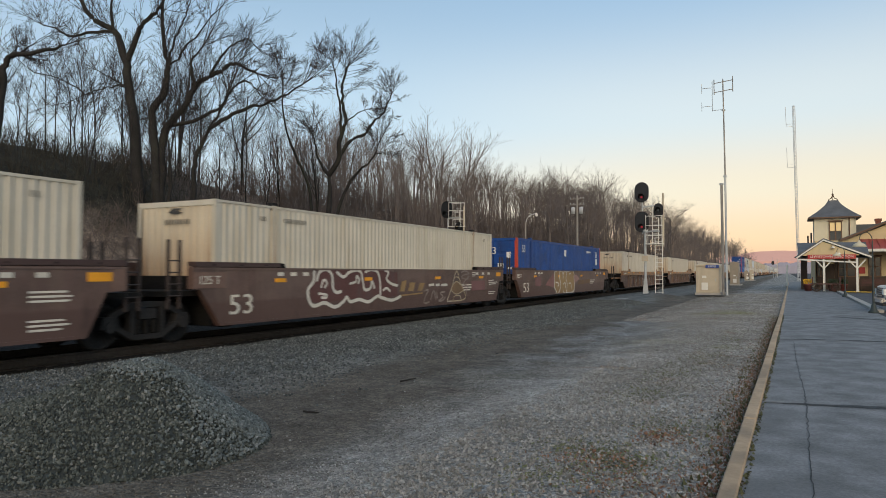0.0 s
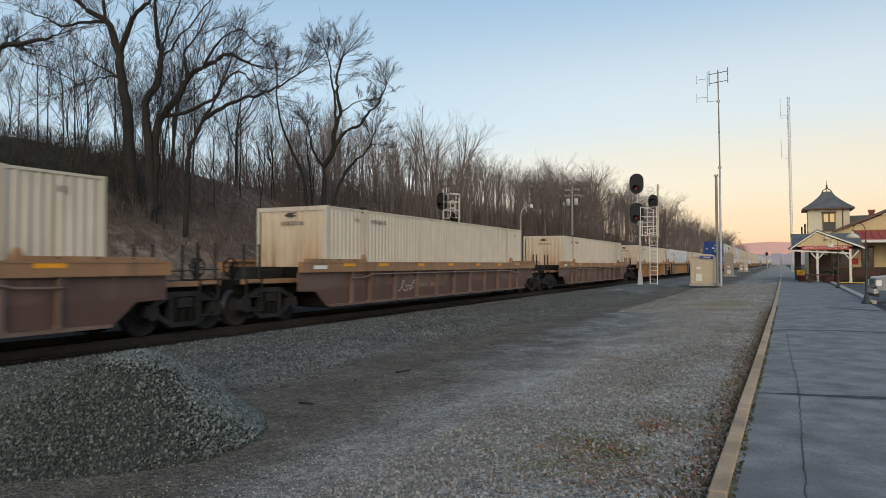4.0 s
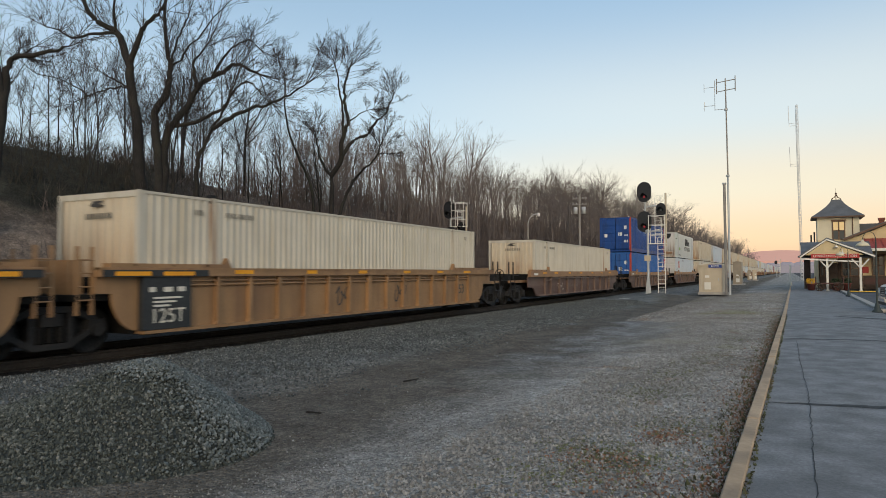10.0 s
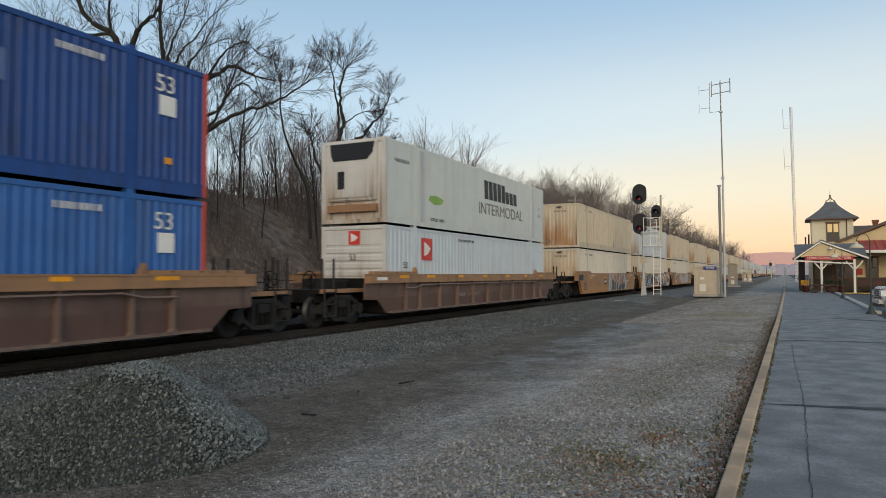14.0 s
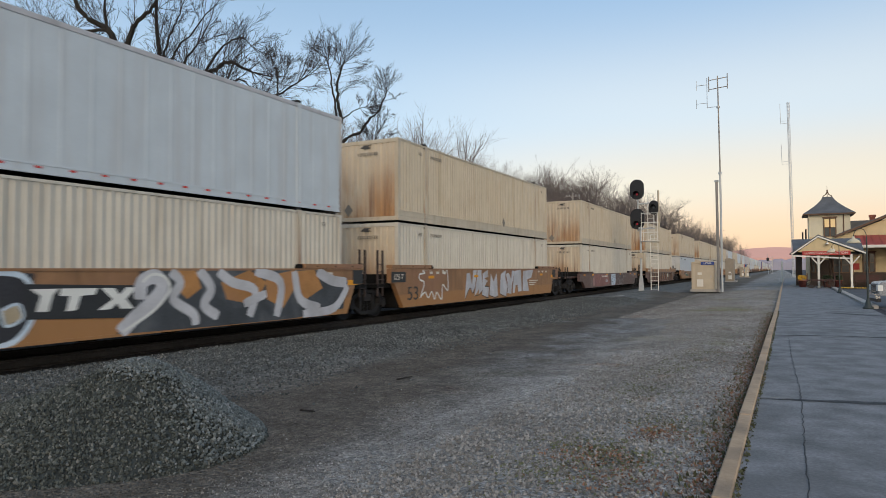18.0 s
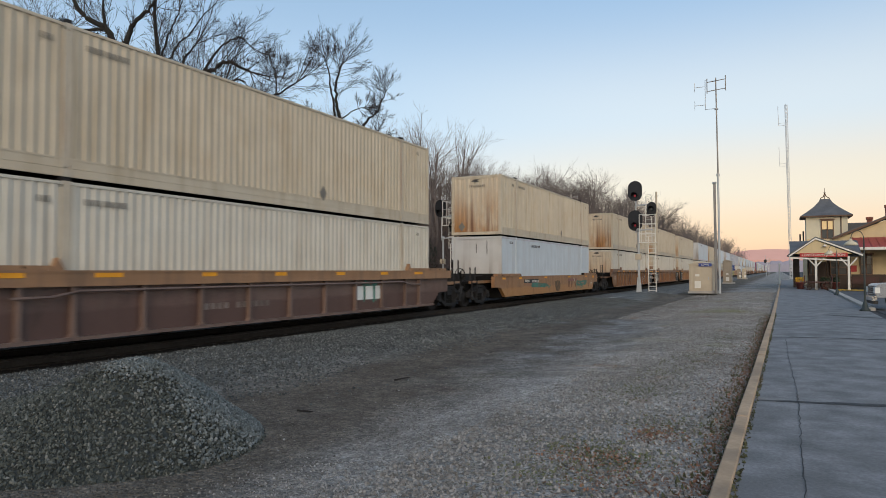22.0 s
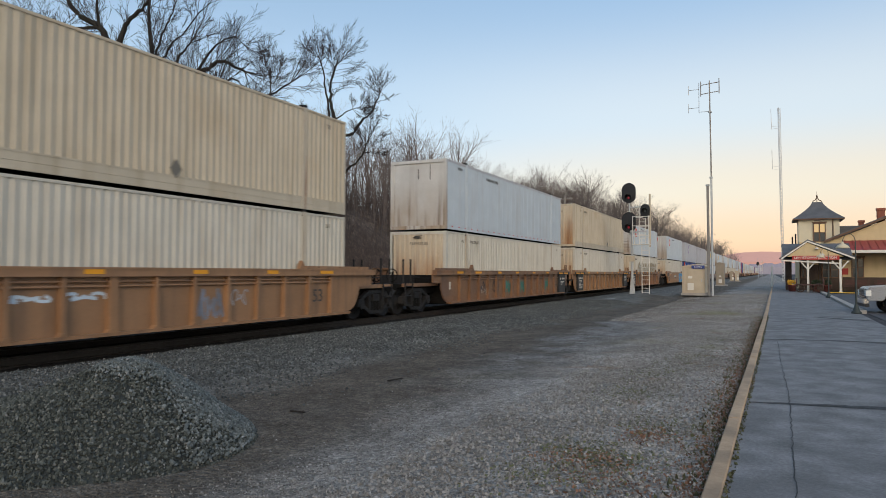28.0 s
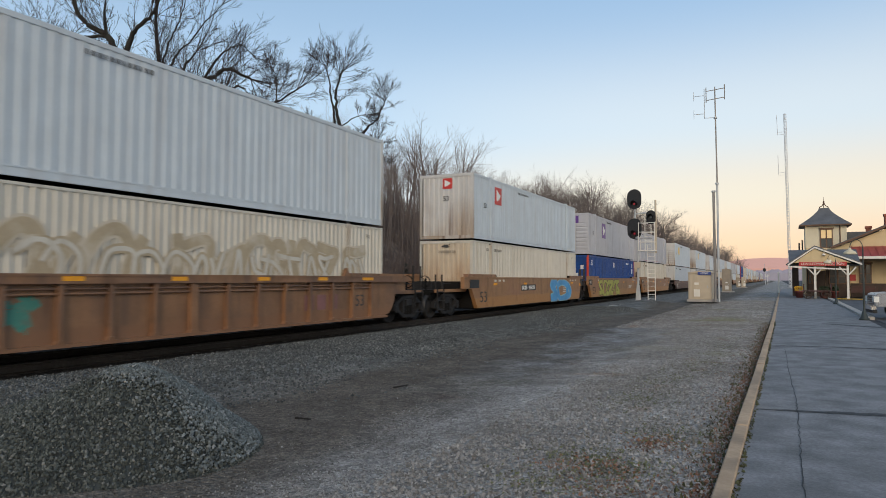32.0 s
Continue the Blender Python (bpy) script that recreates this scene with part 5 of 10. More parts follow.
                for y in (-3.05, -2.5):
                    rod(bm, (s * 1.15, mir(y), 0.3), (s * 1.15, mir(y), 1.15), 0.026)
                for z in (0.33, 0.68, 1.02):
                    rod(bm, (s * 1.15, mir(-3.05), z), (s * 1.15, mir(-2.5), z), 0.02)
                out.append(("step_ladder", finish("step_ladder", bm, M["frame_steel"]), ""))
            bm = bmesh.new()
            rod(bm, (0.55, mir(-2.9), 1.1), (0.55, mir(-2.9), 1.55), 0.04)
            lathe(bm, [(0.21, -0.015), (0.24, -0.015), (0.24, 0.015), (0.21, 0.015), (0.21, -0.015)], (0.55, mir(-2.98), 1.42), 'Y', 16, cap=False)
            for k in range(3):
                a = math.pi * k / 3
                rod(bm, (0.55 - 0.21 * math.cos(a), mir(-2.98), 1.42 - 0.21 * math.sin(a)), (0.55 + 0.21 * math.cos(a), mir(-2.98), 1.42 + 0.21 * math.sin(a)), 0.012)
            out.append(("brake_wheel", finish("brake_wheel", bm, M["black_iron"]), ""))
            bm = bmesh.new()
            a, b = sorted((mir(-1.7), mir(-0.6)))
            box(bm, -0.75, 0.2, a, b, 1.1, 1.42)
            out.append(("valve_box", finish("valve_box", bm, M["frame_steel"]), ""))
        else:
            bm = bmesh.new()
            a, b = sorted((mir(-1.62), mir(-0.9)))
            box(bm, -0.4, 0.4, a, b, 0.7, 1.05)
            rod(bm, (0, mir(-1.62), 0.7), (0, mir(-1.62), 1.12), 0.3, 12)
            out.append(("joint_casting", finish("joint_casting", bm, M["black_iron"]), ""))
            for s in (1, -1):
                bm = bmesh.new()
                for y in (-1.25, -0.95):
                    box(bm, s * 1.24, s * 1.3, *sorted((mir(y), mir(y - 0.05))), 0.72, 2.0 if style == "tall" else 2.2)
                for z in (1.0, 1.25, 1.5, 1.75):
                    rod(bm, (s * 1.3, mir(-1.28), z), (s * 1.3, mir(-0.95), z), 0.015)
                out.append(("end_ladder", finish("end_ladder", bm, M[paint if style == "tall" else "ladder_dark"]), ""))
            if style == "tall":
                bm = bmesh.new()
                box(bm, -0.9, 0.9, *sorted((mir(-1.2), mir(-0.9))), 1.1, 1.75)
                out.append(("end_stand", finish("end_stand", bm, M[paint]), ""))
    return out


def joined(rows):
    """Joins the pieces of one name into one mesh each, for cars that stay far off."""
    by = {}
    for row in rows:
        by.setdefault(row[0], []).append(row)
    out = []
    for name, group in by.items():
        bm = bmesh.new()
        for row in group:
            k = len(bm.verts)
            bm.from_mesh(row[1])
            if len(row) > 3:
                bm.verts.ensure_lookup_table()
                bmesh.ops.transform(bm, matrix=row[3], verts=bm.verts[k:])
        out.append((name, finish(name, bm, *group[0][1].materials), group[0][2]))
    return out


def well_car(style, paint, front, rear, y0, label, far=False, lift=0.0):
    key = (style, paint, front, rear)
    if (key, far) not in CARS:
        CARS[(key, far)] = joined(car_meshes(*key)) if far else car_meshes(*key)
    key = (key, far)
    ob = thing("well_car", label, "railway car", pose(TRACK_X, y0, RAIL_Z + lift), "well cars of the train")
    for name, me, lab in CARS[key]:
        part(name, me, None, ob, lab)
    truck(ob, -2.12 if front == 'end' else -1.62, far, lift)
    if rear == 'end':
        truck(ob, CL + 2.12, far, lift)
    X = 1.505
    side_top = smooth_top(front, rear)
    if style == "smooth":
        if y0 == 366.9:
            words("number", "53", 0.3, M["ink"], ob, pose(X + 0.004, 15.12, 0.65) @ SIDE)
            bm = bmesh.new()
            for z in (0.66, 0.76, 0.86):
                box(bm, X - 0.01, X + 0.004, 15.75, 16.05, z - 0.02, z + 0.02)
            part("stencil", bm, M["pale"], ob)
        elif y0 != 319.83:
            words("number", "53", 0.66, M["pale" if "brown" in paint else "ink"], ob, pose(X + 0.004, 0.64, 0.73) @ SIDE @ Matrix.Diagonal((1.3, 1, 1, 1)))
        if front == 'joint':
            words("number", "125 T", 0.27, M["pale"], ob, pose(X + 0.012, -0.35, 1.32) @ SIDE)
        for y, z, w, h, n in () if y0 in (319.83, 366.9) else ((1.9, side_top - 0.2, 0.5, 0.09, 3), (14.0, side_top - 0.2, 0.6, 0.09, 3)):
            bm = bmesh.new()
            for i in range(n):
                box(bm, X - 0.01, X + 0.004, y + i * w, y + i * w + 0.22, z, z + h)
            part("stencil", bm, M["pale"], ob)
        if y0 not in (319.83, 366.9):
            bm = bmesh.new()
            for k in range(3):
                box(bm, X - 0.01, X + 0.004, 12.6, 13.9 - 0.25 * k, 0.98 - 0.1 * k, 1.03 - 0.1 * k)
            part("stencil", bm, M["pale"], ob)
    elif style == "tall":
        for y in [-0.06] * (front == 'joint') + [CL - 1.14] * (rear == 'joint'):
            bm = bmesh.new()      # black band painted on the chord over the shared truck
            a = -0.95 if y < 1 else CL - 1.6
            box(bm, 1.5, 1.574, a, a + 2.55, 1.43, 1.565)
            part("painted_band", bm, M["panel_dark"], ob, "black band on the chord")
            for q in (0.25, 1.35):
                bm = bmesh.new()
                box(bm, 1.545, 1.58, a + q, a + q + 0.8, 1.45, 1.535)
                part("reflector", bm, M["yellow"], ob, "yellow reflector")
            bm = bmesh.new()
            box(bm, 1.39, 1.535, y, y + 1.2, 0.36, 1.425)
            part("dark_panel", bm, M["panel_dark"], ob, "dark grey data panel")
            bm = bmesh.new()
            for k, (a, b) in enumerate(((0.15, 0.3), (0.5, 0.72), (0.85, 1.05))):
                box(bm, 1.5, 1.54, y + a, y + b, 1.12, 1.22)
            for k in range(3):
                box(bm, 1.5, 1.54, y + 0.25, y + 0.95 - 0.15 * k, 0.98 - 0.08 * k, 1.02 - 0.08 * k)
            part("stencil", bm, M["pale"], ob)
        if front == 'joint':
            words("number", "125T", 0.42, M["pale"], ob, pose(1.545, 0.55, 0.62) @ SIDE)
        else:
            bm = bmesh.new()
            box(bm, 1.4, 1.412, 0.05, 0.2, 0.85, 1.15)
            part("stencil", bm, M["pale"], ob)
        words("number", "53", 0.5, M["ink"], ob, pose(1.405, CL - 1.47, 0.85) @ SIDE)
    else:
        bm = bmesh.new()
        for k, w in enumerate((0.14, 0.14, 0.14, 0.14, 0.0, 0.14, 0.14, 0.14, 0.14, 0.14, 0.14)):
            if w:
                box(bm, 1.395, 1.408, 5.2 + k * 0.2, 5.2 + k * 0.2 + w, 0.68, 0.82)
        part("stencil", bm, M["dim_stencil"], ob, "stencilled car number as bars")
        bm = bmesh.new()
        box(bm, 1.52, 1.562, -0.9, -0.3, 1.36, 1.46)
        part("stencil", bm, M["label_white"], ob)
    MOVING.append((ob, y0, RAIL_Z + lift))
    return ob


MOVING = []
M["tan_faded"] = mat("faded_tan_spray", (0.42, 0.34, 0.225), 0.65, var=0.15, patch=(0.55, 0.49, 0.39), patch_amt=0.8, patch_scale=1.6, bump=0.0)
M["pale_tag"] = mat("pale_tan_spray", (0.56, 0.49, 0.38), 0.6, var=0.12, bump=0.0)
M["grf_haze"] = mat("thin_grey_spray", (0.18, 0.15, 0.145), 0.65, var=0.3, patch=(0.11, 0.075, 0.065), patch_amt=0.8, patch_scale=3.0, bump=0.0)
M["pale_spray"] = mat("worn_white_spray_line", (0.34, 0.31, 0.3), 0.65, var=0.25, patch=(0.17, 0.13, 0.12), patch_amt=0.7, patch_scale=4.0, bump=0.0)
M["grf_dull_blue"] = mat("thin_blue_grey_spray", (0.24, 0.25, 0.29), 0.65, var=0.3, patch=(0.2, 0.13, 0.09), patch_amt=0.7, patch_scale=4.0, bump=0.0)
M["tower_steel"] = mat("pale_weathered_lattice", (0.62, 0.61, 0.59), 0.7, var=0.1, bump=0.03)
M["mark_plum"] = mat("dull_plum_mark", (0.11, 0.045, 0.03), 0.65, var=0.3, patch=(0.2, 0.11, 0.06), patch_amt=0.6, patch_scale=4.0, bump=0.0)
M["grf_smudge"] = mat("thin_dark_spray", (0.15, 0.095, 0.05), 0.65, var=0.3, patch=(0.27, 0.15, 0.06), patch_amt=0.8, patch_scale=3.0, bump=0.0)
M["old_pink"] = mat("faded_pink_patch", (0.21, 0.10, 0.095), 0.65, var=0.15, bump=0.0)
M["patch_blue"] = mat("pale_blue_patch", (0.11, 0.165, 0.34), 0.5, var=0.1, streak=(0.08, 0.1, 0.2), bump=0.04)
CREAM = "cream corrugated steel container with rust streaks in a well car"
CREAM_UP = "cream corrugated steel container with rusty end, stacked on another"
LABELS = {"tan": "faded tan ribbed well car with dark data panels", "brown": "brown smooth-sided well car with sprayed graffiti", "faded_brown": "low faded brown well car with salmon and ice-blue graffiti",
          "ochre": "ochre ribbed well car with dark data panels", "orange": "orange-brown well car with sprayed graffiti",
          "rusty_orange": "rusty orange ribbed well car", "rib": "dark brown ribbed well car with a tan top chord"}
# front of the lower container along the track at the start, style, paint, ends, lower load, upper load
T = [
    (-8.19, "smooth", "brown", "ej", "cream", None), (11.23, "smooth", "brown", "jj", "cream", None), (30.56, "smooth", "brown", "je", "blue", None),
    (54.27, "rib", "brown", "ee", "cream", None), (77.45, "rib", "brown", "ee", "cream", None), (101.09, "rib", "brown", "ee", "cream", None),
    (124.62, "tall", "ochre", "ej", "cream", None), (144.18, "tall", "ochre", "jj", "reefer_logo", None), (163.36, "tall", "ochre", "je", "cream", None),
    (186.98, "rib", "brown", "ee", "cream", None), (210.47, "rib", "brown", "ee", "blue_old", "blue_patched"), (234.26, "rib", "brown", "ee", "ribend_logo", "reefer"),
    (257.5, "smooth", "orange", "ej", "cream", "cream"), (276.93, "smooth", "orange", "jj", "cream", "plate"), (296.37, "smooth", "orange", "je", "cream", "cream"),
    (319.83, "smooth", "faded_brown", "ee", "cream", "cream"), (343.47, "rib", "brown", "ee", "cream", "cream"), (366.9, "smooth", "orange", "ee", "plate", "cream"),
    (390.5, "tall", "rusty_orange", "ej", "cream", "cream"), (409.72, "tall", "rusty_orange", "jj", "cream", "cream"), (429.25, "tall", "tan", "je", "cream", "cream"),
    (452.47, "tall", "rusty_orange", "ej", "cream", "plate"), (471.91, "tall", "tan", "jj", "cream", "cream"), (491.29, "tall", "rusty_orange", "je", "cream_tagged", "ribend_logo"),
    (514.77, "smooth", "orange", "ej", "cream", "corr_logo"), (534.2, "smooth", "orange", "jj", "blue", "grey_purple"), (553.6, "smooth", "orange", "je", "cream", "grey_flat"),
    (577.0, "smooth", "brown", "ee", "plate", "ribend_yellow"), (600.6, "rib", "brown", "ee", "plate", "ribend_yellow"), (624.2, "rib", "brown", "ee", "cream", "ribend"),
]
FAR = [("cream", "plate"), ("cream", "ribend"), ("plate", "grey_flat"), ("cream", "corr_white"), ("blue", "blue_patched"), ("cream", "cream"), ("plate", "corr_white"), ("cream", "ribend"), ("plate", "plate"), ("cream", "grey")]
for i in range(20):
    T.append((647.8 + 23.55 * i, ("rib", "tall", "smooth")[i % 3], ("brown", "rusty_orange", "orange")[i % 3], "ee", *FAR[i % 10]))
LOAD = {
    "cream": ("cream", ()), "cream_tagged": ("cream", ("tagged",)), "blue": ("blue", ("single",)), "blue_old": ("blue_old", ()), "blue_patched": ("blue", ("patched",)),
    "plate": ("plate", ()), "reefer": ("reefer", ()), "reefer_logo": ("reefer_plain", ("small_red",)), "ribend": ("ribend", ()), "ribend_logo": ("ribend", ("red_logo",)),
    "corr_logo": ("corr_white", ("red_logo",)), "corr_white": ("corr_white", ()), "grey_purple": ("grey", ("purple",)), "grey": ("grey", ()), "grey_flat": ("grey_flat", ()),
    "ribend_yellow": ("ribend", ("yellow",)),
}
NAMES = {
    "blue": "blue corrugated steel container with orange-red corner posts", "blue_old": "faded blue container with orange-red corner posts", "plate": "white smooth-sided container with dark marks",
    "reefer": "cream refrigerated container with a dark intake grille", "ribend": "white corrugated container with a ribbed end", "corr_white": "white corrugated container with a rust-stained end",
    "grey": "grey corrugated container with a ribbed end", "grey_flat": "grey smooth-sided steel container on the train",
}
units = []
for k, (y0, style, paint, ends, low, up) in enumerate(T):
    rk = random.Random(100 + k)
    lift = 0.0 if up else 0.04           # a lighter load rides higher on its springs
    car = well_car(style, paint, 'end' if ends[0] == 'e' else 'joint', 'end' if ends[1] == 'e' else 'joint', y0, LABELS["rib" if style == "rib" else paint], k > 29, lift)
    units.append(car)
    for level, load in ((0, low), (1, up)):
        if load:
            kind, extra = LOAD[load]
            if kind == "reefer_plain":
                kind, extra = "reefer", (*extra, "plain")
            if kind == "cream" and level:
                extra = (*extra, "placard")
            lab = (CREAM_UP if level else CREAM) if kind == "cream" else NAMES[kind]
            if "red_logo" in extra or "small_red" in extra:
                lab = {"reefer": "white refrigerated container with a red square logo", "ribend": "white ribbed-end container with red square logos"}.get(kind, "white corrugated container with red square logos")
            if "tagged" in extra:
                lab = "cream corrugated container sprayed with faded tan graffiti"
            if kind == "cream" and up and k < 30:
                kind = "cream_tan" if level else "cream_pale"
            box_ob = container(kind, lab, y0, level, rk, extra, k > 29, lift)
            if load == "reefer":      # this one has pale green-white sides and a cream end
                for child in box_ob.children:
                    if child.data.materials[0] == M["white_gloss"]:
                        child.data = child.data.copy()
                        child.data.materials[0] = M["cream_pale" if child.name.startswith(("end", "cool", "fuel")) else "white_green"]

G = M
# rounded letters with a pale outline
for paint, shape in (
        ('grf_maroon', [(3.38, 1.49), (3.88, 1.58), (6.71, 1.58), (7.73, 1.5), (7.74, 0.74), (6.11, 0.66), (4.8, 0.72), (3.67, 0.65), (3.19, 0.73), (3.22, 1.08)]),
):
    sprayed(units[1], paint, shape)
for paint, width, line in (
        ('pale', 0.1, [(3.35, 1.55), (3.33, 1.26), (3.1, 1.03), (3.16, 0.73), (3.37, 0.59), (3.82, 0.66), (4.3, 0.52), (4.71, 0.66), (4.88, 0.78), (5.06, 0.64), (5.52, 0.69), (6.01, 0.6), (6.52, 0.76), (6.73, 0.71), (7.4, 0.6), (7.99, 0.73)]),
        ('pale', 0.09, [(3.47, 1.25), (3.57, 1.49), (3.88, 1.58), (4.15, 1.43), (4.21, 1.06), (4.37, 0.93), (4.62, 0.96)]),
        ('pale', 0.07, [(3.66, 1.07), (3.73, 1.25), (3.84, 1.29), (3.92, 1.19), (3.81, 1.07)]),
        ('pale', 0.07, [(3.54, 0.92), (3.89, 0.88), (3.89, 0.8), (3.66, 0.81)]),
        ('pale', 0.09, [(4.36, 1.52), (4.7, 1.37), (4.96, 1.49), (5.32, 1.57), (5.6, 1.5), (5.7, 1.22), (5.8, 0.98), (6.1, 1.01), (6.2, 1.22), (6.35, 1.0)]),
        ('pale', 0.07, [(5.0, 1.17), (5.33, 1.23), (5.36, 1.39), (5.51, 1.29), (5.44, 1.16)]),
):
    sprayed(units[1], paint, line, width)
# their last strokes
for paint, width, line in (
        ('pale', 0.09, [(5.8, 1.5), (6.09, 1.58), (6.5, 1.52), (6.66, 1.21), (6.68, 0.78)]),
        ('pale', 0.09, [(6.93, 1.57), (7.16, 1.5), (7.05, 1.28), (7.39, 1.12), (7.74, 1.07)]),
        ('pale', 0.08, [(6.83, 0.92), (7.05, 1.0), (7.28, 0.88)]),
):
    sprayed(units[1], paint, line, width)
# slanted gold bars and a line of old tags
for paint, shape in (
        ('grf_gold', [(7.87, 0.87), (8.0, 1.2), (8.32, 1.24), (8.17, 0.86)]),
        ('grf_gold', [(8.4, 0.87), (8.54, 1.16), (8.91, 1.15), (8.78, 0.85)]),
        ('grf_gold', [(9.06, 0.87), (9.25, 1.14), (9.6, 1.13), (9.37, 0.85)]),
        ('grf_gold', [(7.92, 0.76), (9.43, 0.8), (9.4, 0.75), (7.97, 0.71)]),
        ('grf_gold_dim', [(11.76, 1.0), (12.13, 1.15), (12.52, 1.01), (12.77, 0.8), (12.13, 0.67), (11.67, 0.84)]),
):
    sprayed(units[1], paint, shape)
for paint, width, line in (
        ('pale', 0.09, [(9.88, 1.04), (10.29, 1.06)]),
        ('pale', 0.09, [(10.42, 1.04), (10.72, 1.05)]),
        ('pale', 0.09, [(10.83, 1.03), (11.34, 1.04)]),
        ('pale_worn', 0.06, [(9.54, 0.85), (9.84, 0.87), (9.64, 0.66), (9.53, 0.42), (9.94, 0.45)]),
        ('pale_worn', 0.06, [(10.01, 0.5), (10.16, 0.77), (10.29, 0.82), (10.4, 0.51)]),
        ('pale_worn', 0.06, [(10.45, 0.81), (10.54, 0.52)]),
        ('pale_worn', 0.06, [(11.15, 0.78), (10.77, 0.74), (10.98, 0.59), (10.63, 0.45), (10.98, 0.47), (11.16, 0.58)]),
):
    sprayed(units[1], paint, line, width)
# a triangle with an eye, and a scrawl beside it
for paint, width, line in (
        ('tan_faded', 0.05, [(11.31, 0.41), (11.73, 0.94), (12.12, 1.56), (12.46, 1.11), (12.92, 0.47), (11.31, 0.41)]),
        ('tan_faded', 0.04, [(11.88, 1.25), (12.12, 1.33), (12.43, 1.24)]),
        ('tan_faded', 0.04, [(11.65, 0.82), (12.14, 0.66), (12.79, 0.8)]),
        ('tan_faded', 0.04, [(11.76, 1.0), (12.13, 1.15), (12.52, 1.01)]),
        ('tan_faded', 0.04, [(11.81, 0.44), (11.92, 0.58), (12.39, 0.6), (12.53, 0.46)]),
        ('pale_worn', 0.045, [(12.54, 1.5), (12.9, 1.56), (13.27, 1.46), (12.81, 1.4), (12.55, 1.3), (13.09, 1.23), (13.27, 1.36), (12.9, 1.17), (12.73, 1.04), (13.18, 0.96), (13.0, 0.77), (13.1, 0.56)]),
):
    sprayed(units[1], paint, line, width)
# pink patch and lines of small writing
for paint, shape in (
        ('old_pink', [(13.5, 1.16), (14.86, 1.16), (14.86, 0.77), (13.51, 0.76)]),
):
    sprayed(units[1], paint, shape)
for paint, width, line in (
        ('pale', 0.035, [(13.56, 1.49), (13.89, 1.5)]),
        ('pale', 0.035, [(13.56, 1.42), (13.94, 1.43)]),
        ('pale', 0.035, [(13.56, 1.35), (13.86, 1.36)]),
        ('pale', 0.035, [(15.27, 1.14), (15.87, 1.17)]),
        ('pale', 0.035, [(15.27, 1.07), (16.25, 1.08)]),
        ('pale', 0.035, [(15.27, 0.99), (16.07, 1.01)]),
        ('pale', 0.035, [(15.21, 0.67), (16.0, 0.67)]),
        ('pale', 0.035, [(15.21, 0.59), (15.88, 0.6)]),
):
    sprayed(units[1], paint, line, width)
# fat gold letters on a pink splash
for paint, shape in (
        ('grf_pink', [(3.57, 0.82), (4.01, 1.04), (4.37, 1.23), (4.88, 1.39), (5.35, 1.41), (5.36, 0.71), (4.76, 0.69), (4.26, 0.77)]),
        ('grf_gold', [(5.12, 1.18), (5.21, 1.55), (5.56, 1.58), (8.87, 1.58), (8.98, 1.1), (9.03, 0.53), (8.68, 0.38), (7.89, 0.32), (6.82, 0.31), (5.51, 0.33), (5.36, 0.5), (5.09, 0.67)]),
        ('grf_pale_pink', [(8.87, 1.32), (9.53, 1.36), (10.11, 1.11), (9.53, 0.95), (8.98, 0.85)]),
        ('grf_gold_dim', [(10.04, 1.01), (12.67, 1.08), (12.67, 0.83), (9.76, 0.76)]),
):
    sprayed(units[2], paint, shape)
for paint, width, line in (
        ('pale', 0.08, [(5.36, 0.5), (5.13, 0.72), (5.15, 1.18), (5.21, 1.52), (5.49, 1.58), (6.0, 1.57), (6.09, 1.16), (6.24, 0.91), (6.14, 0.55), (5.72, 0.31), (5.44, 0.36), (5.55, 0.51)]),
        ('pale', 0.08, [(6.08, 1.53), (6.47, 1.58), (6.72, 1.4), (6.72, 1.15)]),
        ('pale', 0.08, [(5.36, 0.94), (5.72, 0.93), (5.94, 0.8), (5.72, 0.72)]),
):
    sprayed(units[2], paint, line, width)
# the rest of the letters, a pink patch and small writing
for paint, shape in (
        ('old_pink', [(1.97, 1.27), (2.86, 1.25), (2.87, 0.79), (1.97, 0.81)]),
):
    sprayed(units[2], paint, shape)
for paint, width, line in (
        ('pale', 0.08, [(6.72, 1.4), (7.06, 1.58), (7.36, 1.46), (7.29, 1.14), (7.51, 0.8), (7.34, 0.35), (6.99, 0.31), (6.73, 0.45)]),
        ('pale', 0.07, [(6.78, 0.83), (7.07, 0.91), (7.24, 0.75), (7.07, 0.63)]),
        ('pale', 0.08, [(7.36, 1.53), (7.87, 1.58), (8.81, 1.58), (8.92, 1.1), (9.03, 0.6), (8.78, 0.37), (8.08, 0.31), (7.34, 0.33)]),
        ('pale', 0.06, [(7.87, 1.4), (8.26, 1.45)]),
        ('pale', 0.06, [(7.88, 0.86), (8.31, 0.84), (8.31, 0.5)]),
        ('pale', 0.03, [(2.43, 1.5), (2.75, 1.51)]),
        ('pale', 0.03, [(2.43, 1.43), (2.79, 1.44)]),
        ('pale', 0.03, [(2.43, 1.36), (2.73, 1.37)]),
):
    sprayed(units[2], paint, line, width)
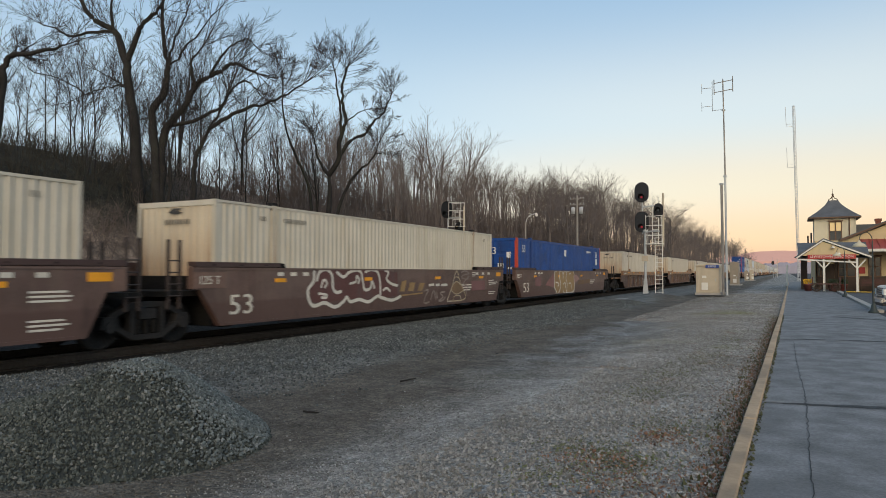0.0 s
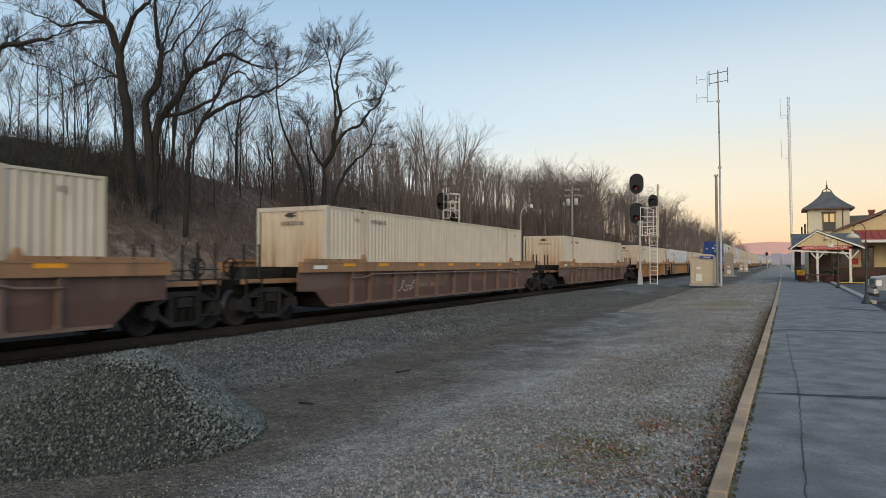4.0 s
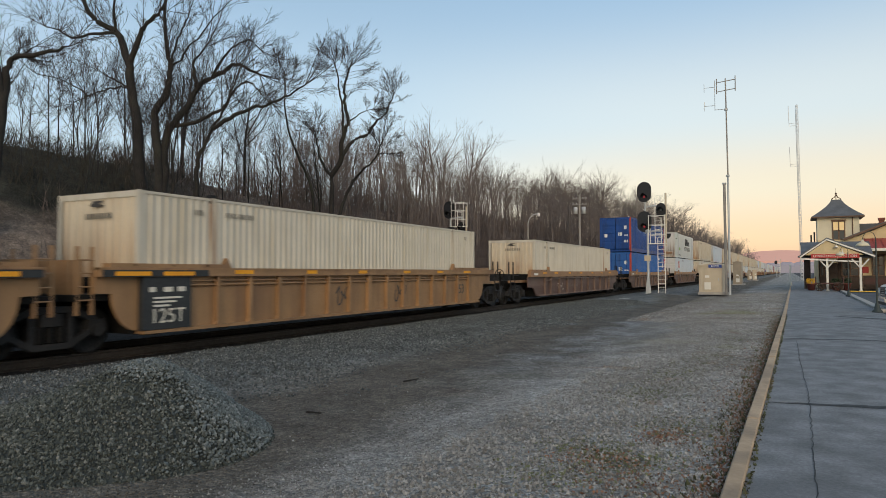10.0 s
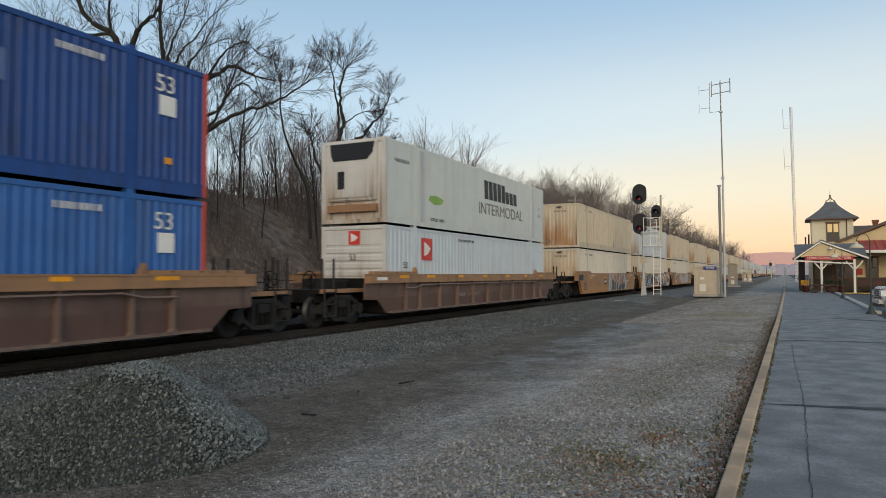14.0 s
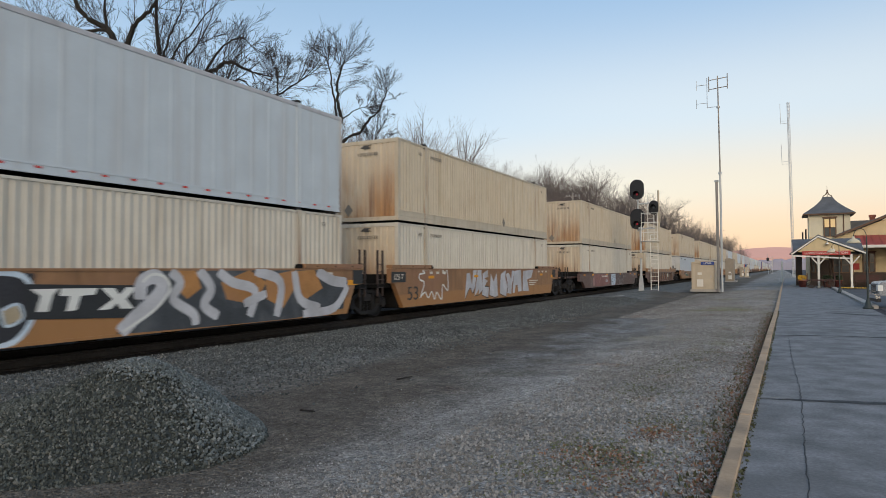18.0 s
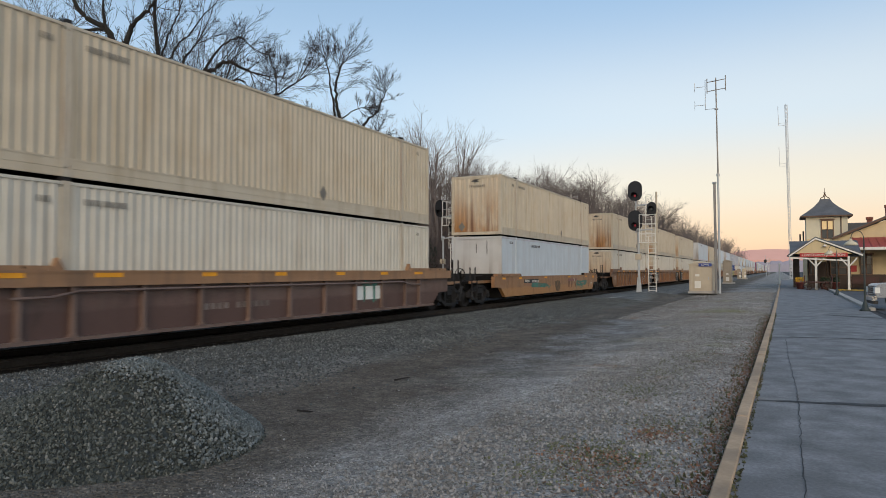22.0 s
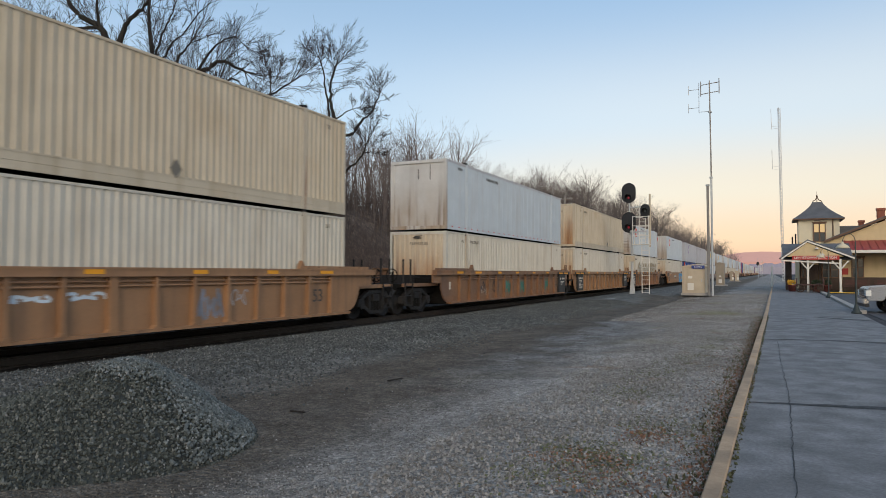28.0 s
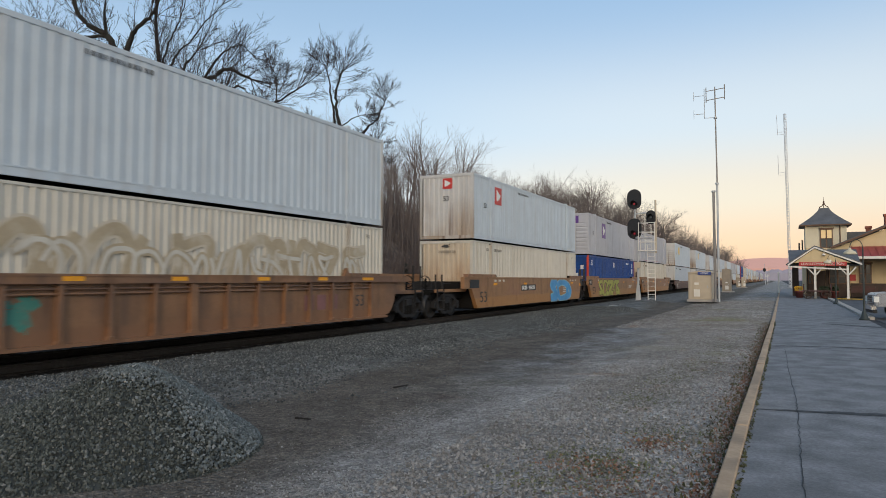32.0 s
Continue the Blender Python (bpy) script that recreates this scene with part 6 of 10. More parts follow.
# pale and sky-blue letters over a slate cloud
for paint, shape in (
        ('grf_slate', [(7.79, 0.9), (8.34, 1.15), (9.74, 0.86), (11.24, 0.73), (12.83, 0.86), (12.98, 0.31), (7.92, 0.31)]),
        ('grf_sky', [(6.91, 0.37), (7.12, 0.88), (7.04, 0.99), (7.27, 1.39), (7.38, 1.58), (7.78, 1.58), (7.55, 1.17), (7.28, 0.92), (7.62, 0.62), (7.6, 0.33)]),
        ('grf_sky', [(8.14, 1.58), (8.86, 1.58), (8.59, 1.4), (8.23, 1.42)]),
        ('grf_sky', [(11.23, 1.58), (11.7, 1.58), (11.6, 1.36), (11.32, 1.36)]),
        ('grf_sky', [(12.09, 1.58), (12.61, 1.58), (12.83, 1.01), (13.16, 0.31), (12.72, 0.31)]),
        ('tan_faded', [(8.28, 0.93), (8.43, 0.31), (8.24, 0.33)]),
        ('pale_tag', [(10.62, 1.08), (10.79, 0.71), (10.54, 0.6)]),
):
    sprayed(units[12], paint, shape)
# their strokes
for paint, width, line in (
        ('pale_rose', 0.22, [(7.78, 1.58), (7.59, 1.22), (7.85, 1.11), (7.95, 0.84), (7.79, 0.72), (7.74, 0.32)]),
        ('pale_rose', 0.12, [(7.28, 1.08), (7.56, 0.91), (7.39, 0.66)]),
        ('pale_rose', 0.14, [(8.14, 1.58), (8.27, 1.24), (8.53, 1.37), (9.0, 1.58)]),
        ('pale_rose', 0.14, [(8.6, 1.2), (8.94, 1.01), (9.01, 0.66), (8.99, 0.32)]),
        ('pale_rose', 0.14, [(9.43, 1.58), (9.66, 1.29), (9.81, 0.98)]),
        ('pale_rose', 0.12, [(9.29, 1.0), (9.51, 0.75), (9.41, 0.52), (9.62, 0.33)]),
        ('pale_rose', 0.2, [(10.79, 1.58), (10.5, 1.14), (10.24, 0.78), (10.13, 0.35)]),
        ('pale_rose', 0.1, [(10.96, 1.33), (11.06, 0.8), (11.2, 0.33)]),
):
    sprayed(units[12], paint, line, width)
# more strokes and a dark name panel with bars
for paint, shape in (
        ('panel_dark', [(5.63, 1.2), (6.32, 1.15), (6.3, 0.83), (5.64, 0.82)]),
):
    sprayed(units[12], paint, shape)
for paint, width, line in (
        ('pale_rose', 0.14, [(11.14, 1.58), (11.42, 0.92)]),
        ('pale_rose', 0.14, [(11.6, 1.58), (12.1, 0.92)]),
        ('pale_rose', 0.1, [(11.7, 1.04), (11.8, 0.7), (11.61, 0.31)]),
        ('pale_rose', 0.16, [(11.99, 1.58), (12.72, 1.15), (12.61, 0.73), (12.3, 0.35)]),
        ('ink', 0.05, [(8.23, 1.45), (8.66, 1.48)]),
        ('ink', 0.05, [(7.28, 0.64), (7.56, 0.64)]),
        ('ink', 0.05, [(11.32, 1.35), (11.64, 1.37)]),
        ('label_white', 0.2, [(5.72, 0.97), (5.85, 1.08)]),
        ('label_white', 0.2, [(5.97, 0.96), (6.15, 1.06)]),
):
    sprayed(units[12], paint, line, width)
# black letters with an icy outline
for paint, shape in (
        ('grf_dark', [(2.08, 0.34), (2.16, 0.91), (2.24, 1.56), (5.14, 1.58), (5.89, 1.56), (6.9, 1.52), (6.84, 0.56), (6.29, 0.31), (5.03, 0.31), (3.29, 0.32)]),
        ('tan_faded', [(2.17, 0.32), (2.49, 0.45), (2.9, 0.4), (3.23, 0.31)]),
        ('tan_faded', [(4.18, 0.31), (4.56, 0.49), (5.03, 0.32)]),
        ('tan_faded', [(6.34, 0.94), (6.62, 1.0), (6.7, 0.77), (6.45, 0.66)]),
):
    sprayed(units[13], paint, shape)
for paint, width, line in (
        ('grf_ice', 0.09, [(2.03, 0.31), (2.13, 0.85), (2.34, 0.93), (2.33, 1.56)]),
        ('grf_ice', 0.09, [(2.61, 1.3), (2.67, 0.76), (2.99, 0.61), (3.23, 0.31), (2.62, 0.42), (2.08, 0.31)]),
        ('grf_ice', 0.09, [(3.38, 1.56), (3.44, 0.86), (3.69, 0.85)]),
        ('grf_ice', 0.08, [(3.49, 0.37), (3.59, 0.72), (4.11, 0.76), (4.01, 0.34)]),
        ('grf_ice', 0.07, [(3.79, 1.28), (4.07, 0.98), (3.79, 0.96)]),
        ('grf_ice', 0.09, [(4.56, 1.56), (4.56, 0.82), (4.79, 0.59), (5.39, 0.4), (5.64, 0.5)]),
):
    sprayed(units[13], paint, line, width)
# more outline and a scrawl over the end
for paint, width, line in (
        ('grf_ice', 0.08, [(5.14, 1.58), (5.21, 1.25)]),
        ('grf_ice', 0.1, [(5.64, 1.4), (5.89, 1.52), (6.7, 1.47), (6.9, 0.89), (6.56, 0.38), (5.9, 0.37), (5.71, 0.77)]),
        ('grf_ice', 0.05, [(6.34, 0.91), (6.62, 1.01), (6.7, 0.77), (6.43, 0.65), (6.34, 0.91)]),
        ('label_white', 0.04, [(-0.72, 1.48), (-0.32, 1.35), (-0.13, 1.39), (0.04, 1.27), (0.28, 1.3), (0.42, 1.2), (0.71, 1.29), (1.17, 1.23)]),
        ('yellow', 0.2, [(-0.25, 0.83), (0.19, 0.81)]),
        ('label_white', 0.04, [(-0.13, 1.58), (0.11, 1.58), (0.21, 1.58), (0.42, 1.58), (0.71, 1.55)]),
):
    sprayed(units[13], paint, line, width)
# broad slanted bars on a dark band, and a slate cloud
for paint, shape in (
        ('panel_dark', [(6.75, 1.34), (9.02, 1.27), (8.87, 0.64), (6.76, 0.74)]),
        ('label_white', [(6.82, 1.25), (7.32, 1.25), (7.22, 1.14), (7.14, 0.85), (6.92, 0.86), (7.0, 1.13)]),
        ('label_white', [(7.36, 1.25), (8.08, 1.24), (8.02, 1.12), (7.75, 1.11), (7.66, 0.85), (7.46, 0.84), (7.53, 1.11), (7.34, 1.12)]),
        ('label_white', [(8.15, 1.24), (8.44, 1.23), (8.54, 1.1), (8.69, 1.24), (8.92, 1.23), (8.69, 1.01), (8.87, 0.82), (8.57, 0.83), (8.49, 0.94), (8.35, 0.83), (8.09, 0.83), (8.39, 1.02)]),
        ('grf_slate', [(8.49, 0.34), (8.92, 0.83), (8.99, 1.56), (9.31, 1.58), (11.24, 1.58), (13.29, 1.57), (14.69, 1.57), (16.17, 1.24), (15.91, 0.45), (13.74, 0.31), (11.08, 0.31)]),
):
    sprayed(units[13], paint, shape)
# silver sweeps with orange between them
for paint, shape in (
        ('grf_orange', [(9.91, 1.58), (10.42, 1.58), (10.58, 1.18), (10.19, 0.95), (9.92, 1.17)]),
        ('grf_orange', [(11.16, 1.29), (12.07, 1.57), (12.66, 1.27), (12.26, 0.72), (11.34, 0.9)]),
        ('grf_orange', [(12.62, 1.41), (13.73, 1.57), (13.74, 1.1), (13.29, 0.6), (12.7, 0.84)]),
        ('grf_orange', [(13.78, 1.54), (14.57, 1.57), (14.95, 1.07), (14.2, 0.78), (13.83, 0.95)]),
):
    sprayed(units[13], paint, shape)
for paint, width, line in (
        ('grf_silver', 0.3, [(8.55, 0.36), (8.92, 0.66), (9.21, 0.87), (9.53, 1.2), (9.38, 1.44), (9.05, 1.33), (9.0, 0.99)]),
        ('grf_silver', 0.22, [(9.74, 1.55), (10.0, 1.31), (9.82, 0.96), (10.35, 0.63), (10.43, 0.38)]),
        ('grf_silver', 0.24, [(10.5, 1.58), (10.86, 1.17), (10.66, 0.8), (11.08, 0.53)]),
        ('grf_silver', 0.24, [(11.07, 1.55), (11.51, 1.29), (12.26, 1.07), (12.07, 0.46)]),
        ('grf_silver', 0.26, [(12.26, 1.55), (13.18, 1.26), (13.04, 0.4)]),
        ('grf_silver', 0.26, [(13.73, 1.54), (13.97, 0.79), (14.82, 0.52)]),
):
    sprayed(units[13], paint, line, width)
# the last sweeps
for paint, width, line in (
        ('grf_silver', 0.3, [(14.69, 1.54), (15.34, 1.28), (16.08, 1.2)]),
        ('grf_silver', 0.22, [(11.88, 0.77), (12.66, 0.99)]),
        ('grf_silver', 0.24, [(14.09, 0.4), (15.47, 0.49), (16.14, 1.1)]),
        ('label_white', 0.06, [(9.05, 1.33), (9.29, 1.49), (9.62, 1.41), (9.71, 1.14), (9.32, 0.75), (8.61, 0.38)]),
):
    sprayed(units[13], paint, line, width)
# silver block letters and an outline star
for paint, shape in (
        ('grf_silver', [(4.89, 0.39), (5.09, 1.41), (5.38, 1.43), (5.61, 0.95), (5.72, 1.54), (6.09, 1.54), (5.91, 0.88), (5.65, 0.6), (5.38, 0.83)]),
        ('grf_silver', [(5.86, 0.48), (6.18, 1.54), (6.56, 1.56), (6.67, 0.71), (6.3, 0.52), (6.28, 0.77), (6.1, 0.6)]),
        ('grf_silver', [(6.61, 0.5), (6.72, 1.4), (7.27, 1.56), (7.26, 1.25), (6.86, 1.19), (7.26, 1.08), (6.89, 0.86), (7.39, 0.79), (7.28, 0.37)]),
        ('grf_silver', [(7.43, 0.46), (7.6, 1.39), (7.93, 1.02), (8.27, 1.46), (8.4, 0.4), (8.05, 0.35)]),
):
    sprayed(units[14], paint, shape)
for paint, width, line in (
        ('label_white', 0.06, [(1.15, 0.58), (1.5, 0.76), (1.76, 0.56), (2.03, 0.77), (2.25, 0.48), (2.42, 0.73), (2.82, 0.46), (2.9, 1.0), (3.35, 0.79), (3.28, 1.54), (3.08, 1.41), (2.89, 1.58), (2.59, 1.57)]),
):
    sprayed(units[14], paint, line, width)
# more letters and their dark lower edges
for paint, shape in (
        ('grf_silver', [(8.64, 0.49), (8.75, 1.35), (9.39, 1.53), (9.31, 1.21), (9.57, 0.76), (9.39, 0.34)]),
        ('grf_silver', [(9.52, 0.49), (9.6, 0.97), (9.39, 1.37), (9.78, 1.4), (10.06, 1.12), (10.2, 1.53), (10.51, 1.49), (10.17, 0.87), (10.06, 0.42)]),
        ('grf_silver', [(10.23, 0.46), (10.45, 1.49), (11.38, 1.56), (11.48, 0.51), (10.99, 0.5), (10.93, 0.84), (10.63, 0.82), (10.52, 0.44)]),
        ('grf_silver', [(11.61, 0.51), (11.7, 1.49), (13.24, 1.56), (12.88, 1.15), (12.26, 1.07), (12.53, 0.5)]),
):
    sprayed(units[14], paint, shape)
for paint, width, line in (
        ('ink', 0.03, [(4.89, 0.38), (5.37, 0.81), (5.65, 0.59), (5.91, 0.86)]),
        ('ink', 0.03, [(5.86, 0.47), (6.3, 0.51), (6.69, 0.69)]),
        ('ink', 0.03, [(6.61, 0.49), (7.28, 0.35), (7.41, 0.77), (6.89, 0.85)]),
        ('ink', 0.03, [(7.43, 0.44), (8.05, 0.33), (8.42, 0.38)]),
        ('ink', 0.03, [(8.64, 0.48), (9.39, 0.33), (9.6, 0.74)]),
        ('label_white', 0.06, [(1.15, 0.58), (1.44, 1.1), (1.14, 1.21), (1.09, 1.4), (1.49, 1.45), (1.33, 1.55), (1.53, 1.58), (2.01, 1.58)]),
):
    sprayed(units[14], paint, line, width)
# salmon shapes and small tags on the low brown car
for paint, shape in (
        ('grf_pink', [(2.34, 1.21), (3.3, 1.25), (6.4, 1.23), (6.97, 0.55), (5.86, 0.44), (3.94, 0.36), (2.53, 0.36), (2.43, 0.76)]),
        ('grf_pale_pink', [(1.89, 0.91), (2.34, 1.12), (2.49, 0.49), (2.07, 0.41)]),
):
    sprayed(units[15], paint, shape)
for paint, width, line in (
        ('grf_pale_pink', 0.1, [(3.73, 0.63), (4.27, 1.09), (4.85, 1.15)]),
        ('grf_pale_pink', 0.1, [(5.91, 1.2), (6.54, 0.4)]),
        ('pale_worn', 0.045, [(1.27, 1.0), (1.72, 0.92), (1.39, 0.81), (1.89, 0.72), (1.31, 0.54), (1.9, 0.42)]),
        ('pale', 0.1, [(4.52, 1.05), (5.04, 1.07)]),
        ('pale', 0.1, [(5.17, 1.06), (6.18, 1.08)]),
        ('grf_ice', 0.06, [(5.55, 0.77), (5.8, 0.84), (5.65, 0.64), (6.12, 0.78), (6.02, 0.59)]),
):
    sprayed(units[15], paint, line, width)
# an ice-blue tag and thin white letters
for paint, shape in (
        ('grf_ice', [(7.3, 1.18), (8.77, 1.23), (8.88, 0.77), (8.65, 0.37), (7.44, 0.36)]),
        ('grf_haze', [(10.82, 1.21), (11.54, 1.22), (11.56, 0.86), (11.18, 0.72), (11.0, 0.46), (10.88, 0.73)]),
        ('grf_haze', [(9.52, 1.15), (9.9, 1.21), (10.06, 0.9), (9.71, 0.81), (9.57, 0.96)]),
        ('grf_haze', [(15.0, 1.18), (15.7, 1.22), (16.0, 1.1), (15.6, 0.96), (15.1, 1.0)]),
):
    sprayed(units[15], paint, shape)
for paint, width, line in (
        ('ink', 0.03, [(7.55, 1.09), (8.02, 0.95), (7.48, 0.75), (8.02, 0.57)]),
        ('ink', 0.03, [(8.19, 1.13), (8.39, 0.78), (8.15, 0.49)]),
        ('ink', 0.03, [(8.59, 1.17), (8.7, 0.62)]),
        ('pale_spray', 0.05, [(9.0, 0.62), (9.2, 0.8), (9.3, 0.6), (9.45, 0.75)]),
        ('pale_spray', 0.06, [(9.47, 0.93), (9.58, 0.79), (9.59, 0.57), (9.42, 0.5), (9.72, 0.38), (10.07, 0.39), (10.14, 0.58), (10.07, 0.72), (9.83, 0.76)]),
        ('pale_spray', 0.05, [(9.61, 1.15), (9.58, 0.96), (9.73, 0.78), (9.8, 0.51)]),
        ('pale_spray', 0.04, [(9.81, 1.21), (10.03, 0.92)]),
        ('pale_spray', 0.05, [(9.81, 0.82), (10.06, 0.93), (10.32, 1.0), (10.62, 0.93)]),
        ('pale_spray', 0.06, [(10.39, 0.97), (10.24, 0.82), (10.2, 0.6), (10.25, 0.46), (10.49, 0.43), (10.66, 0.47)]),
        ('pale_spray', 0.05, [(10.7, 0.37), (10.59, 0.65), (10.69, 0.76), (10.86, 0.74), (10.91, 0.54), (10.77, 0.45), (11.06, 0.48)]),
        ('pale_spray', 0.05, [(10.6, 0.71), (10.82, 0.8), (11.02, 0.8)]),
        ('pale_spray', 0.05, [(11.05, 1.2), (11.41, 1.21), (11.57, 1.0), (11.54, 0.85), (11.19, 0.74)]),
        ('pale_spray', 0.04, [(11.3, 0.82), (11.56, 0.88)]),
        ('pale_spray', 0.06, [(11.19, 0.76), (11.54, 0.61), (11.56, 0.52), (11.41, 0.39), (11.18, 0.37), (11.02, 0.51), (11.12, 0.72)]),
        ('pale_spray', 0.05, [(14.7, 1.04), (15.08, 1.19), (15.32, 0.99), (15.69, 1.22), (15.95, 0.97), (16.12, 1.14)]),
        ('pale_spray', 0.04, [(15.18, 1.13), (15.59, 1.01), (16.01, 1.2)]),
        ('pale_spray', 0.03, [(14.07, 1.16), (14.11, 0.98)]),
        ('pale_spray', 0.03, [(14.19, 1.16), (14.23, 0.97)]),
        ('pale_spray', 0.05, [(11.61, 0.98), (12.49, 1.02)]),
        ('pale_spray', 0.02, [(11.61, 1.06), (12.42, 1.09)]),
        ('pale_spray', 0.02, [(12.73, 1.19), (13.24, 1.22)]),
):
    sprayed(units[15], paint, line, width)
# a dark name panel with bars, teal spray and a pink patch on the low orange car
for paint, shape in (
        ('panel_dark', [(2.51, 1.12), (4.8, 1.13), (4.8, 0.89), (2.51, 0.94)]),
        ('grf_teal', [(3.63, 0.78), (3.75, 0.92), (4.87, 0.92), (6.11, 0.86), (6.62, 0.75), (6.19, 0.69), (5.02, 0.67), (3.69, 0.7)]),
        ('grf_smudge', [(7.66, 0.93), (7.84, 0.97), (8.12, 1.01), (8.52, 0.99), (8.75, 0.83), (8.68, 0.53), (8.53, 0.38), (8.04, 0.36), (7.71, 0.65)]),
        ('grf_pink', [(10.33, 1.08), (12.25, 1.08), (12.25, 0.93), (10.33, 0.92)]),
        ('mark_plum', [(10.41, 0.92), (10.65, 0.93), (10.58, 0.55), (10.41, 0.55)]),
        ('mark_plum', [(11.06, 0.92), (11.25, 0.93), (11.14, 0.55), (11.0, 0.54)]),
        ('mark_plum', [(11.73, 0.92), (11.88, 0.92), (12.07, 0.56), (11.93, 0.56)]),
        ('pale_tag', [(11.5, 1.12), (11.65, 1.12), (11.84, 0.89), (11.72, 0.89)]),
        ('grf_teal', [(12.12, 0.72), (12.2, 0.87), (12.45, 0.92), (13.42, 0.92), (14.01, 0.96), (14.65, 0.93), (14.62, 0.74), (14.2, 0.63), (13.81, 0.66), (13.42, 0.57), (12.9, 0.64), (12.5, 0.58)]),
):
    sprayed(units[17], paint, shape)
for paint, width, line in (
        ('pale', 0.13, [(2.64, 1.04), (2.76, 1.05)]),
        ('pale', 0.13, [(2.81, 1.04), (2.93, 1.04)]),
        ('pale', 0.13, [(2.99, 1.03), (3.11, 1.04)]),
        ('pale', 0.13, [(3.17, 1.03), (3.29, 1.03)]),
        ('pale', 0.13, [(3.78, 1.02), (3.92, 1.02)]),
        ('pale', 0.13, [(3.98, 1.01), (4.12, 1.02)]),
        ('pale', 0.13, [(4.19, 1.01), (4.33, 1.01)]),
        ('pale', 0.13, [(4.4, 1.0), (4.55, 1.01)]),
        ('pale', 0.13, [(4.62, 1.0), (4.77, 1.0)]),
        ('grf_dark', 0.03, [(7.75, 0.6), (7.82, 0.92), (8.1, 0.96), (8.2, 0.7), (7.95, 0.6), (8.0, 0.9)]),
        ('grf_dark', 0.03, [(8.25, 0.42), (8.32, 0.9), (8.5, 0.92), (8.42, 0.66), (8.62, 0.5), (8.66, 0.86)]),
        ('grf_teal', 0.07, [(12.2, 0.38), (12.14, 0.6), (12.22, 0.88), (12.6, 0.9), (12.62, 0.7), (12.4, 0.55)]),
        ('grf_teal', 0.05, [(12.75, 0.45), (12.95, 0.66), (13.2, 0.45), (13.5, 0.62), (13.7, 0.5)]),
        ('orange', 0.07, [(12.55, 0.8), (12.95, 0.74)]),
        ('orange', 0.05, [(13.2, 0.82), (13.75, 0.76), (13.95, 0.84)]),
        ('grf_teal', 0.06, [(5.02, 0.68), (5.47, 0.86), (5.7, 0.67), (6.11, 0.86), (6.45, 0.65), (6.8, 0.76)]),
):
    sprayed(units[17], paint, line, width)
# lines of small writing at the rear of the first car
for z, w in ((1.20, 0.7), (1.12, 0.8), (1.04, 0.75), (0.70, 0.65), (0.62, 0.75), (0.54, 0.6)):
    sprayed(units[0], "pale", [(CL - 1.08, z - 0.04), (CL - 1.08 + w, z - 0.04)], 0.04)
graffiti(units[0], 1.51, 3.5, 7.5, 0.4, 1.25, G["brown"], G["grf_gold"], 5, 4)
for k, s in ((3, 5), (4, 6), (9, 4), (21, 3)):
    scrawl(units[k], 1.405, 2.2 + 0.3 * s, 3.2 + 0.3 * s, 0.5, 0.95, G["pale"], s, 4, 0.022)
for y in (5.2, 7.0, 10.4):
    scrawl(units[3], 1.405, y, y + 0.9, 0.55, 1.0, G["pale"], int(y * 3), 5, 0.022)
graffiti(units[24], 1.51, 10.2, 14.2, 0.3, 1.46, G["grf_blue"], G["grf_sky"], 26, 3, 0.4)
graffiti(units[25], 1.51, 2.2, 8.8, 0.3, 1.46, G["grf_lime"], G["panel_dark"], 27, 6, 0.32)
# small tags inside the bays of the ribbed cars
for k, y0, y1, z0, z1, paint, loops, width in ((5, 2.26, 3.02, 0.53, 1.1, "pale_spray", 9, 0.035), (20, 6.1, 6.88, 0.99, 1.1, "grf_ice", 4, 0.06), (20, 7.1, 7.92, 0.98, 1.12, "grf_ice", 4, 0.06),
                                               (20, 10.3, 11.02, 0.42, 1.14, "grf_dull_blue", 6, 0.12), (20, 11.3, 11.85, 0.7, 1.12, "pale_spray", 4, 0.04)):
    scrawl(units[k], 1.405, y0, y1, z0, z1, G[paint], k + int(y0 * 9), loops, width)
for k, spots, paint in ((18, (5.4, 7.5, 9.6), "grf_haze"), (18, (11.7, 12.7), "label_white"), (19, (4.8, 7.9), "grf_dark"), (19, (9.9, 11.0), "label_white"), (21, (3.0, 4.6), "grf_dark"), (6, (10.6, 11.7), "old_pink"), (7, (5.2, 11.6), "pale"), (8, (6.4, 9.6), "ink")):
    for y in spots:
        scrawl(units[k], 1.407, y + 0.1, y + 0.75, 0.55, 1.15, G[paint], int(y * 7) + k, 4, 0.05)
for k, ys in ((21, (6.05, 8.2, 12.45)), (23, (3.7,)), (16, (11.5,))):
    for y in ys:
        scrawl(units[k], 1.405, y + 0.1, y + 0.85, 0.6, 1.2, G["grf_teal"], int(y * 5), 4, 0.22)
# the owner's mark as plain bars
for k, y, paint in ((7, 8.9, "logo_red"), (16, 11.2, "label_white"), (23, 12.0, "old_pink")):
    bm = bmesh.new()
    x = 1.512 if T[k][1] == "smooth" else 1.412
    for i in range(3):
        box(bm, x - 0.01, x + 0.004 + 0.002 * (k == 16), y + 0.55 * i, y + 0.55 * i + 0.4, 0.66, 1.08)
    part("stencil", bm, G[paint], units[k])
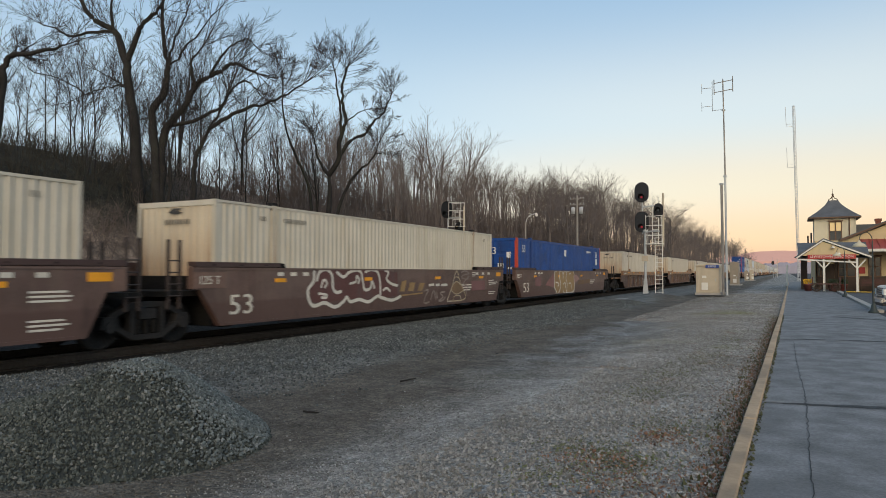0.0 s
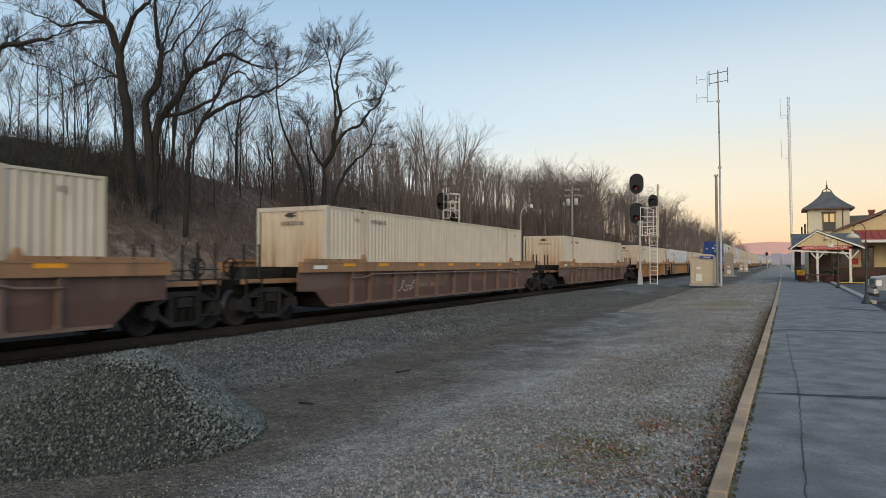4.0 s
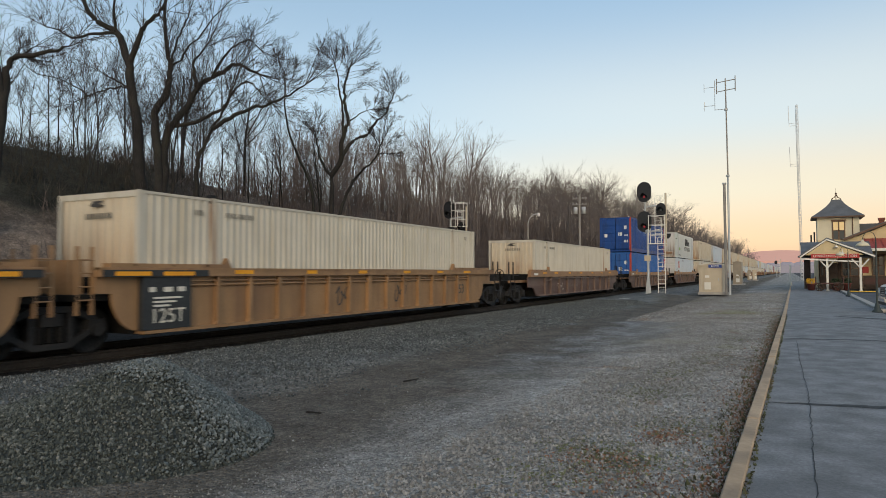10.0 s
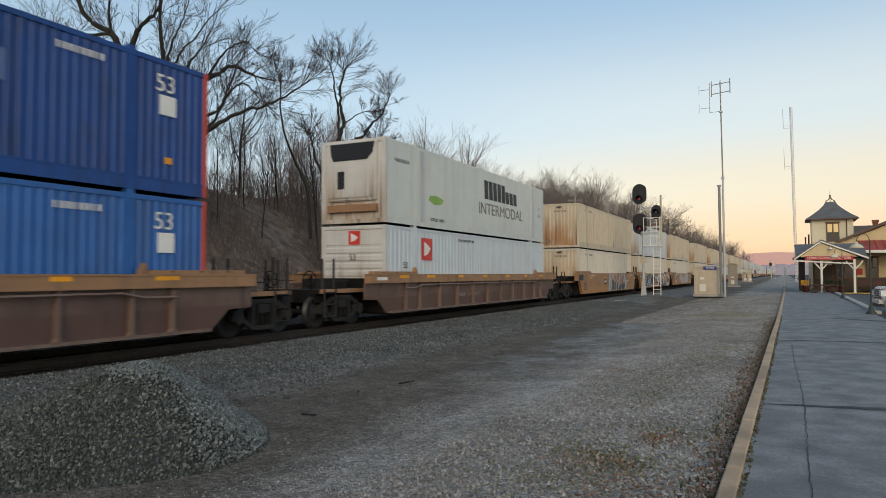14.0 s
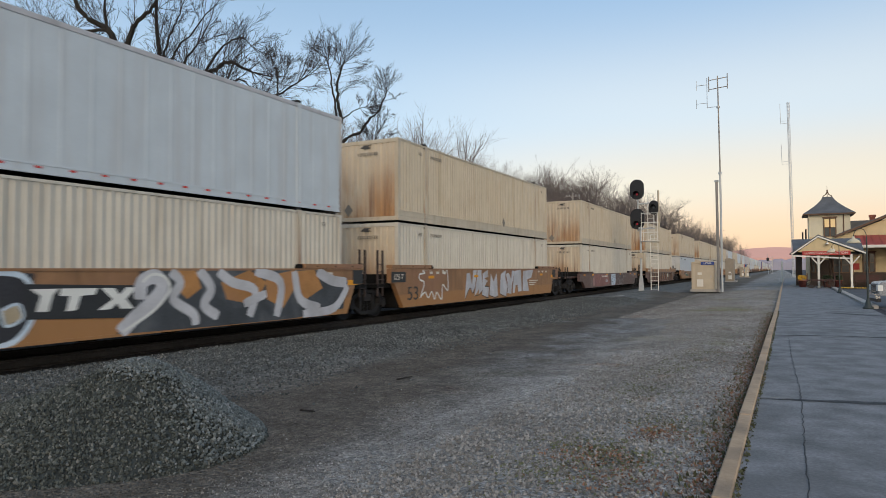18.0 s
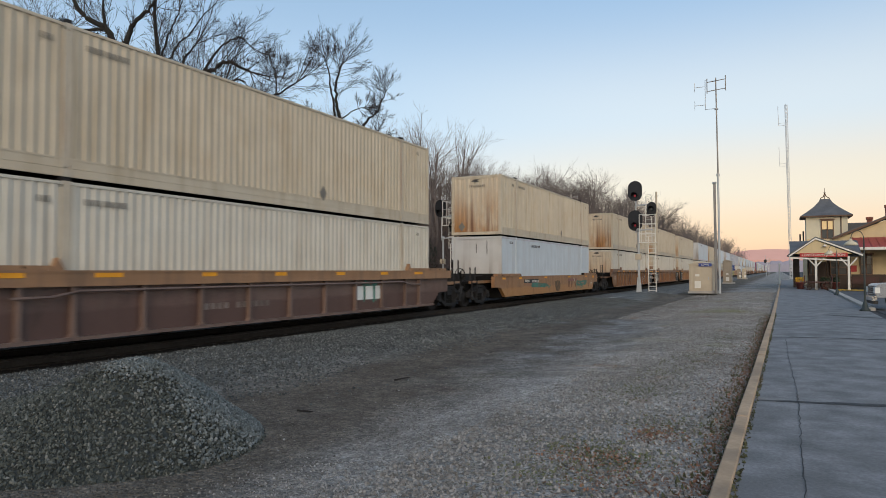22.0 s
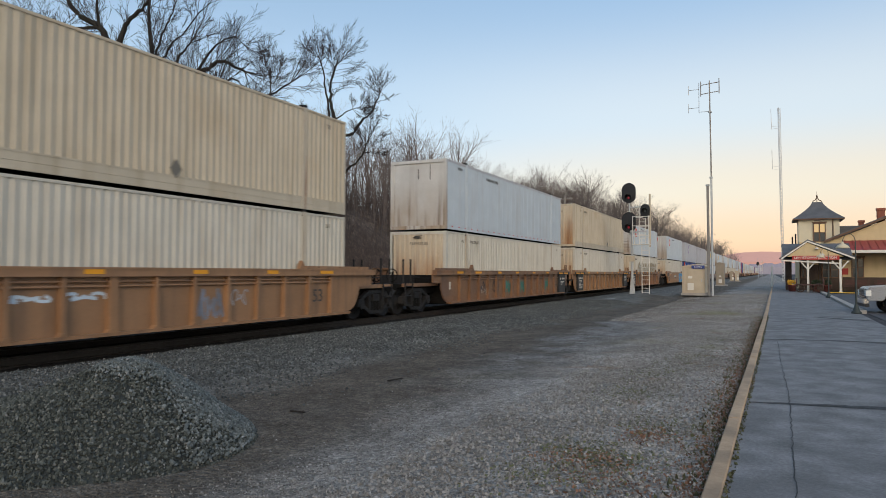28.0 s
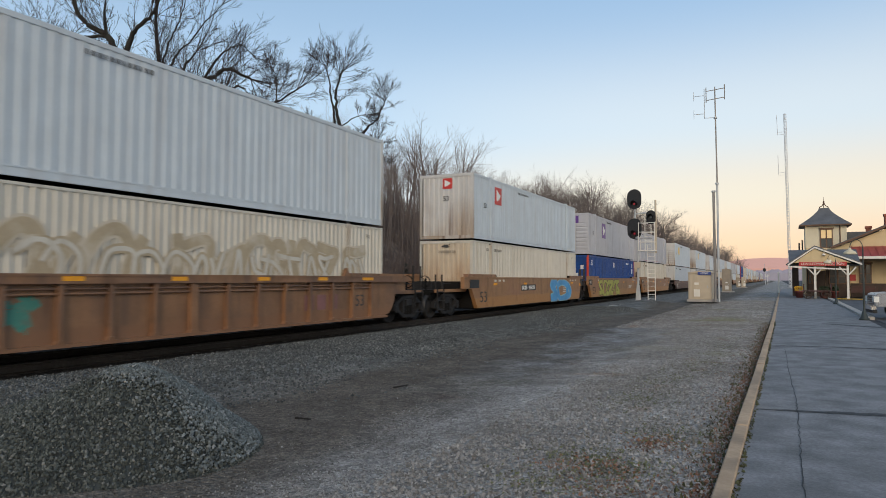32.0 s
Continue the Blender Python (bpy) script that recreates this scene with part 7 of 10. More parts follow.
# plain name panels on some sides
for k, y, w, panel in ((24, 5.4, 2.2, "panel_dark"), (10, 9.6, 1.9, "yellow")):
    bm = bmesh.new()
    box(bm, 1.39, 1.508 if T[k][1] == "smooth" else 1.41, y, y + w, 0.95 if k != 10 else 0.5, 1.25 if k != 10 else 1.1)
    part("name_panel", bm, G[panel] if panel != "yellow" else G["tan"], units[k], "plain painted name panel")
    bm = bmesh.new()
    for i in range(10):
        if i != 4:
            box(bm, 1.5 if T[k][1] == "smooth" else 1.404, 1.512 if T[k][1] == "smooth" else 1.416, y + 0.12 + i * (w - 0.24) / 10, y + 0.12 + (i + 0.66) * (w - 0.24) / 10, 1.0 if k != 10 else 0.68, 1.2 if k != 10 else 0.95)
    part("stencil", bm, G["label_white"] if panel != "yellow" else G["brown"], units[k])

# ---------------------------------------------------------------- gravel heap and loose stones
def stone_mesh(rnd, r):
    """A small broken stone: six corners, eight faces."""
    pts = [Vector(p) * r * rnd.uniform(0.7, 1.2) for p in ((1, 0, 0), (0, 1, 0), (-1, 0, 0), (0, -1, 0), (0, 0, 0.8), (0, 0, -0.6))]
    q = Euler((rnd.uniform(0, 6.3), rnd.uniform(0, 6.3), rnd.uniform(0, 6.3))).to_matrix()
    return [q @ p for p in pts]


STONE_FACES = np.array([(0, 1, 4), (1, 2, 4), (2, 3, 4), (3, 0, 4), (1, 0, 5), (2, 1, 5), (3, 2, 5), (0, 3, 5)])


def stones(name, places, material, label, category="gravel"):
    """Many stones as one mesh; places: rows of x, y, z, radius."""
    rnd = random.Random(len(places))
    kinds = [np.array(stone_mesh(rnd, 1.0)) for _ in range(40)]
    v = np.concatenate([kinds[rnd.randrange(40)] * r + (x, y, z) for x, y, z, r in places])
    f = (STONE_FACES[None] + 6 * np.arange(len(places))[:, None, None]).reshape(-1, 3)
    me = bpy.data.meshes.new(name)
    me.from_pydata(v, [], f.tolist())
    me.materials.append(material)
    return tagged(new(name, me), label, category, kind="stuff")


def stone_material(name, dark, light, accent, patches=()):
    m = bpy.data.materials.new(name)
    m.use_nodes = True
    n, l = m.node_tree.nodes, m.node_tree.links
    g, r = n.new("ShaderNodeNewGeometry"), n.new("ShaderNodeValToRGB")
    l.new(g.outputs["Random Per Island"], r.inputs["Fac"])
    el = r.color_ramp.elements
    el[0].color, el[1].color = (*dark, 1), (*accent, 1)
    e = el.new(0.86)
    e.color = (*light, 1)
    t = n.new("ShaderNodeTexNoise")
    t.inputs["Scale"].default_value = 45.0
    x = n.new("ShaderNodeMix")
    x.data_type, x.blend_type = 'RGBA', 'MULTIPLY'
    x.inputs[0].default_value = 0.5
    l.new(r.outputs["Color"], x.inputs[6])
    l.new(t.outputs["Fac"], x.inputs[7])
    col = x.outputs[2]
    for sc, lo, hi, amt, c, mode in ((0.5, 0.35, 0.65, 0.45, (0.55, 0.53, 0.50), 'MULTIPLY'), *patches):
        t2, mr, y = n.new("ShaderNodeTexNoise"), n.new("ShaderNodeMapRange"), n.new("ShaderNodeMix")
        t2.inputs["Scale"].default_value, t2.inputs["Detail"].default_value = sc, 5.0
        l.new(g.outputs["Position"], t2.inputs["Vector"])
        for k, q in zip(("From Min", "From Max", "To Min", "To Max"), (lo, hi, 0.0, amt)):
            mr.inputs[k].default_value = q
        l.new(t2.outputs["Fac"], mr.inputs["Value"])
        y.data_type, y.blend_type = 'RGBA', mode
        l.new(mr.outputs["Result"], y.inputs[0])
        l.new(col, y.inputs[6])
        y.inputs[7].default_value = (*c, 1)
        col = y.outputs[2]
    b = n["Principled BSDF"]
    l.new(col, b.inputs["Base Color"])
    b.inputs["Roughness"].default_value = 0.85
    b.inputs["Specular IOR Level"].default_value = 0.3
    return m


ST_BALLAST = stone_material("blue_grey_ballast", (0.05, 0.056, 0.056), (0.17, 0.182, 0.18), (0.34, 0.345, 0.335))
# Paler copy of the heap stone, light put into its colour
ST_LIT = stone_material("lit_blue_grey_stone", (0.085, 0.102, 0.104), (0.235, 0.268, 0.272), (0.37, 0.39, 0.39))
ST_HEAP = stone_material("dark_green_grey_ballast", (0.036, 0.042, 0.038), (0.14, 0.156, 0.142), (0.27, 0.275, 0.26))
ST_YARD = stone_material("mixed_yard_gravel", (0.18, 0.17, 0.157), (0.455, 0.44, 0.422), (0.57, 0.56, 0.54), ((0.22, 0.55, 0.68, 0.6, (0.17, 0.18, 0.08), 'MIX'), (0.9, 0.62, 0.72, 0.5, (0.2, 0.105, 0.06), 'MIX')))

ST_FINE = stone_material("dull_brown_grey_stone", (0.06, 0.053, 0.045), (0.17, 0.152, 0.132), (0.27, 0.26, 0.24))


HEAP_X, HEAP_Y = -6.28, 5.1


def heap_axes(x, y):
    """Across the camera's line of sight and along it, from the heap's crest."""
    return 0.63 * (x - HEAP_X) + 0.78 * (y - HEAP_Y), -0.78 * (x - HEAP_X) + 0.63 * (y - HEAP_Y)


def heap_z(x, y):
    """Height of the gravel heap over the yard: a lopsided cone and a low spill beside it, shaped to fit the camera's
    view.
    """
    u, v = heap_axes(x, y)
    r = math.hypot(u / (1.2 if u > 0 else 2.15), v / (2.35 if v > 0 else 1.4))
    c = 0.88 * max(0.0, 1.0 - math.sqrt(r * r + 0.017) + 0.13)
    w = 0.14 * max(0.0, 1 - math.hypot((x + 7.6) / 1.7, (y - 3.7) / 1.2) ** 1.2)
    h = max(c, w)
    return h + 0.04 * noise.noise(Vector((x * 1.7, y * 1.7, 0))) * min(1.0, h * 4)


def heap():
    xs, ys = np.linspace(-10.6, -3.9, 70), np.linspace(1.6, 8.2, 60)
    vs = [(x, y, ground_z(x, y) - 0.03 + heap_z(x, y)) for y in ys for x in xs]
    fs = [(j * 70 + i, j * 70 + i + 1, (j + 1) * 70 + i + 1, (j + 1) * 70 + i) for j in range(59) for i in range(69)
          if max(heap_z(xs[i + a], ys[j + b]) for a in (0, 1) for b in (0, 1)) > 0.002]
    me = bpy.data.meshes.new("gravel_mound")
    me.from_pydata(vs, [], fs)
    bm = bmesh.new()
    bm.from_mesh(me)
    bmesh.ops.delete(bm, geom=[v for v in bm.verts if not v.link_faces], context='VERTS')
    bm.to_mesh(me)
    bm.free()
    me.materials.append(mat("heap_core", (0.036, 0.042, 0.04), 0.9, var=0.3, scale=3, bump=0.8, bscale=25))
    tagged(new("gravel_mound", me), "low heap of dark grey-green crushed stone", "gravel mound")
    rnd = random.Random(31)
    pl = []
    while len(pl) < 30000:
        x, y = rnd.uniform(-10.6, -3.9), rnd.uniform(1.6, 8.2)
        h = heap_z(x, y)
        if h > 0.01:
            pl.append((x, y, ground_z(x, y) - 0.02 + h, rnd.choice((0.012, 0.016, 0.02, 0.025))))
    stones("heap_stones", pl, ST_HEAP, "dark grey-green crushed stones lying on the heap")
    pl = []      # paler stones paint light along the crest and the flank seen from the camera
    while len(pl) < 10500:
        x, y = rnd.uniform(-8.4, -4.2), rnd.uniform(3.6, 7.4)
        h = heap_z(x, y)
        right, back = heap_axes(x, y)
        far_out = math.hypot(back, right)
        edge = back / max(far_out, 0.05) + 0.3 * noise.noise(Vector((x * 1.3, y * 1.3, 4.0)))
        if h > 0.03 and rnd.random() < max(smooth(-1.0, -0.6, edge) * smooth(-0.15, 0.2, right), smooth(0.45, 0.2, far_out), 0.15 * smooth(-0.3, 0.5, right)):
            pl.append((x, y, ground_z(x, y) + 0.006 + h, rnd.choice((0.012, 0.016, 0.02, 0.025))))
    stones("fresh_stones", pl, ST_LIT, "paler blue-grey stones standing in for light on the heap crest")


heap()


def scatter():
    rnd = random.Random(32)
    pl = []
    while len(pl) < 64000:       # yard between the kerb and the ballast, thinning with distance
        y = 3.0 + 30.0 * rnd.random() ** 1.7
        x = rnd.uniform(-7.2, kerb_x(y) - 0.02)
        if heap_z(x, y) > 0.02:
            continue
        if rnd.random() > 0.008 + 0.992 * smooth(-5.0, -2.8, x + 0.9 * noise.noise(Vector((x * 0.4, y * 0.25, 2.0)))):
            continue
        pl.append((x, y, ground_z(x, y) + 0.004, rnd.choice((0.005, 0.006, 0.008, 0.009, 0.011, 0.013, 0.016, 0.020, 0.025) if x > -3.2 else (0.005, 0.006, 0.007, 0.009, 0.011, 0.014))))
    for _ in range(9000):        # behind the camera
        y, x = rnd.uniform(-6.0, 3.1), rnd.uniform(-4.5, -0.6)
        if heap_z(x, y) < 0.02 and rnd.random() < smooth(-4.5, -2.1, x):
            pl.append((x, y, ground_z(x, y) + 0.004, rnd.choice((0.009, 0.012, 0.017, 0.022))))
    far = 0
    while far < 14000:       # coarser stones further out
        y, x = 26 + 34 * rnd.random() ** 1.3, rnd.uniform(-5.6, 0.0)
        if x < kerb_x(y) - 0.05:
            pl.append((x, y, ground_z(x, y) + 0.004, rnd.choice((0.016, 0.022, 0.03, 0.036))))
            far += 1
    fine = []
    while len(fine) < 26000:       # small dull stones trodden into the worn way
        y = 2.6 + 20.0 * rnd.random() ** 1.6
        x = rnd.uniform(-8.4, -3.2)
        if heap_z(x, y) < 0.02 and rnd.random() > smooth(-4.6, -3.4, x):
            fine.append((x, y, ground_z(x, y) + 0.001, rnd.choice((0.005, 0.007, 0.009, 0.012))))
    stones("fine_gravel", fine, ST_FINE, "small brown-grey stones trodden into the worn way")
    stones("yard_gravel", pl, ST_YARD, "loose mixed grey and tan yard gravel")
    pl = []
    while len(pl) < 42000:
        y = 2.0 + 40.0 * rnd.random() ** 1.4
        x = rnd.uniform(-11.6, -5.6)
        if heap_z(x, y) > 0.02 or rnd.random() > 0.015 + 0.985 * smooth(-6.9, -8.4, x + 0.8 * noise.noise(Vector((x * 0.5, y * 0.3, 5.0)))):
            continue
        pl.append((x, y, ground_z(x, y) + 0.006, rnd.choice((0.016, 0.021, 0.027, 0.033))))
    stones("ballast", pl, ST_BALLAST, "blue-grey crushed stone ballast beside the rails")
    # weeds and moss along the kerb
    bm = bmesh.new()
    for _ in range(2600):
        y = 3.2 + 26 * rnd.random() ** 1.5
        s = rnd.random()
        x = kerb_x(y) + (-0.03 - 0.3 * rnd.random() ** 2 if s < 0.7 else 0.135 + 0.04 * rnd.random())
        z = ground_z(x, y) if s < 0.7 else 0.0
        h, a = rnd.uniform(0.015, 0.05 if s < 0.7 else 0.028), rnd.uniform(0, 6.3)
        d = Vector((math.cos(a), math.sin(a), 0)) * rnd.uniform(0.01, 0.025)
        c = Vector((x, y, z))
        bm.faces.new([bm.verts.new(p) for p in (c - d, c + d, c + Vector((rnd.uniform(-0.02, 0.02), rnd.uniform(-0.02, 0.02), h)))])
    tagged(new("kerb_weeds", finish("kerb_weeds", bm, mat("moss_and_weeds", (0.085, 0.09, 0.045), 0.9, var=0.4, patch=(0.2, 0.11, 0.05), bump=0.0))), "small weeds and moss along the kerb", "weeds", kind="stuff")
    # fallen leaves and moss between the kerb and the wheel way
    for nm, label, cat, colour, count, spots in (
            ("leaf_litter", "scattered brown fallen leaves beside the kerb", "leaves", mat("brown_leaves", (0.21, 0.108, 0.066), 0.9, var=0.35, bump=0.0), 6800, ((-0.72, 6, 0.22, 5), (-0.75, 12, 0.25, 6), (-1.55, 6.1, 0.25, 0.2), (-1.15, 5.5, 0.3, 0.3), (-1.2, 7.3, 0.15, 0.2))),
            ("moss_patches", "low moss and grass growing in the gravel", "moss", mat("yellow_green_moss", (0.125, 0.13, 0.068), 0.95, var=0.35, bump=0.0), 3600, ((-1.5, 14.2, 0.28, 0.8), (-1.8, 12.0, 0.3, 0.6), (-1.86, 9.8, 0.3, 0.5), (-1.7, 6.4, 0.3, 0.25), (-1.3, 6.2, 0.22, 0.2), (-1.15, 7.7, 0.25, 0.4), (-1.7, 5.5, 0.3, 0.25), (-1.3, 18.0, 0.3, 1.6)))):
        bm = bmesh.new()
        for _ in range(count):
            cx, cy, sx, sy = spots[rnd.randrange(len(spots))]
            x, y = rnd.gauss(cx, sx), rnd.gauss(cy, sy)
            if cat == "leaves" and rnd.random() < 0.72:      # blown up against the kerb
                y = 3.0 + 26 * rnd.random() ** 1.4
                x = kerb_x(y) - 0.03 - abs(rnd.gauss(0, 0.11))
            if y < 2.5 or x > kerb_x(y) - 0.02 or heap_z(x, y) > 0.01:
                continue
            a, r = rnd.uniform(0, 6.3), rnd.uniform(0.008, 0.02)
            c = Vector((x, y, ground_z(x, y) + 0.012))
            d, e = Vector((math.cos(a) * r, math.sin(a) * r, rnd.uniform(-0.004, 0.012))), Vector((-math.sin(a) * r * 0.6, math.cos(a) * r * 0.6, rnd.uniform(-0.004, 0.012)))
            bm.faces.new([bm.verts.new(p) for p in (c - d, c - e, c + d, c + e)])
        tagged(new(nm, finish(nm, bm, colour)), label, cat, kind="stuff")
    # dark wooden stick and a bigger stone
    for x, y, a, ln in ((-5.55, 7.04, -10, 0.28), (-5.75, 9.9, 60, 0.3), (-9.4, 43.5, 60, 1.1)):
        bm = bmesh.new()
        rod(bm, (-ln / 2, 0, 0), (ln / 2, 0, 0.02), 0.016, 6, 0.01)
        ob = tagged(new("stick", finish("stick", bm, M["tie"] if ln < 1 else M["galv"])), "dark weathered stick lying on the gravel" if ln < 1 else "pale stake lying on the ballast", "stick")
        ob.matrix_world = pose(x, y, ground_z(x, y) + 0.02, 0, 0, a)


scatter()


# ---------------------------------------------------------------- signals, cabinets and poles
def signal_head(parent, x, y, z, w, h, lit, name="signal_head"):
    """A black oval backboard with a hooded lens, facing -y."""
    bm = bmesh.new()
    n = 24
    out = []
    for i in range(n):
        a = math.tau * i / n
        c, s = math.cos(a), math.sin(a)
        out.append((x + w / 2 * c, z + (h - w) / 2 * (1 if s > 0 else -1) * (1 if abs(s) > 1e-6 else 0) + w / 2 * s))
    plate_y(bm, out, y, y + 0.04)
    head = part(name, bm, M["signal_black"], parent, "black oval signal backboard")
    zl = z - h * 0.24 if h > 1.2 else z
    bm = bmesh.new()
    lathe(bm, [(0.075, -0.03), (0.075, 0.0)], (x, y - 0.005, zl), 'Y', 16)
    part("lens", bm, M["lens_red" if lit else "lens_dark"], head, "glowing red lens" if lit else "dark lens")
    bm = bmesh.new()          # long hood over the lens
    k, r0, ln = 14, 0.2, 0.5
    prev = None
    for i in range(k + 1):
        a = math.radians(-40 + 260 * i / k)
        c, s = math.cos(a) * r0, math.sin(a) * r0
        row = [bm.verts.new((x + c, y, zl + s)), bm.verts.new((x + c * 1.05, y - ln * (0.35 + 0.65 * (0.5 + 0.5 * math.sin(a))), zl + s * 1.05))]
        if prev:
            bm.faces.new((prev[0], row[0], row[1], prev[1]))
        prev = row
    bmesh.ops.solidify(bm, geom=bm.faces[:], thickness=0.012)
    part("hood", bm, M["signal_black"], head, "black hood")
    bm = bmesh.new()
    box(bm, x - w * 0.22, x + w * 0.22, y + 0.04, y + 0.3, z - h * 0.3, z + h * 0.3)
    part("lamp_case", bm, M["signal_black"], head)
    return head


def ladder(bm, x, y, z0, z1, w, step=0.3):
    for s in (-1, 1):
        box(bm, x + s * w / 2 - 0.025, x + s * w / 2 + 0.025, y - 0.012, y + 0.012, z0, z1)
    k = int((z1 - z0) / step)
    for i in range(k + 1):
        rod(bm, (x - w / 2, y, z0 + 0.1 + i * step), (x + w / 2, y, z0 + 0.1 + i * step), 0.016, 5)


def railway_signal(m, label, heads, up=0.0):
    ob = thing("railway_signal", label, "railway signal", m, "signals")
    bm = bmesh.new()
    plate_y(bm, [(-0.19, 0.0), (0.19, 0.0), (0.09, 1.1), (-0.09, 1.1)], -0.09, 0.09)
    part("foot", bm, M["galv"], ob, "flared silver mast foot")
    bm = bmesh.new()
    rod(bm, (0, 0, 0.0), (0, 0, 4.5), 0.085, 10)
    part("mast", bm, M["galv"], ob, "silver steel mast")
    bm = bmesh.new()
    box(bm, -0.22, 0.2, -0.2, 0.05, 2.35, 2.75)
    part("junction_box", bm, M["case_tan"], ob)
    bm = bmesh.new()
    lathe(bm, [(0.06, 4.35), (0.17, 4.4), (0.17, 4.55), (0.06, 4.62)], (0, 0, 0), 'Z', 12)
    part("mast_cap", bm, M["galv"], ob)
    bm = bmesh.new()
    rod(bm, (-0.2, 0.15, 4.3), (-0.2, 0.15, 8.0), 0.05, 8)
    part("head_post", bm, M["galv"], ob)
    # the ladder and its cage beside the mast
    bm = bmesh.new()
    ladder(bm, 0.93, 0.0, 0.05, 4.0, 0.5)
    part("lower_ladder", bm, M["white_paint"], ob, "pale steel ladder")
    bm = bmesh.new()
    ladder(bm, 0.7, 0.1, 3.6, 6.9, 0.42)
    part("upper_ladder", bm, M["white_paint"], ob, "pale steel ladder")
    bm = bmesh.new()
    box(bm, 0.05, 1.25, -0.3, 0.5, 3.55 + up, 3.6 + up)
    deck = part("platform_deck", bm, M["white_paint"], ob, "pale steel working platform")
    for x in (0.1, 1.2):
        for y in (-0.28, 0.48):
            piece("guard_post", lambda b: rod(b, (x, y, 3.6 + up), (x, y, 5.6 + up), 0.025, 6), M["white_paint"], deck)
    for z in (4.2 + up, 4.9 + up, 5.55 + up):
        piece("guard_rail", lambda b: tube(b, [(0.1, -0.28, z), (1.2, -0.28, z), (1.2, 0.48, z), (0.1, 0.48, z)], 0.02, 6), M["white_paint"], deck)
    bm = bmesh.new()
    rod(bm, (1.2, 0.3, 3.4), (1.2, 0.3, 7.2), 0.07, 8)
    part("rear_post", bm, M["case_tan"], ob)
    for z in (4.45, 6.25):
        bm = bmesh.new()
        tube(bm, [(-0.2, 0.15, z), (0.6, 0.1, z + 0.05), (1.0, 0.1, z + 0.02)], 0.05, 8)
        part("bracket", bm, M["galv"], ob)
    for x, z, w, h, lit in heads:
        signal_head(ob, x, -0.05, z, w, h, lit)
    return ob


railway_signal(pose(-9.0, 49.2, ground_z(-9.0, 49.2) - 0.03), "silver two-headed railway signal showing red, with ladder and black hoods",
               [(-0.22, 7.3, 1.0, 1.45, True), (-0.22, 5.17, 1.0, 1.5, True), (0.93, 5.95, 0.66, 1.02, False)])
railway_signal(pose(-24.9, 49.6, ground_z(-24.9, 49.6) - 0.03), "silver railway signal with black heads beyond the train",
               [(-0.22, 6.95, 1.0, 1.45, False), (0.93, 5.4, 0.66, 1.02, False)], 1.95)


def cabinet(m, w, d, h, paint, label, sign=False):
    ob = thing("equipment_cabinet", label, "cabinet", m, "trackside cabinets")
    bm = bmesh.new()
    box(bm, 0, w, 0, d, 0.08, h)
    bmesh.ops.bevel(bm, geom=bm.edges[:], offset=0.02, segments=1, affect='EDGES')
    part("body", bm, M[paint], ob)
    bm = bmesh.new()
    plate_y(bm, [(-0.06, h), (w + 0.06, h), (w + 0.02, h + 0.05), (w / 2, h + 0.2), (-0.02, h + 0.05)], -0.06, d + 0.06)
    part("roof", bm, M[paint], ob)
    bm = bmesh.new()
    box(bm, -0.08, w + 0.35, -0.1, d + 0.1, -0.1, 0.08)
    part("base", bm, M["kerb_far"], ob, "grey concrete base")
    bm = bmesh.new()
    box(bm, 0.12, w - 0.12, -0.03, 0.0, 0.2, h - 0.15)
    door = part("door", bm, M[paint], ob)
    bm = bmesh.new()
    box(bm, w - 0.3, w - 0.25, -0.06, -0.03, 0.95, 1.15)
    part("handle", bm, M["galv"], door, "steel handle")
    for z0, z1, x0, x1 in ((0.3, 0.85, 0.4, 0.85), (1.2, 1.38, 0.45, 0.75)):
        bm = bmesh.new()
        box(bm, x0, x1, -0.036, -0.03, z0, z1)
        part("notice", bm, M["white_paint"], door, "pale notice plate")
    if sign:
        bm = bmesh.new()
        box(bm, w * 0.42, w * 0.98, -0.1, -0.07, h - 0.14, h + 0.1)
        sg = part("name_plate", bm, M["sign_blue"], ob, "blue name plate")
        words("lettering", "LEWIS", 0.2, M["white_paint"], sg, pose(w * 0.7, -0.104, h - 0.02) @ FRONT)
    return ob


cabinet(pose(-6.25, 54.8, 0.02), 1.68, 2.4, 2.1, "case_tan", "tan steel equipment cabinet with a blue name plate", True)
cabinet(pose(-7.24, 103.5, -0.1), 1.1, 3.0, 3.1, "case_dark", "dull tan steel equipment cabinet")
cabinet(pose(-8.3, 160.0, -0.1), 0.7, 0.7, 2.0, "case_dark", "small pale steel equipment cabinet")
cabinet(pose(-7.3, 160.0, -0.1), 0.8, 0.7, 2.1, "case_tan", "small pale steel equipment cabinet")


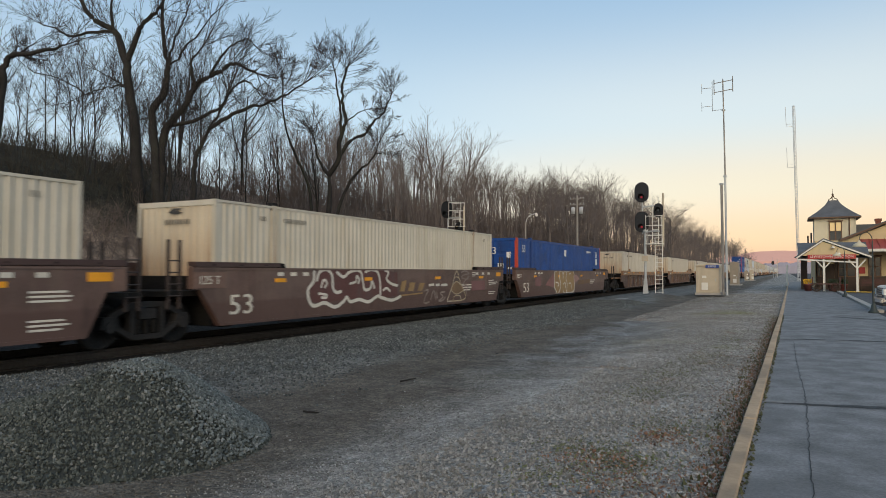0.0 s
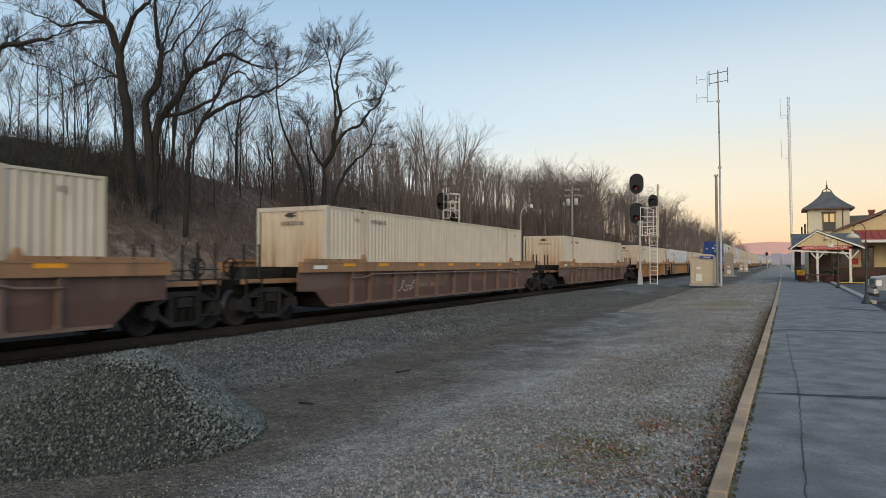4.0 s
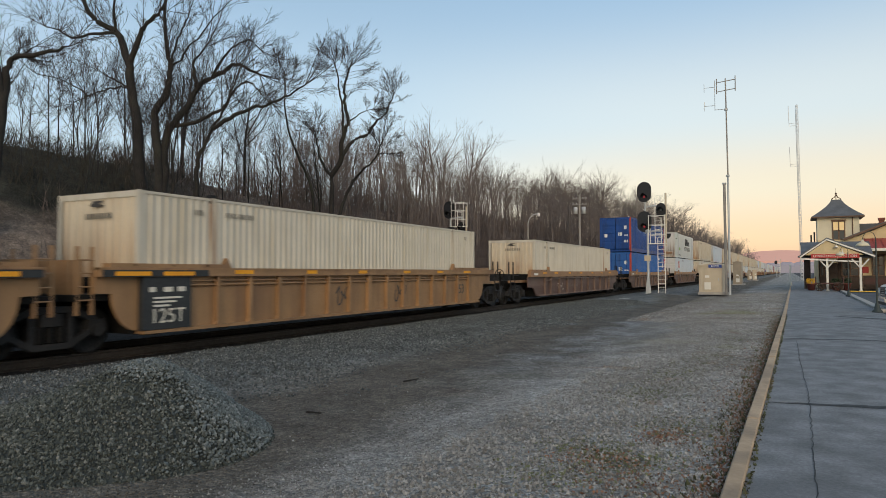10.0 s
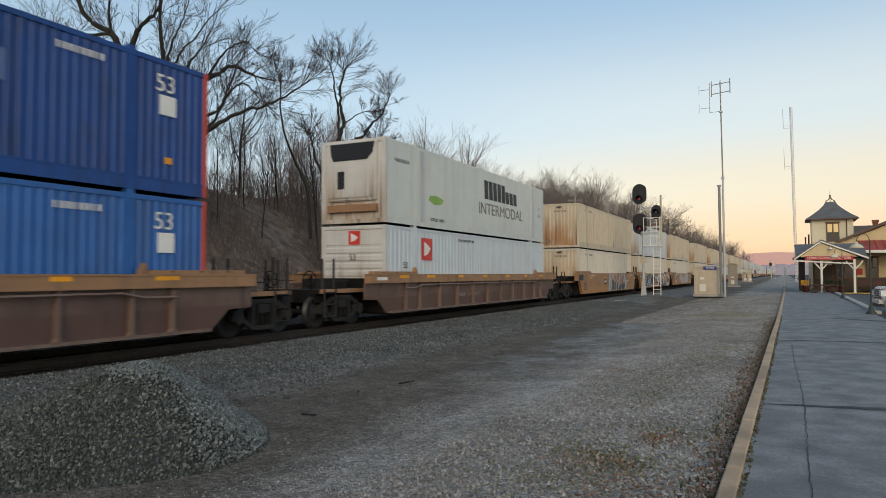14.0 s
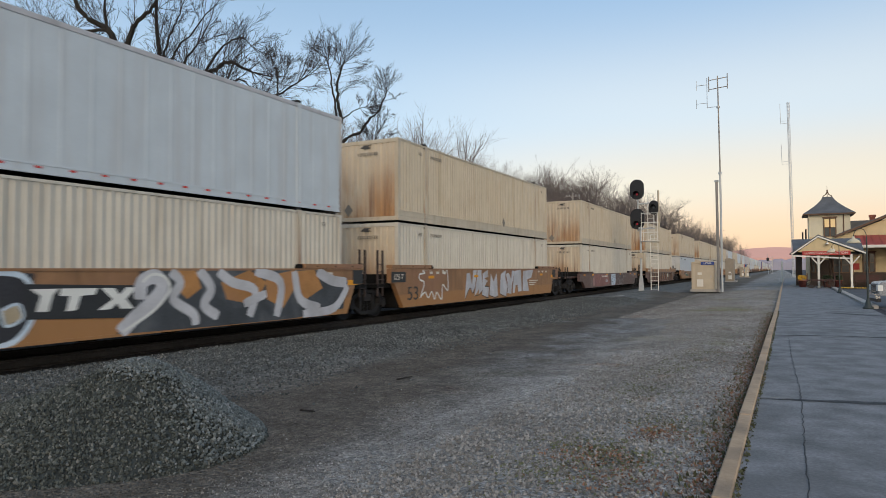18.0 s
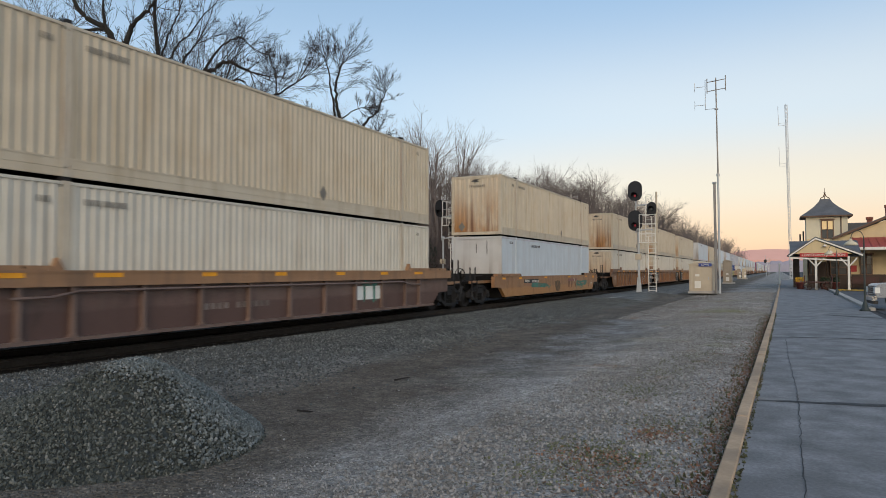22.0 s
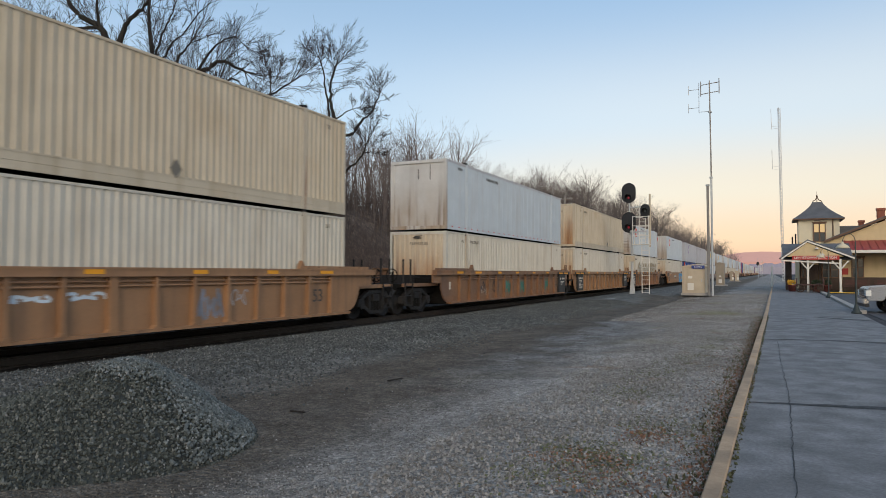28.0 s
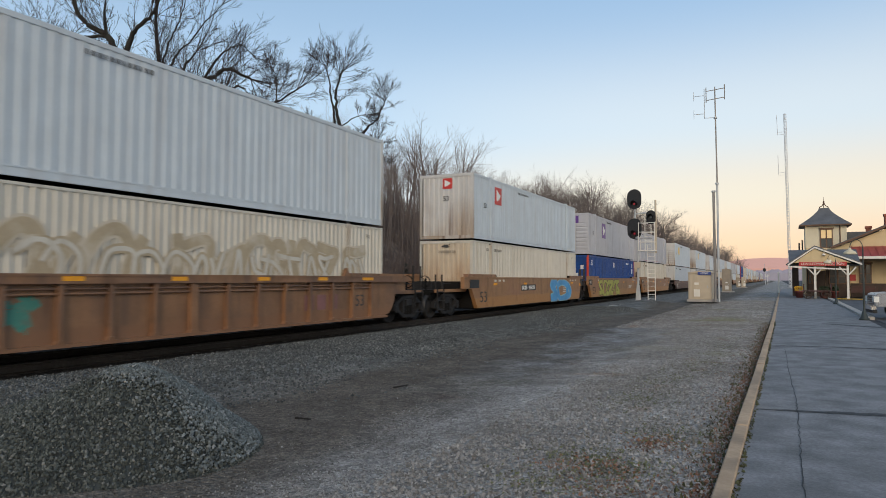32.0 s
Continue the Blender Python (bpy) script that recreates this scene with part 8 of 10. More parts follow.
def antenna_pole():
    ob = thing("antenna_pole", "tall thin grey steel pole with two dipole antenna arrays", "antenna pole", pose(-4.0, 54.1, -0.05))
    bm = bmesh.new()
    rod(bm, (0, 0, 0), (-0.02, 0, 8.9), 0.085, 10, 0.07)
    part("lower_tube", bm, M["galv"], ob)
    bm = bmesh.new()
    rod(bm, (-0.02, 0, 8.9), (-0.1, 0, 16.2), 0.055, 10, 0.045)
    part("upper_tube", bm, M["rust_pole"], ob)
    bm = bmesh.new()
    for z in (8.9, 13.9):
        rod(bm, (-0.03 - 0.01 * (z > 10) * 5, 0, z - 0.06), (-0.03 - 0.01 * (z > 10) * 5, 0, z + 0.06), 0.13, 10)
    part("collar", bm, M["galv"], ob)
    for z in (15.35, 16.05):
        piece("antenna_arm", lambda b: rod(b, (-0.75, 0, z - 0.05), (0.6, 0.1, z + 0.1), 0.03, 6), M["rust_pole"], ob)
    for x in (-0.72, -0.1, 0.58):
        piece("dipole", lambda b: rod(b, (x, 0.02, 15.15 + 0.1 * (x > 0)), (x, 0.02, 16.3 + 0.1 * (x > 0)), 0.035, 6), M["rust_pole"], ob, "dark dipole antenna")
    bm = bmesh.new()
    rod(bm, (-0.1, 0, 13.95), (-0.85, 0, 13.95), 0.02, 5)
    rod(bm, (-0.85, 0, 13.9), (-0.85, 0, 16.2), 0.025, 6)
    for z in (14.3, 15.7):
        rod(bm, (-0.85, 0, z), (-1.6, 0, z), 0.02, 5)
        rod(bm, (-1.6, 0, z - 0.35), (-1.6, 0, z + 0.35), 0.02, 5)
    part("side_antenna", bm, M["galv"], ob, "pale side antenna")
    ob2 = thing("steel_pole", "short round galvanised steel pole", "pole", pose(-4.27, 54.4, -0.05))
    bm = bmesh.new()
    rod(bm, (0, 0, 0), (-0.04, 0, 8.3), 0.105, 12, 0.095)
    part("tube", bm, M["rust_pole"], ob2)
    bm = bmesh.new()
    rod(bm, (-0.04, 0, 8.3), (-0.04, 0, 8.42), 0.15, 12)
    part("cap", bm, M["galv"], ob2)
    ob3 = thing("wooden_stake", "thin pale marker post beside the rails", "post", pose(0.0, 90.5, -0.05))
    bm = bmesh.new()
    box(bm, -0.09, 0.09, -0.09, 0.09, 0, 2.6)
    part("post", bm, M["white_paint"], ob3)
    bm = bmesh.new()
    box(bm, -0.3, 0.3, -0.2, 0.2, 0, 0.08)
    part("base", bm, M["kerb_far"], ob3)


antenna_pole()


def lattice_tower():
    ob = thing("lattice_tower", "tall slender galvanised lattice radio tower", "radio tower", pose(2.05, 150.0, 0))
    H, r = 35.0, 0.27
    legs = [(r * math.cos(a), r * math.sin(a)) for a in (0.4, 2.5, 4.6)]
    lean = -0.012
    for x, y in legs:
        bm = bmesh.new()
        rod(bm, (x, y, 0), (x + lean * H, y, H), 0.036, 6)
        part("leg", bm, M["tower_steel"], ob)
    bm = bmesh.new()
    z = 0.0
    while z < H - 0.7:
        for i in range(3):
            a, b = legs[i], legs[(i + 1) % 3]
            rod(bm, (a[0] + lean * z, a[1], z), (b[0] + lean * (z + 0.7), b[1], z + 0.7), 0.022, 4)
            rod(bm, (b[0] + lean * z, b[1], z), (a[0] + lean * (z + 0.7), a[1], z + 0.7), 0.022, 4)
        z += 0.7
    tagged(part("bracing", bm, M["tower_steel"], ob, "criss-cross bracing"), kind="stuff")
    for z in (30.8, 22.6):
        bm = bmesh.new()
        x = lean * z
        tube(bm, [(x - 0.3, 0, z), (x - 1.4, 0, z), (x - 1.5, 0, z + 4.0)], 0.05, 5)
        tube(bm, [(x - 0.3, 0, z + 0.5), (x - 1.42, 0, z + 0.5)], 0.03, 5)
        part("whip_antenna", bm, M["tower_steel"], ob)


lattice_tower()


def utility_pole():
    ob = thing("utility_pole", "weathered grey wooden utility pole with transformers", "utility pole", pose(-25.5, 89.9, ground_z(-25.5, 89.9)))
    bm = bmesh.new()
    rod(bm, (0, 0, 0), (0, 0, 12.3), 0.17, 10, 0.12)
    part("pole", bm, M["rust_pole"], ob)
    for z in (11.75, 10.95):
        bm = bmesh.new()
        box(bm, -1.0, 1.0, -0.06, 0.06, z, z + 0.12)
        part("crossarm", bm, M["rust_pole"], ob)
        for x in (-0.9, -0.45, 0.45, 0.9):
            bm = bmesh.new()
            lathe(bm, [(0.05, 0), (0.06, 0.1), (0.03, 0.16)], (x, 0, z + 0.12), 'Z', 8)
            part("insulator", bm, M["galv"], ob)
    for x in (-0.55, 0.55):
        bm = bmesh.new()
        lathe(bm, [(0.01, 9.7), (0.28, 9.75), (0.28, 10.6), (0.01, 10.7)], (x, 0, 0), 'Z', 12)
        part("transformer", bm, M["galv"], ob, "grey transformer can")
    ob = thing("street_lamp", "grey street lamp with a curved arm", "street lamp", pose(-25.5, 69.5, ground_z(-25.5, 69.5)))
    bm = bmesh.new()
    rod(bm, (0, 0, 0), (0, 0, 7.2), 0.11, 8, 0.08)
    part("pole", bm, M["rust_pole"], ob)
    bm = bmesh.new()
    tube(bm, [(0, 0, 7.0), (0.15, 0, 7.6), (0.55, 0, 8.0), (1.15, 0, 8.15)], 0.04, 6)
    part("arm", bm, M["galv"], ob)
    bm = bmesh.new()
    lathe(bm, [(0.01, 7.8), (0.14, 7.85), (0.16, 8.05), (0.08, 8.2)], (1.25, 0, 0), 'Z', 12)
    part("lamp_head", bm, M["white_paint"], ob)


utility_pole()


def post_lamp(x, y, h):
    ob = thing("street_lamp", "dark green gooseneck post lamp with a cream bell shade", "street lamp", pose(x, y, 0.0), "platform lamps")
    bm = bmesh.new()
    lathe(bm, [(0.2, 0.0), (0.2, 0.05), (0.13, 0.12), (0.07, 0.35), (0.05, 0.4)], (0, 0, 0), 'Z', 16)
    part("base", bm, M["lamp_green"], ob)
    bm = bmesh.new()
    rod(bm, (0, 0, 0.4), (0, 0, h * 0.5), 0.04, 10, 0.038)
    rod(bm, (0, 0, h * 0.5), (0, 0, h * 0.53), 0.06, 10, 0.04)
    rod(bm, (0, 0, h * 0.53), (0, 0, h - 0.35), 0.03, 10, 0.026)
    part("post", bm, M["lamp_green"], ob)
    bm = bmesh.new()
    pts = [(-0.23 + 0.23 * math.cos(a), 0, h - 0.35 + 0.36 * math.sin(a)) for a in [math.pi * i / 12 for i in range(13)]]
    tube(bm, pts, 0.015, 6)
    part("gooseneck", bm, M["lamp_green"], ob)
    bm = bmesh.new()
    lathe(bm, [(0.04, h - 0.32), (0.06, h - 0.4), (0.2, h - 0.48), (0.28, h - 0.6), (0.26, h - 0.6), (0.18, h - 0.5), (0.04, h - 0.42)], (-0.46, 0, 0), 'Z', 18)
    part("shade", bm, M["pale_wall"], ob, "cream bell shade")
    return ob


post_lamp(3.12, 32.4, 3.3)
post_lamp(3.46, 52.5, 3.35)

# ---------------------------------------------------------------- the station and what stands about it
def sash(parent, x, y, z, w, h, lit, rows=2, name="window"):
    """A window in a wall that faces -y: frame, panes."""
    bm = bmesh.new()
    t = 0.09
    box(bm, x - t, x, y - 0.06, y + 0.05, z - t, z + h + t)
    box(bm, x + w, x + w + t, y - 0.06, y + 0.05, z - t, z + h + t)
    box(bm, x, x + w, y - 0.06, y + 0.05, z - t, z)
    box(bm, x, x + w, y - 0.06, y + 0.05, z + h, z + h + t)
    box(bm, x + w / 2 - 0.06, x + w / 2 + 0.06, y - 0.05, y + 0.03, z, z + h)
    box(bm, x, x + w, y - 0.05, y + 0.03, z + h / 2 - 0.03, z + h / 2 + 0.03)
    win = part(name, bm, M["brown_trim"], parent, "brown-framed sash window")
    for i in range(2):
        for j in range(rows):
            bm = bmesh.new()
            x0 = x + i * w / 2 + (0.06 if i else 0)
            z0 = z + j * h / rows + 0.03 * (j > 0)
            box(bm, x0, x0 + w / 2 - 0.06, y - 0.01, y + 0.01, z0, z + (j + 1) * h / rows - 0.03)
            part("pane", bm, M["window_warm" if lit and j else "glass"], win)
    bm = bmesh.new()
    box(bm, x - 0.18, x + w + 0.18, y - 0.12, y + 0.02, z + h + 0.09, z + h + 0.2)
    part("window_head", bm, M["brown_trim"], win)
    return win


def boards(parent, x0, x1, y, z0, z1, material, step=0.16, name="clapboard_siding"):
    """Lapped boards on a wall facing -y, as one sheet."""
    bm = bmesh.new()
    k = max(1, int((z1 - z0) / step))
    prev = None
    for i in range(k):
        a, b = z0 + (z1 - z0) * i / k, z0 + (z1 - z0) * (i + 1) / k
        rows = [[bm.verts.new((x, yy, z)) for x in (x0, x1)] for yy, z in ((y - 0.022, a), (y, b))]
        if prev:
            bm.faces.new((prev[0], prev[1], rows[0][1], rows[0][0]))
        bm.faces.new((rows[0][0], rows[0][1], rows[1][1], rows[1][0]))
        prev = rows[1]
    return part(name, bm, material, parent)


def station():
    ob = thing("station_building", "cream and brown wooden railway station with a square slate-roofed tower", "station building", pose(0, 0, 0))
    Y = 75.0
    # main body and its gable
    bm = bmesh.new()
    box(bm, 2.45, 19.0, Y, Y + 13, 0.0, 4.75)
    part("wall", bm, M["cream_wall"], ob)
    bm = bmesh.new()
    plate_y(bm, [(5.0, 4.75), (19.0, 4.75), (12.2, 7.75)], Y, Y + 0.3)
    part("gable_wall", bm, M["cream_wall"], ob)
    boards(ob, 6.0, 19.0, Y - 0.004, 1.35, 3.6, M["cream_wall"])
    bm = bmesh.new()
    for s in (0, 1):
        a = [(4.7, 4.72), (12.2, 8.0), (12.2, 8.22), (4.55, 4.86)] if not s else [(19.6, 4.72), (12.2, 8.0), (12.2, 8.22), (19.75, 4.86)]
        plate_y(bm, a, Y - 0.45, Y + 12.5)
    part("roof", bm, M["slate"], ob, "dark slate gable roof")
    for s in (0, 1):
        bm = bmesh.new()
        a = [(4.62, 4.62), (12.2, 7.95), (12.2, 8.12), (4.5, 4.78)] if not s else [(19.7, 4.62), (12.2, 7.95), (12.2, 8.12), (19.82, 4.78)]
        plate_y(bm, a, Y - 0.5, Y - 0.4)
        part("bargeboard", bm, M["brown_trim"], ob, "brown bargeboard")
    bm = bmesh.new()
    plate(bm, [(Y + 3.6, 4.9), (Y + 3.4, 6.45), (Y + 6.0, 6.6), (Y + 8.0, 4.9)], 5.9, 12.0)
    part("rear_roof", bm, M["slate"], ob, "dark slate rear roof")
    # lower wainscot, door and windows under the red roof
    for x0, x1 in ((6.15, 19.0),):
        bm = bmesh.new()
        box(bm, x0, x1, Y - 0.06, Y - 0.005, 0.0, 1.3)
        part("wainscot", bm, M["dark_wood"], ob, "dark brown wainscot, full height as painted shade under the canopy")
    sash(ob, 6.95, Y - 0.03, 1.35, 0.85, 1.75, False)
    sash(ob, 10.4, Y - 0.03, 1.35, 0.95, 1.75, False)
    bm = bmesh.new()
    box(bm, 5.95, 6.6, Y - 0.05, Y - 0.01, 1.55, 2.15)
    part("notice_board", bm, M["sign_red"], ob, "red notice board")
    # red metal awning and its white fascia
    bm = bmesh.new()
    plate(bm, [(Y - 3.4, 3.72), (Y - 0.02, 4.72), (Y - 0.02, 4.82), (Y - 3.4, 3.82)], 6.2, 20.0)
    for i in range(22):
        x = 6.3 + i * 0.62
        plate(bm, [(Y - 3.4, 3.82), (Y - 0.02, 4.82), (Y - 0.02, 4.88), (Y - 3.4, 3.88)], x, x + 0.05)
    part("awning", bm, M["red_metal"], ob, "red standing-seam metal awning")
    bm = bmesh.new()
    box(bm, 6.2, 20.0, Y - 3.45, Y - 3.38, 3.55, 3.8)
    part("fascia", bm, M["white_paint"], ob, "white fascia board")
    # tower
    bm = bmesh.new()
    box(bm, 2.46, 6.0, 76.0, 79.6, 4.0, 7.15)
    tower = part("tower_wall", bm, M["pale_wall"], ob, "pale cream tower wall")
    for x in (2.44, 5.9):
        bm = bmesh.new()
        box(bm, x, x + 0.12, 75.97, 76.1, 4.0, 7.12)
        part("corner_board", bm, M["pale_wall"], tower)
    bm = bmesh.new()
    rod(bm, (5.45, 75.95, 4.6), (5.45, 75.95, 7.0), 0.05, 6)
    part("downpipe", bm, M["brown_trim"], tower, "brown downpipe")
    sash(tower, 3.82, 75.97, 4.85, 0.92, 1.72, True)
    bm = bmesh.new()                       # swept pagoda roof
    rings = []
    for t in [i / 10 for i in range(11)]:
        half = 0.44 + 1.82 * (1 - t) ** 1.4
        z = 7.1 + 1.78 * t
        rings.append([bm.verts.new((4.2 + sx * max(half, 0.05), 77.8 + sy * max(half, 0.05), z)) for sx, sy in ((-1, -1), (1, -1), (1, 1), (-1, 1))])
    for p, q in zip(rings, rings[1:]):
        for k in range(4):
            bm.faces.new((p[k], p[(k + 1) % 4], q[(k + 1) % 4], q[k]))
    bm.faces.new(rings[0][::-1])
    bm.faces.new(rings[-1])
    part("tower_roof", bm, M["slate"], tower, "grey slate roof with swept eaves")
    bm = bmesh.new()
    box(bm, 1.96, 6.44, 75.56, 80.04, 6.98, 7.1)
    part("eaves_board", bm, M["brown_trim"], tower, "brown eaves board")
    bm = bmesh.new()
    rod(bm, (4.2, 77.8, 8.8), (4.2, 77.8, 10.05), 0.04, 6, 0.012)
    for s in (-1, 1):
        tube(bm, [(4.2 + s * 0.42, 77.6, 8.78), (4.2 + s * 0.36, 77.6, 9.0), (4.2 + s * 0.14, 77.6, 9.12), (4.2, 77.6, 9.45)], 0.045, 6)
    lathe(bm, [(0.02, 9.42), (0.11, 9.52), (0.02, 9.64)], (4.2, 77.8, 0), 'Z', 10)
    part("finial", bm, M["brown_trim"], tower, "dark iron finial")
    # door, windows and, as painted shade, full-height dark boards under the canopy
    for x0, x1 in ((2.5, 3.3), (4.1, 6.1)):
        bm = bmesh.new()
        box(bm, x0, x1, Y - 0.06, Y - 0.005, 0.0, 2.95)
        part("wainscot", bm, M["dark_wood"], ob, "dark brown wainscot, full height as painted shade under the canopy")
    bm = bmesh.new()
    box(bm, 3.32, 4.08, Y - 0.08, Y - 0.01, 0.0, 2.5)
    part("door", bm, M["dark_wood"], ob, "dark brown door")
    sash(ob, 2.65, Y - 0.09, 1.3, 0.55, 1.4, False)
    sash(ob, 4.45, Y - 0.09, 1.3, 1.3, 1.4, False)
    # chimneys
    for x, y, z0, z1, w in ((8.5, 82.5, 5.5, 7.25, 0.24), (10.0, 80.5, 6.0, 8.3, 0.33)):
        bm = bmesh.new()
        box(bm, x - w, x + w, y - w, y + w, z0, z1 - 0.25)
        box(bm, x - w - 0.06, x + w + 0.06, y - w - 0.06, y + w + 0.06, z1 - 0.25, z1)
        part("chimney", bm, M["brick"], ob, "red brick chimney")
    # two vent pipes
    for x in (2.0, 2.3):
        bm = bmesh.new()
        rod(bm, (x, 80.0, 3.5), (x, 80.0, 5.5 + (x > 2.1) * 0.3), 0.08, 6)
        part("vent_pipe", bm, M["dark_wood"], ob)


station()


def canopy():
    ob = thing("platform_canopy", "open wooden platform canopy with slate roof and red name board", "canopy", pose(0, 0, 0))
    y0 = 67.0
    bm = bmesh.new()
    plate(bm, [(y0 + 0.6, 2.98), (y0 + 4.2, 4.42), (y0 + 8.2, 4.42), (y0 + 8.2, 4.3), (y0 + 4.2, 4.3), (y0 + 0.6, 2.86)], 0.88, 6.35)
    part("roof", bm, M["slate"], ob, "blue-grey slate roof")
    # the front gable
    for nm, a in (("gable_roof", [(0.76, 2.95), (2.85, 4.50), (2.85, 4.64), (0.62, 3.02)]), ("gable_roof", [(6.4, 2.98), (2.85, 4.50), (2.85, 4.64), (6.55, 3.06)])):
        bm = bmesh.new()
        plate_y(bm, a, y0 - 0.15, y0 + 4.0)
        part(nm, bm, M["slate"], ob)
    for a in ([(0.80, 2.88), (2.85, 4.40), (2.85, 4.53), (0.72, 2.97)], [(6.35, 2.9), (2.85, 4.40), (2.85, 4.53), (6.45, 3.0)]):
        bm = bmesh.new()
        plate_y(bm, a, y0 - 0.2, y0 - 0.1)
        part("bargeboard", bm, M["white_paint"], ob, "cream bargeboard")
    bm = bmesh.new()
    plate_y(bm, [(1.2, 3.12), (5.6, 3.12), (2.85, 4.36)], y0 - 0.04, y0 + 0.06)
    part("gable_board", bm, M["cream_wall"], ob, "cream gable boarding")
    bm = bmesh.new()
    box(bm, 1.62, 5.25, y0 - 0.12, y0 - 0.06, 2.84, 3.2)
    sign = part("name_board", bm, M["sign_red"], ob, "red station name board")
    words("lettering", "LEWISTOWN JUNCTION", 0.295, M["white_paint"], sign, pose(3.43, y0 - 0.125, 3.02) @ FRONT)
    bm = bmesh.new()
    plate_y(bm, [(0.8, 2.74), (5.3, 2.46), (5.3, 2.58), (0.8, 2.86)], y0 - 0.05, y0 + 0.07)
    part("front_beam", bm, M["white_paint"], ob, "white front beam")
    for x, yy in ((5.32, y0), (2.86, y0 + 0.1)):
        bm = bmesh.new()
        box(bm, x - 0.085, x + 0.085, yy - 0.085, yy + 0.085, 0.0, 2.9)
        box(bm, x - 0.12, x + 0.12, yy - 0.12, yy + 0.12, 0.0, 0.12)
        post = part("post", bm, M["white_paint"], ob, "white canopy post")
        for s in (-1, 1):
            bm = bmesh.new()
            tube(bm, [(x + s * 0.05, yy, 2.05), (x + s * 0.3, yy, 2.35), (x + s * 0.62, yy, 2.75)], 0.06, 6)
            part("brace", bm, M["white_paint"], post)
    bm = bmesh.new()
    box(bm, 1.2, 1.75, y0 + 7.0, y0 + 7.6, 0.0, 2.95)
    part("dark_pier", bm, M["dark_wood"], ob, "dark wooden pier")
    # pendant lamps under the gable
    for x, z in ((3.55, 3.9), (4.0, 3.35)):
        bm = bmesh.new()
        rod(bm, (x, y0 - 0.25, z), (x, y0 - 0.25, z + 0.3), 0.02, 5)
        lathe(bm, [(0.03, z + 0.02), (0.1, z - 0.05), (0.2, z - 0.14), (0.18, z - 0.14), (0.03, z - 0.04)], (x, y0 - 0.25, 0), 'Z', 12)
        part("lamp", bm, M["white_paint"], ob, "small white shaded lamp")
    # yellow kerb edge under the canopy
    bm = bmesh.new()
    box(bm, 4.3, 7.4, 65.9, 66.2, 0.0, 0.05)
    part("yellow_edge", bm, M["logo_yellow"], ob, "yellow painted edge")


canopy()


def bench(x, y, w, name_label):
    ob = thing("bench", name_label, "bench", pose(x, y, 0), "station benches")
    for i in range(4):
        bm = bmesh.new()
        box(bm, 0, w, 0.1 + i * 0.11, 0.19 + i * 0.11, 0.42, 0.46)
        part("seat_slat", bm, M["plum_bench"], ob)
    for i in range(4):
        bm = bmesh.new()
        box(bm, 0, w, 0.56, 0.6, 0.55 + i * 0.13, 0.65 + i * 0.13)
        part("back_slat", bm, M["plum_bench"], ob)
    for xx in (0.1, w - 0.18):
        bm = bmesh.new()
        box(bm, xx, xx + 0.08, 0.08, 0.16, 0, 0.42)
        box(bm, xx, xx + 0.08, 0.52, 0.6, 0, 1.08)
        box(bm, xx, xx + 0.08, 0.08, 0.6, 0.36, 0.42)
        part("leg_frame", bm, M["dark_wood"], ob)


bench(5.95, 72.6, 2.2, "dark red-brown slatted bench against the station wall")
bench(8.5, 72.6, 2.4, "dark red-brown slatted bench against the station wall")


def baggage_cart():
    ob = thing("baggage_cart", "old dark red wooden baggage cart with spoked wheels", "baggage cart", pose(2.55, 66.1, 0))
    bm = bmesh.new()
    box(bm, -0.7, 1.5, -0.45, 0.45, 0.62, 0.72)
    part("deck", bm, M["plum_bench"], ob)
    bm = bmesh.new()
    for x in (-0.66, 1.4):
        box(bm, x, x + 0.07, -0.45, 0.45, 0.72, 1.25)
    part("end_rack", bm, M["plum_bench"], ob)
    for x, r in ((-0.35, 0.36), (1.05, 0.4)):
        for s in (-0.5, 0.5):
            bm = bmesh.new()
            lathe(bm, [(r - 0.05, -0.03), (r, -0.03), (r, 0.03), (r - 0.05, 0.03), (r - 0.05, -0.03)], (x, s, r), 'Y', 20, cap=False)
            for k in range(5):
                a = math.pi * k / 5
                rod(bm, (x - r * math.cos(a) * 0.95, s, r - r * math.sin(a) * 0.95), (x + r * math.cos(a) * 0.95, s, r + r * math.sin(a) * 0.95), 0.02, 5)
            part("wheel", bm, M["dark_wood"], ob, "spoked wooden wheel")
    rnd = random.Random(12)
    for nm, x, y, mm, ml, n in (("flower_tub", 1.65, 68.4, "flowers", "clay tub of yellow flowers under the canopy", 160), ("flower_tub", 3.6, 69.4, "leaf", "clay tub of dried plants under the canopy", 200), ("flower_tub", 4.45, 70.2, "leaf", "clay tub of dried plants under the canopy", 200)):
        tub = thing(nm, ml, "flower tub", pose(x, y, 0), "flower tubs")
        bm = bmesh.new()
        lathe(bm, [(0.26, 0.0), (0.38, 0.55), (0.42, 0.55), (0.42, 0.62), (0.36, 0.62), (0.34, 0.5)], (0, 0, 0), 'Z', 16)
        part("tub", bm, M["pot"], tub)
        bm = bmesh.new()
        for _ in range(n):
            a, r, z = rnd.uniform(0, 6.3), 0.4 * rnd.random() ** 0.5, 0.6 + 0.45 * rnd.random()
            c = Vector((r * math.cos(a), r * math.sin(a), z))
            d = Vector((rnd.gauss(0, 1), rnd.gauss(0, 1), rnd.gauss(0, 1))).normalized() * 0.08
            e = d.orthogonal().normalized() * 0.05
            bm.faces.new([bm.verts.new(p) for p in (c - d, c + e, c + d, c - e)])
        part("foliage", bm, M[mm], tub, "yellow flowers" if mm == "flowers" else "dry dark stems")


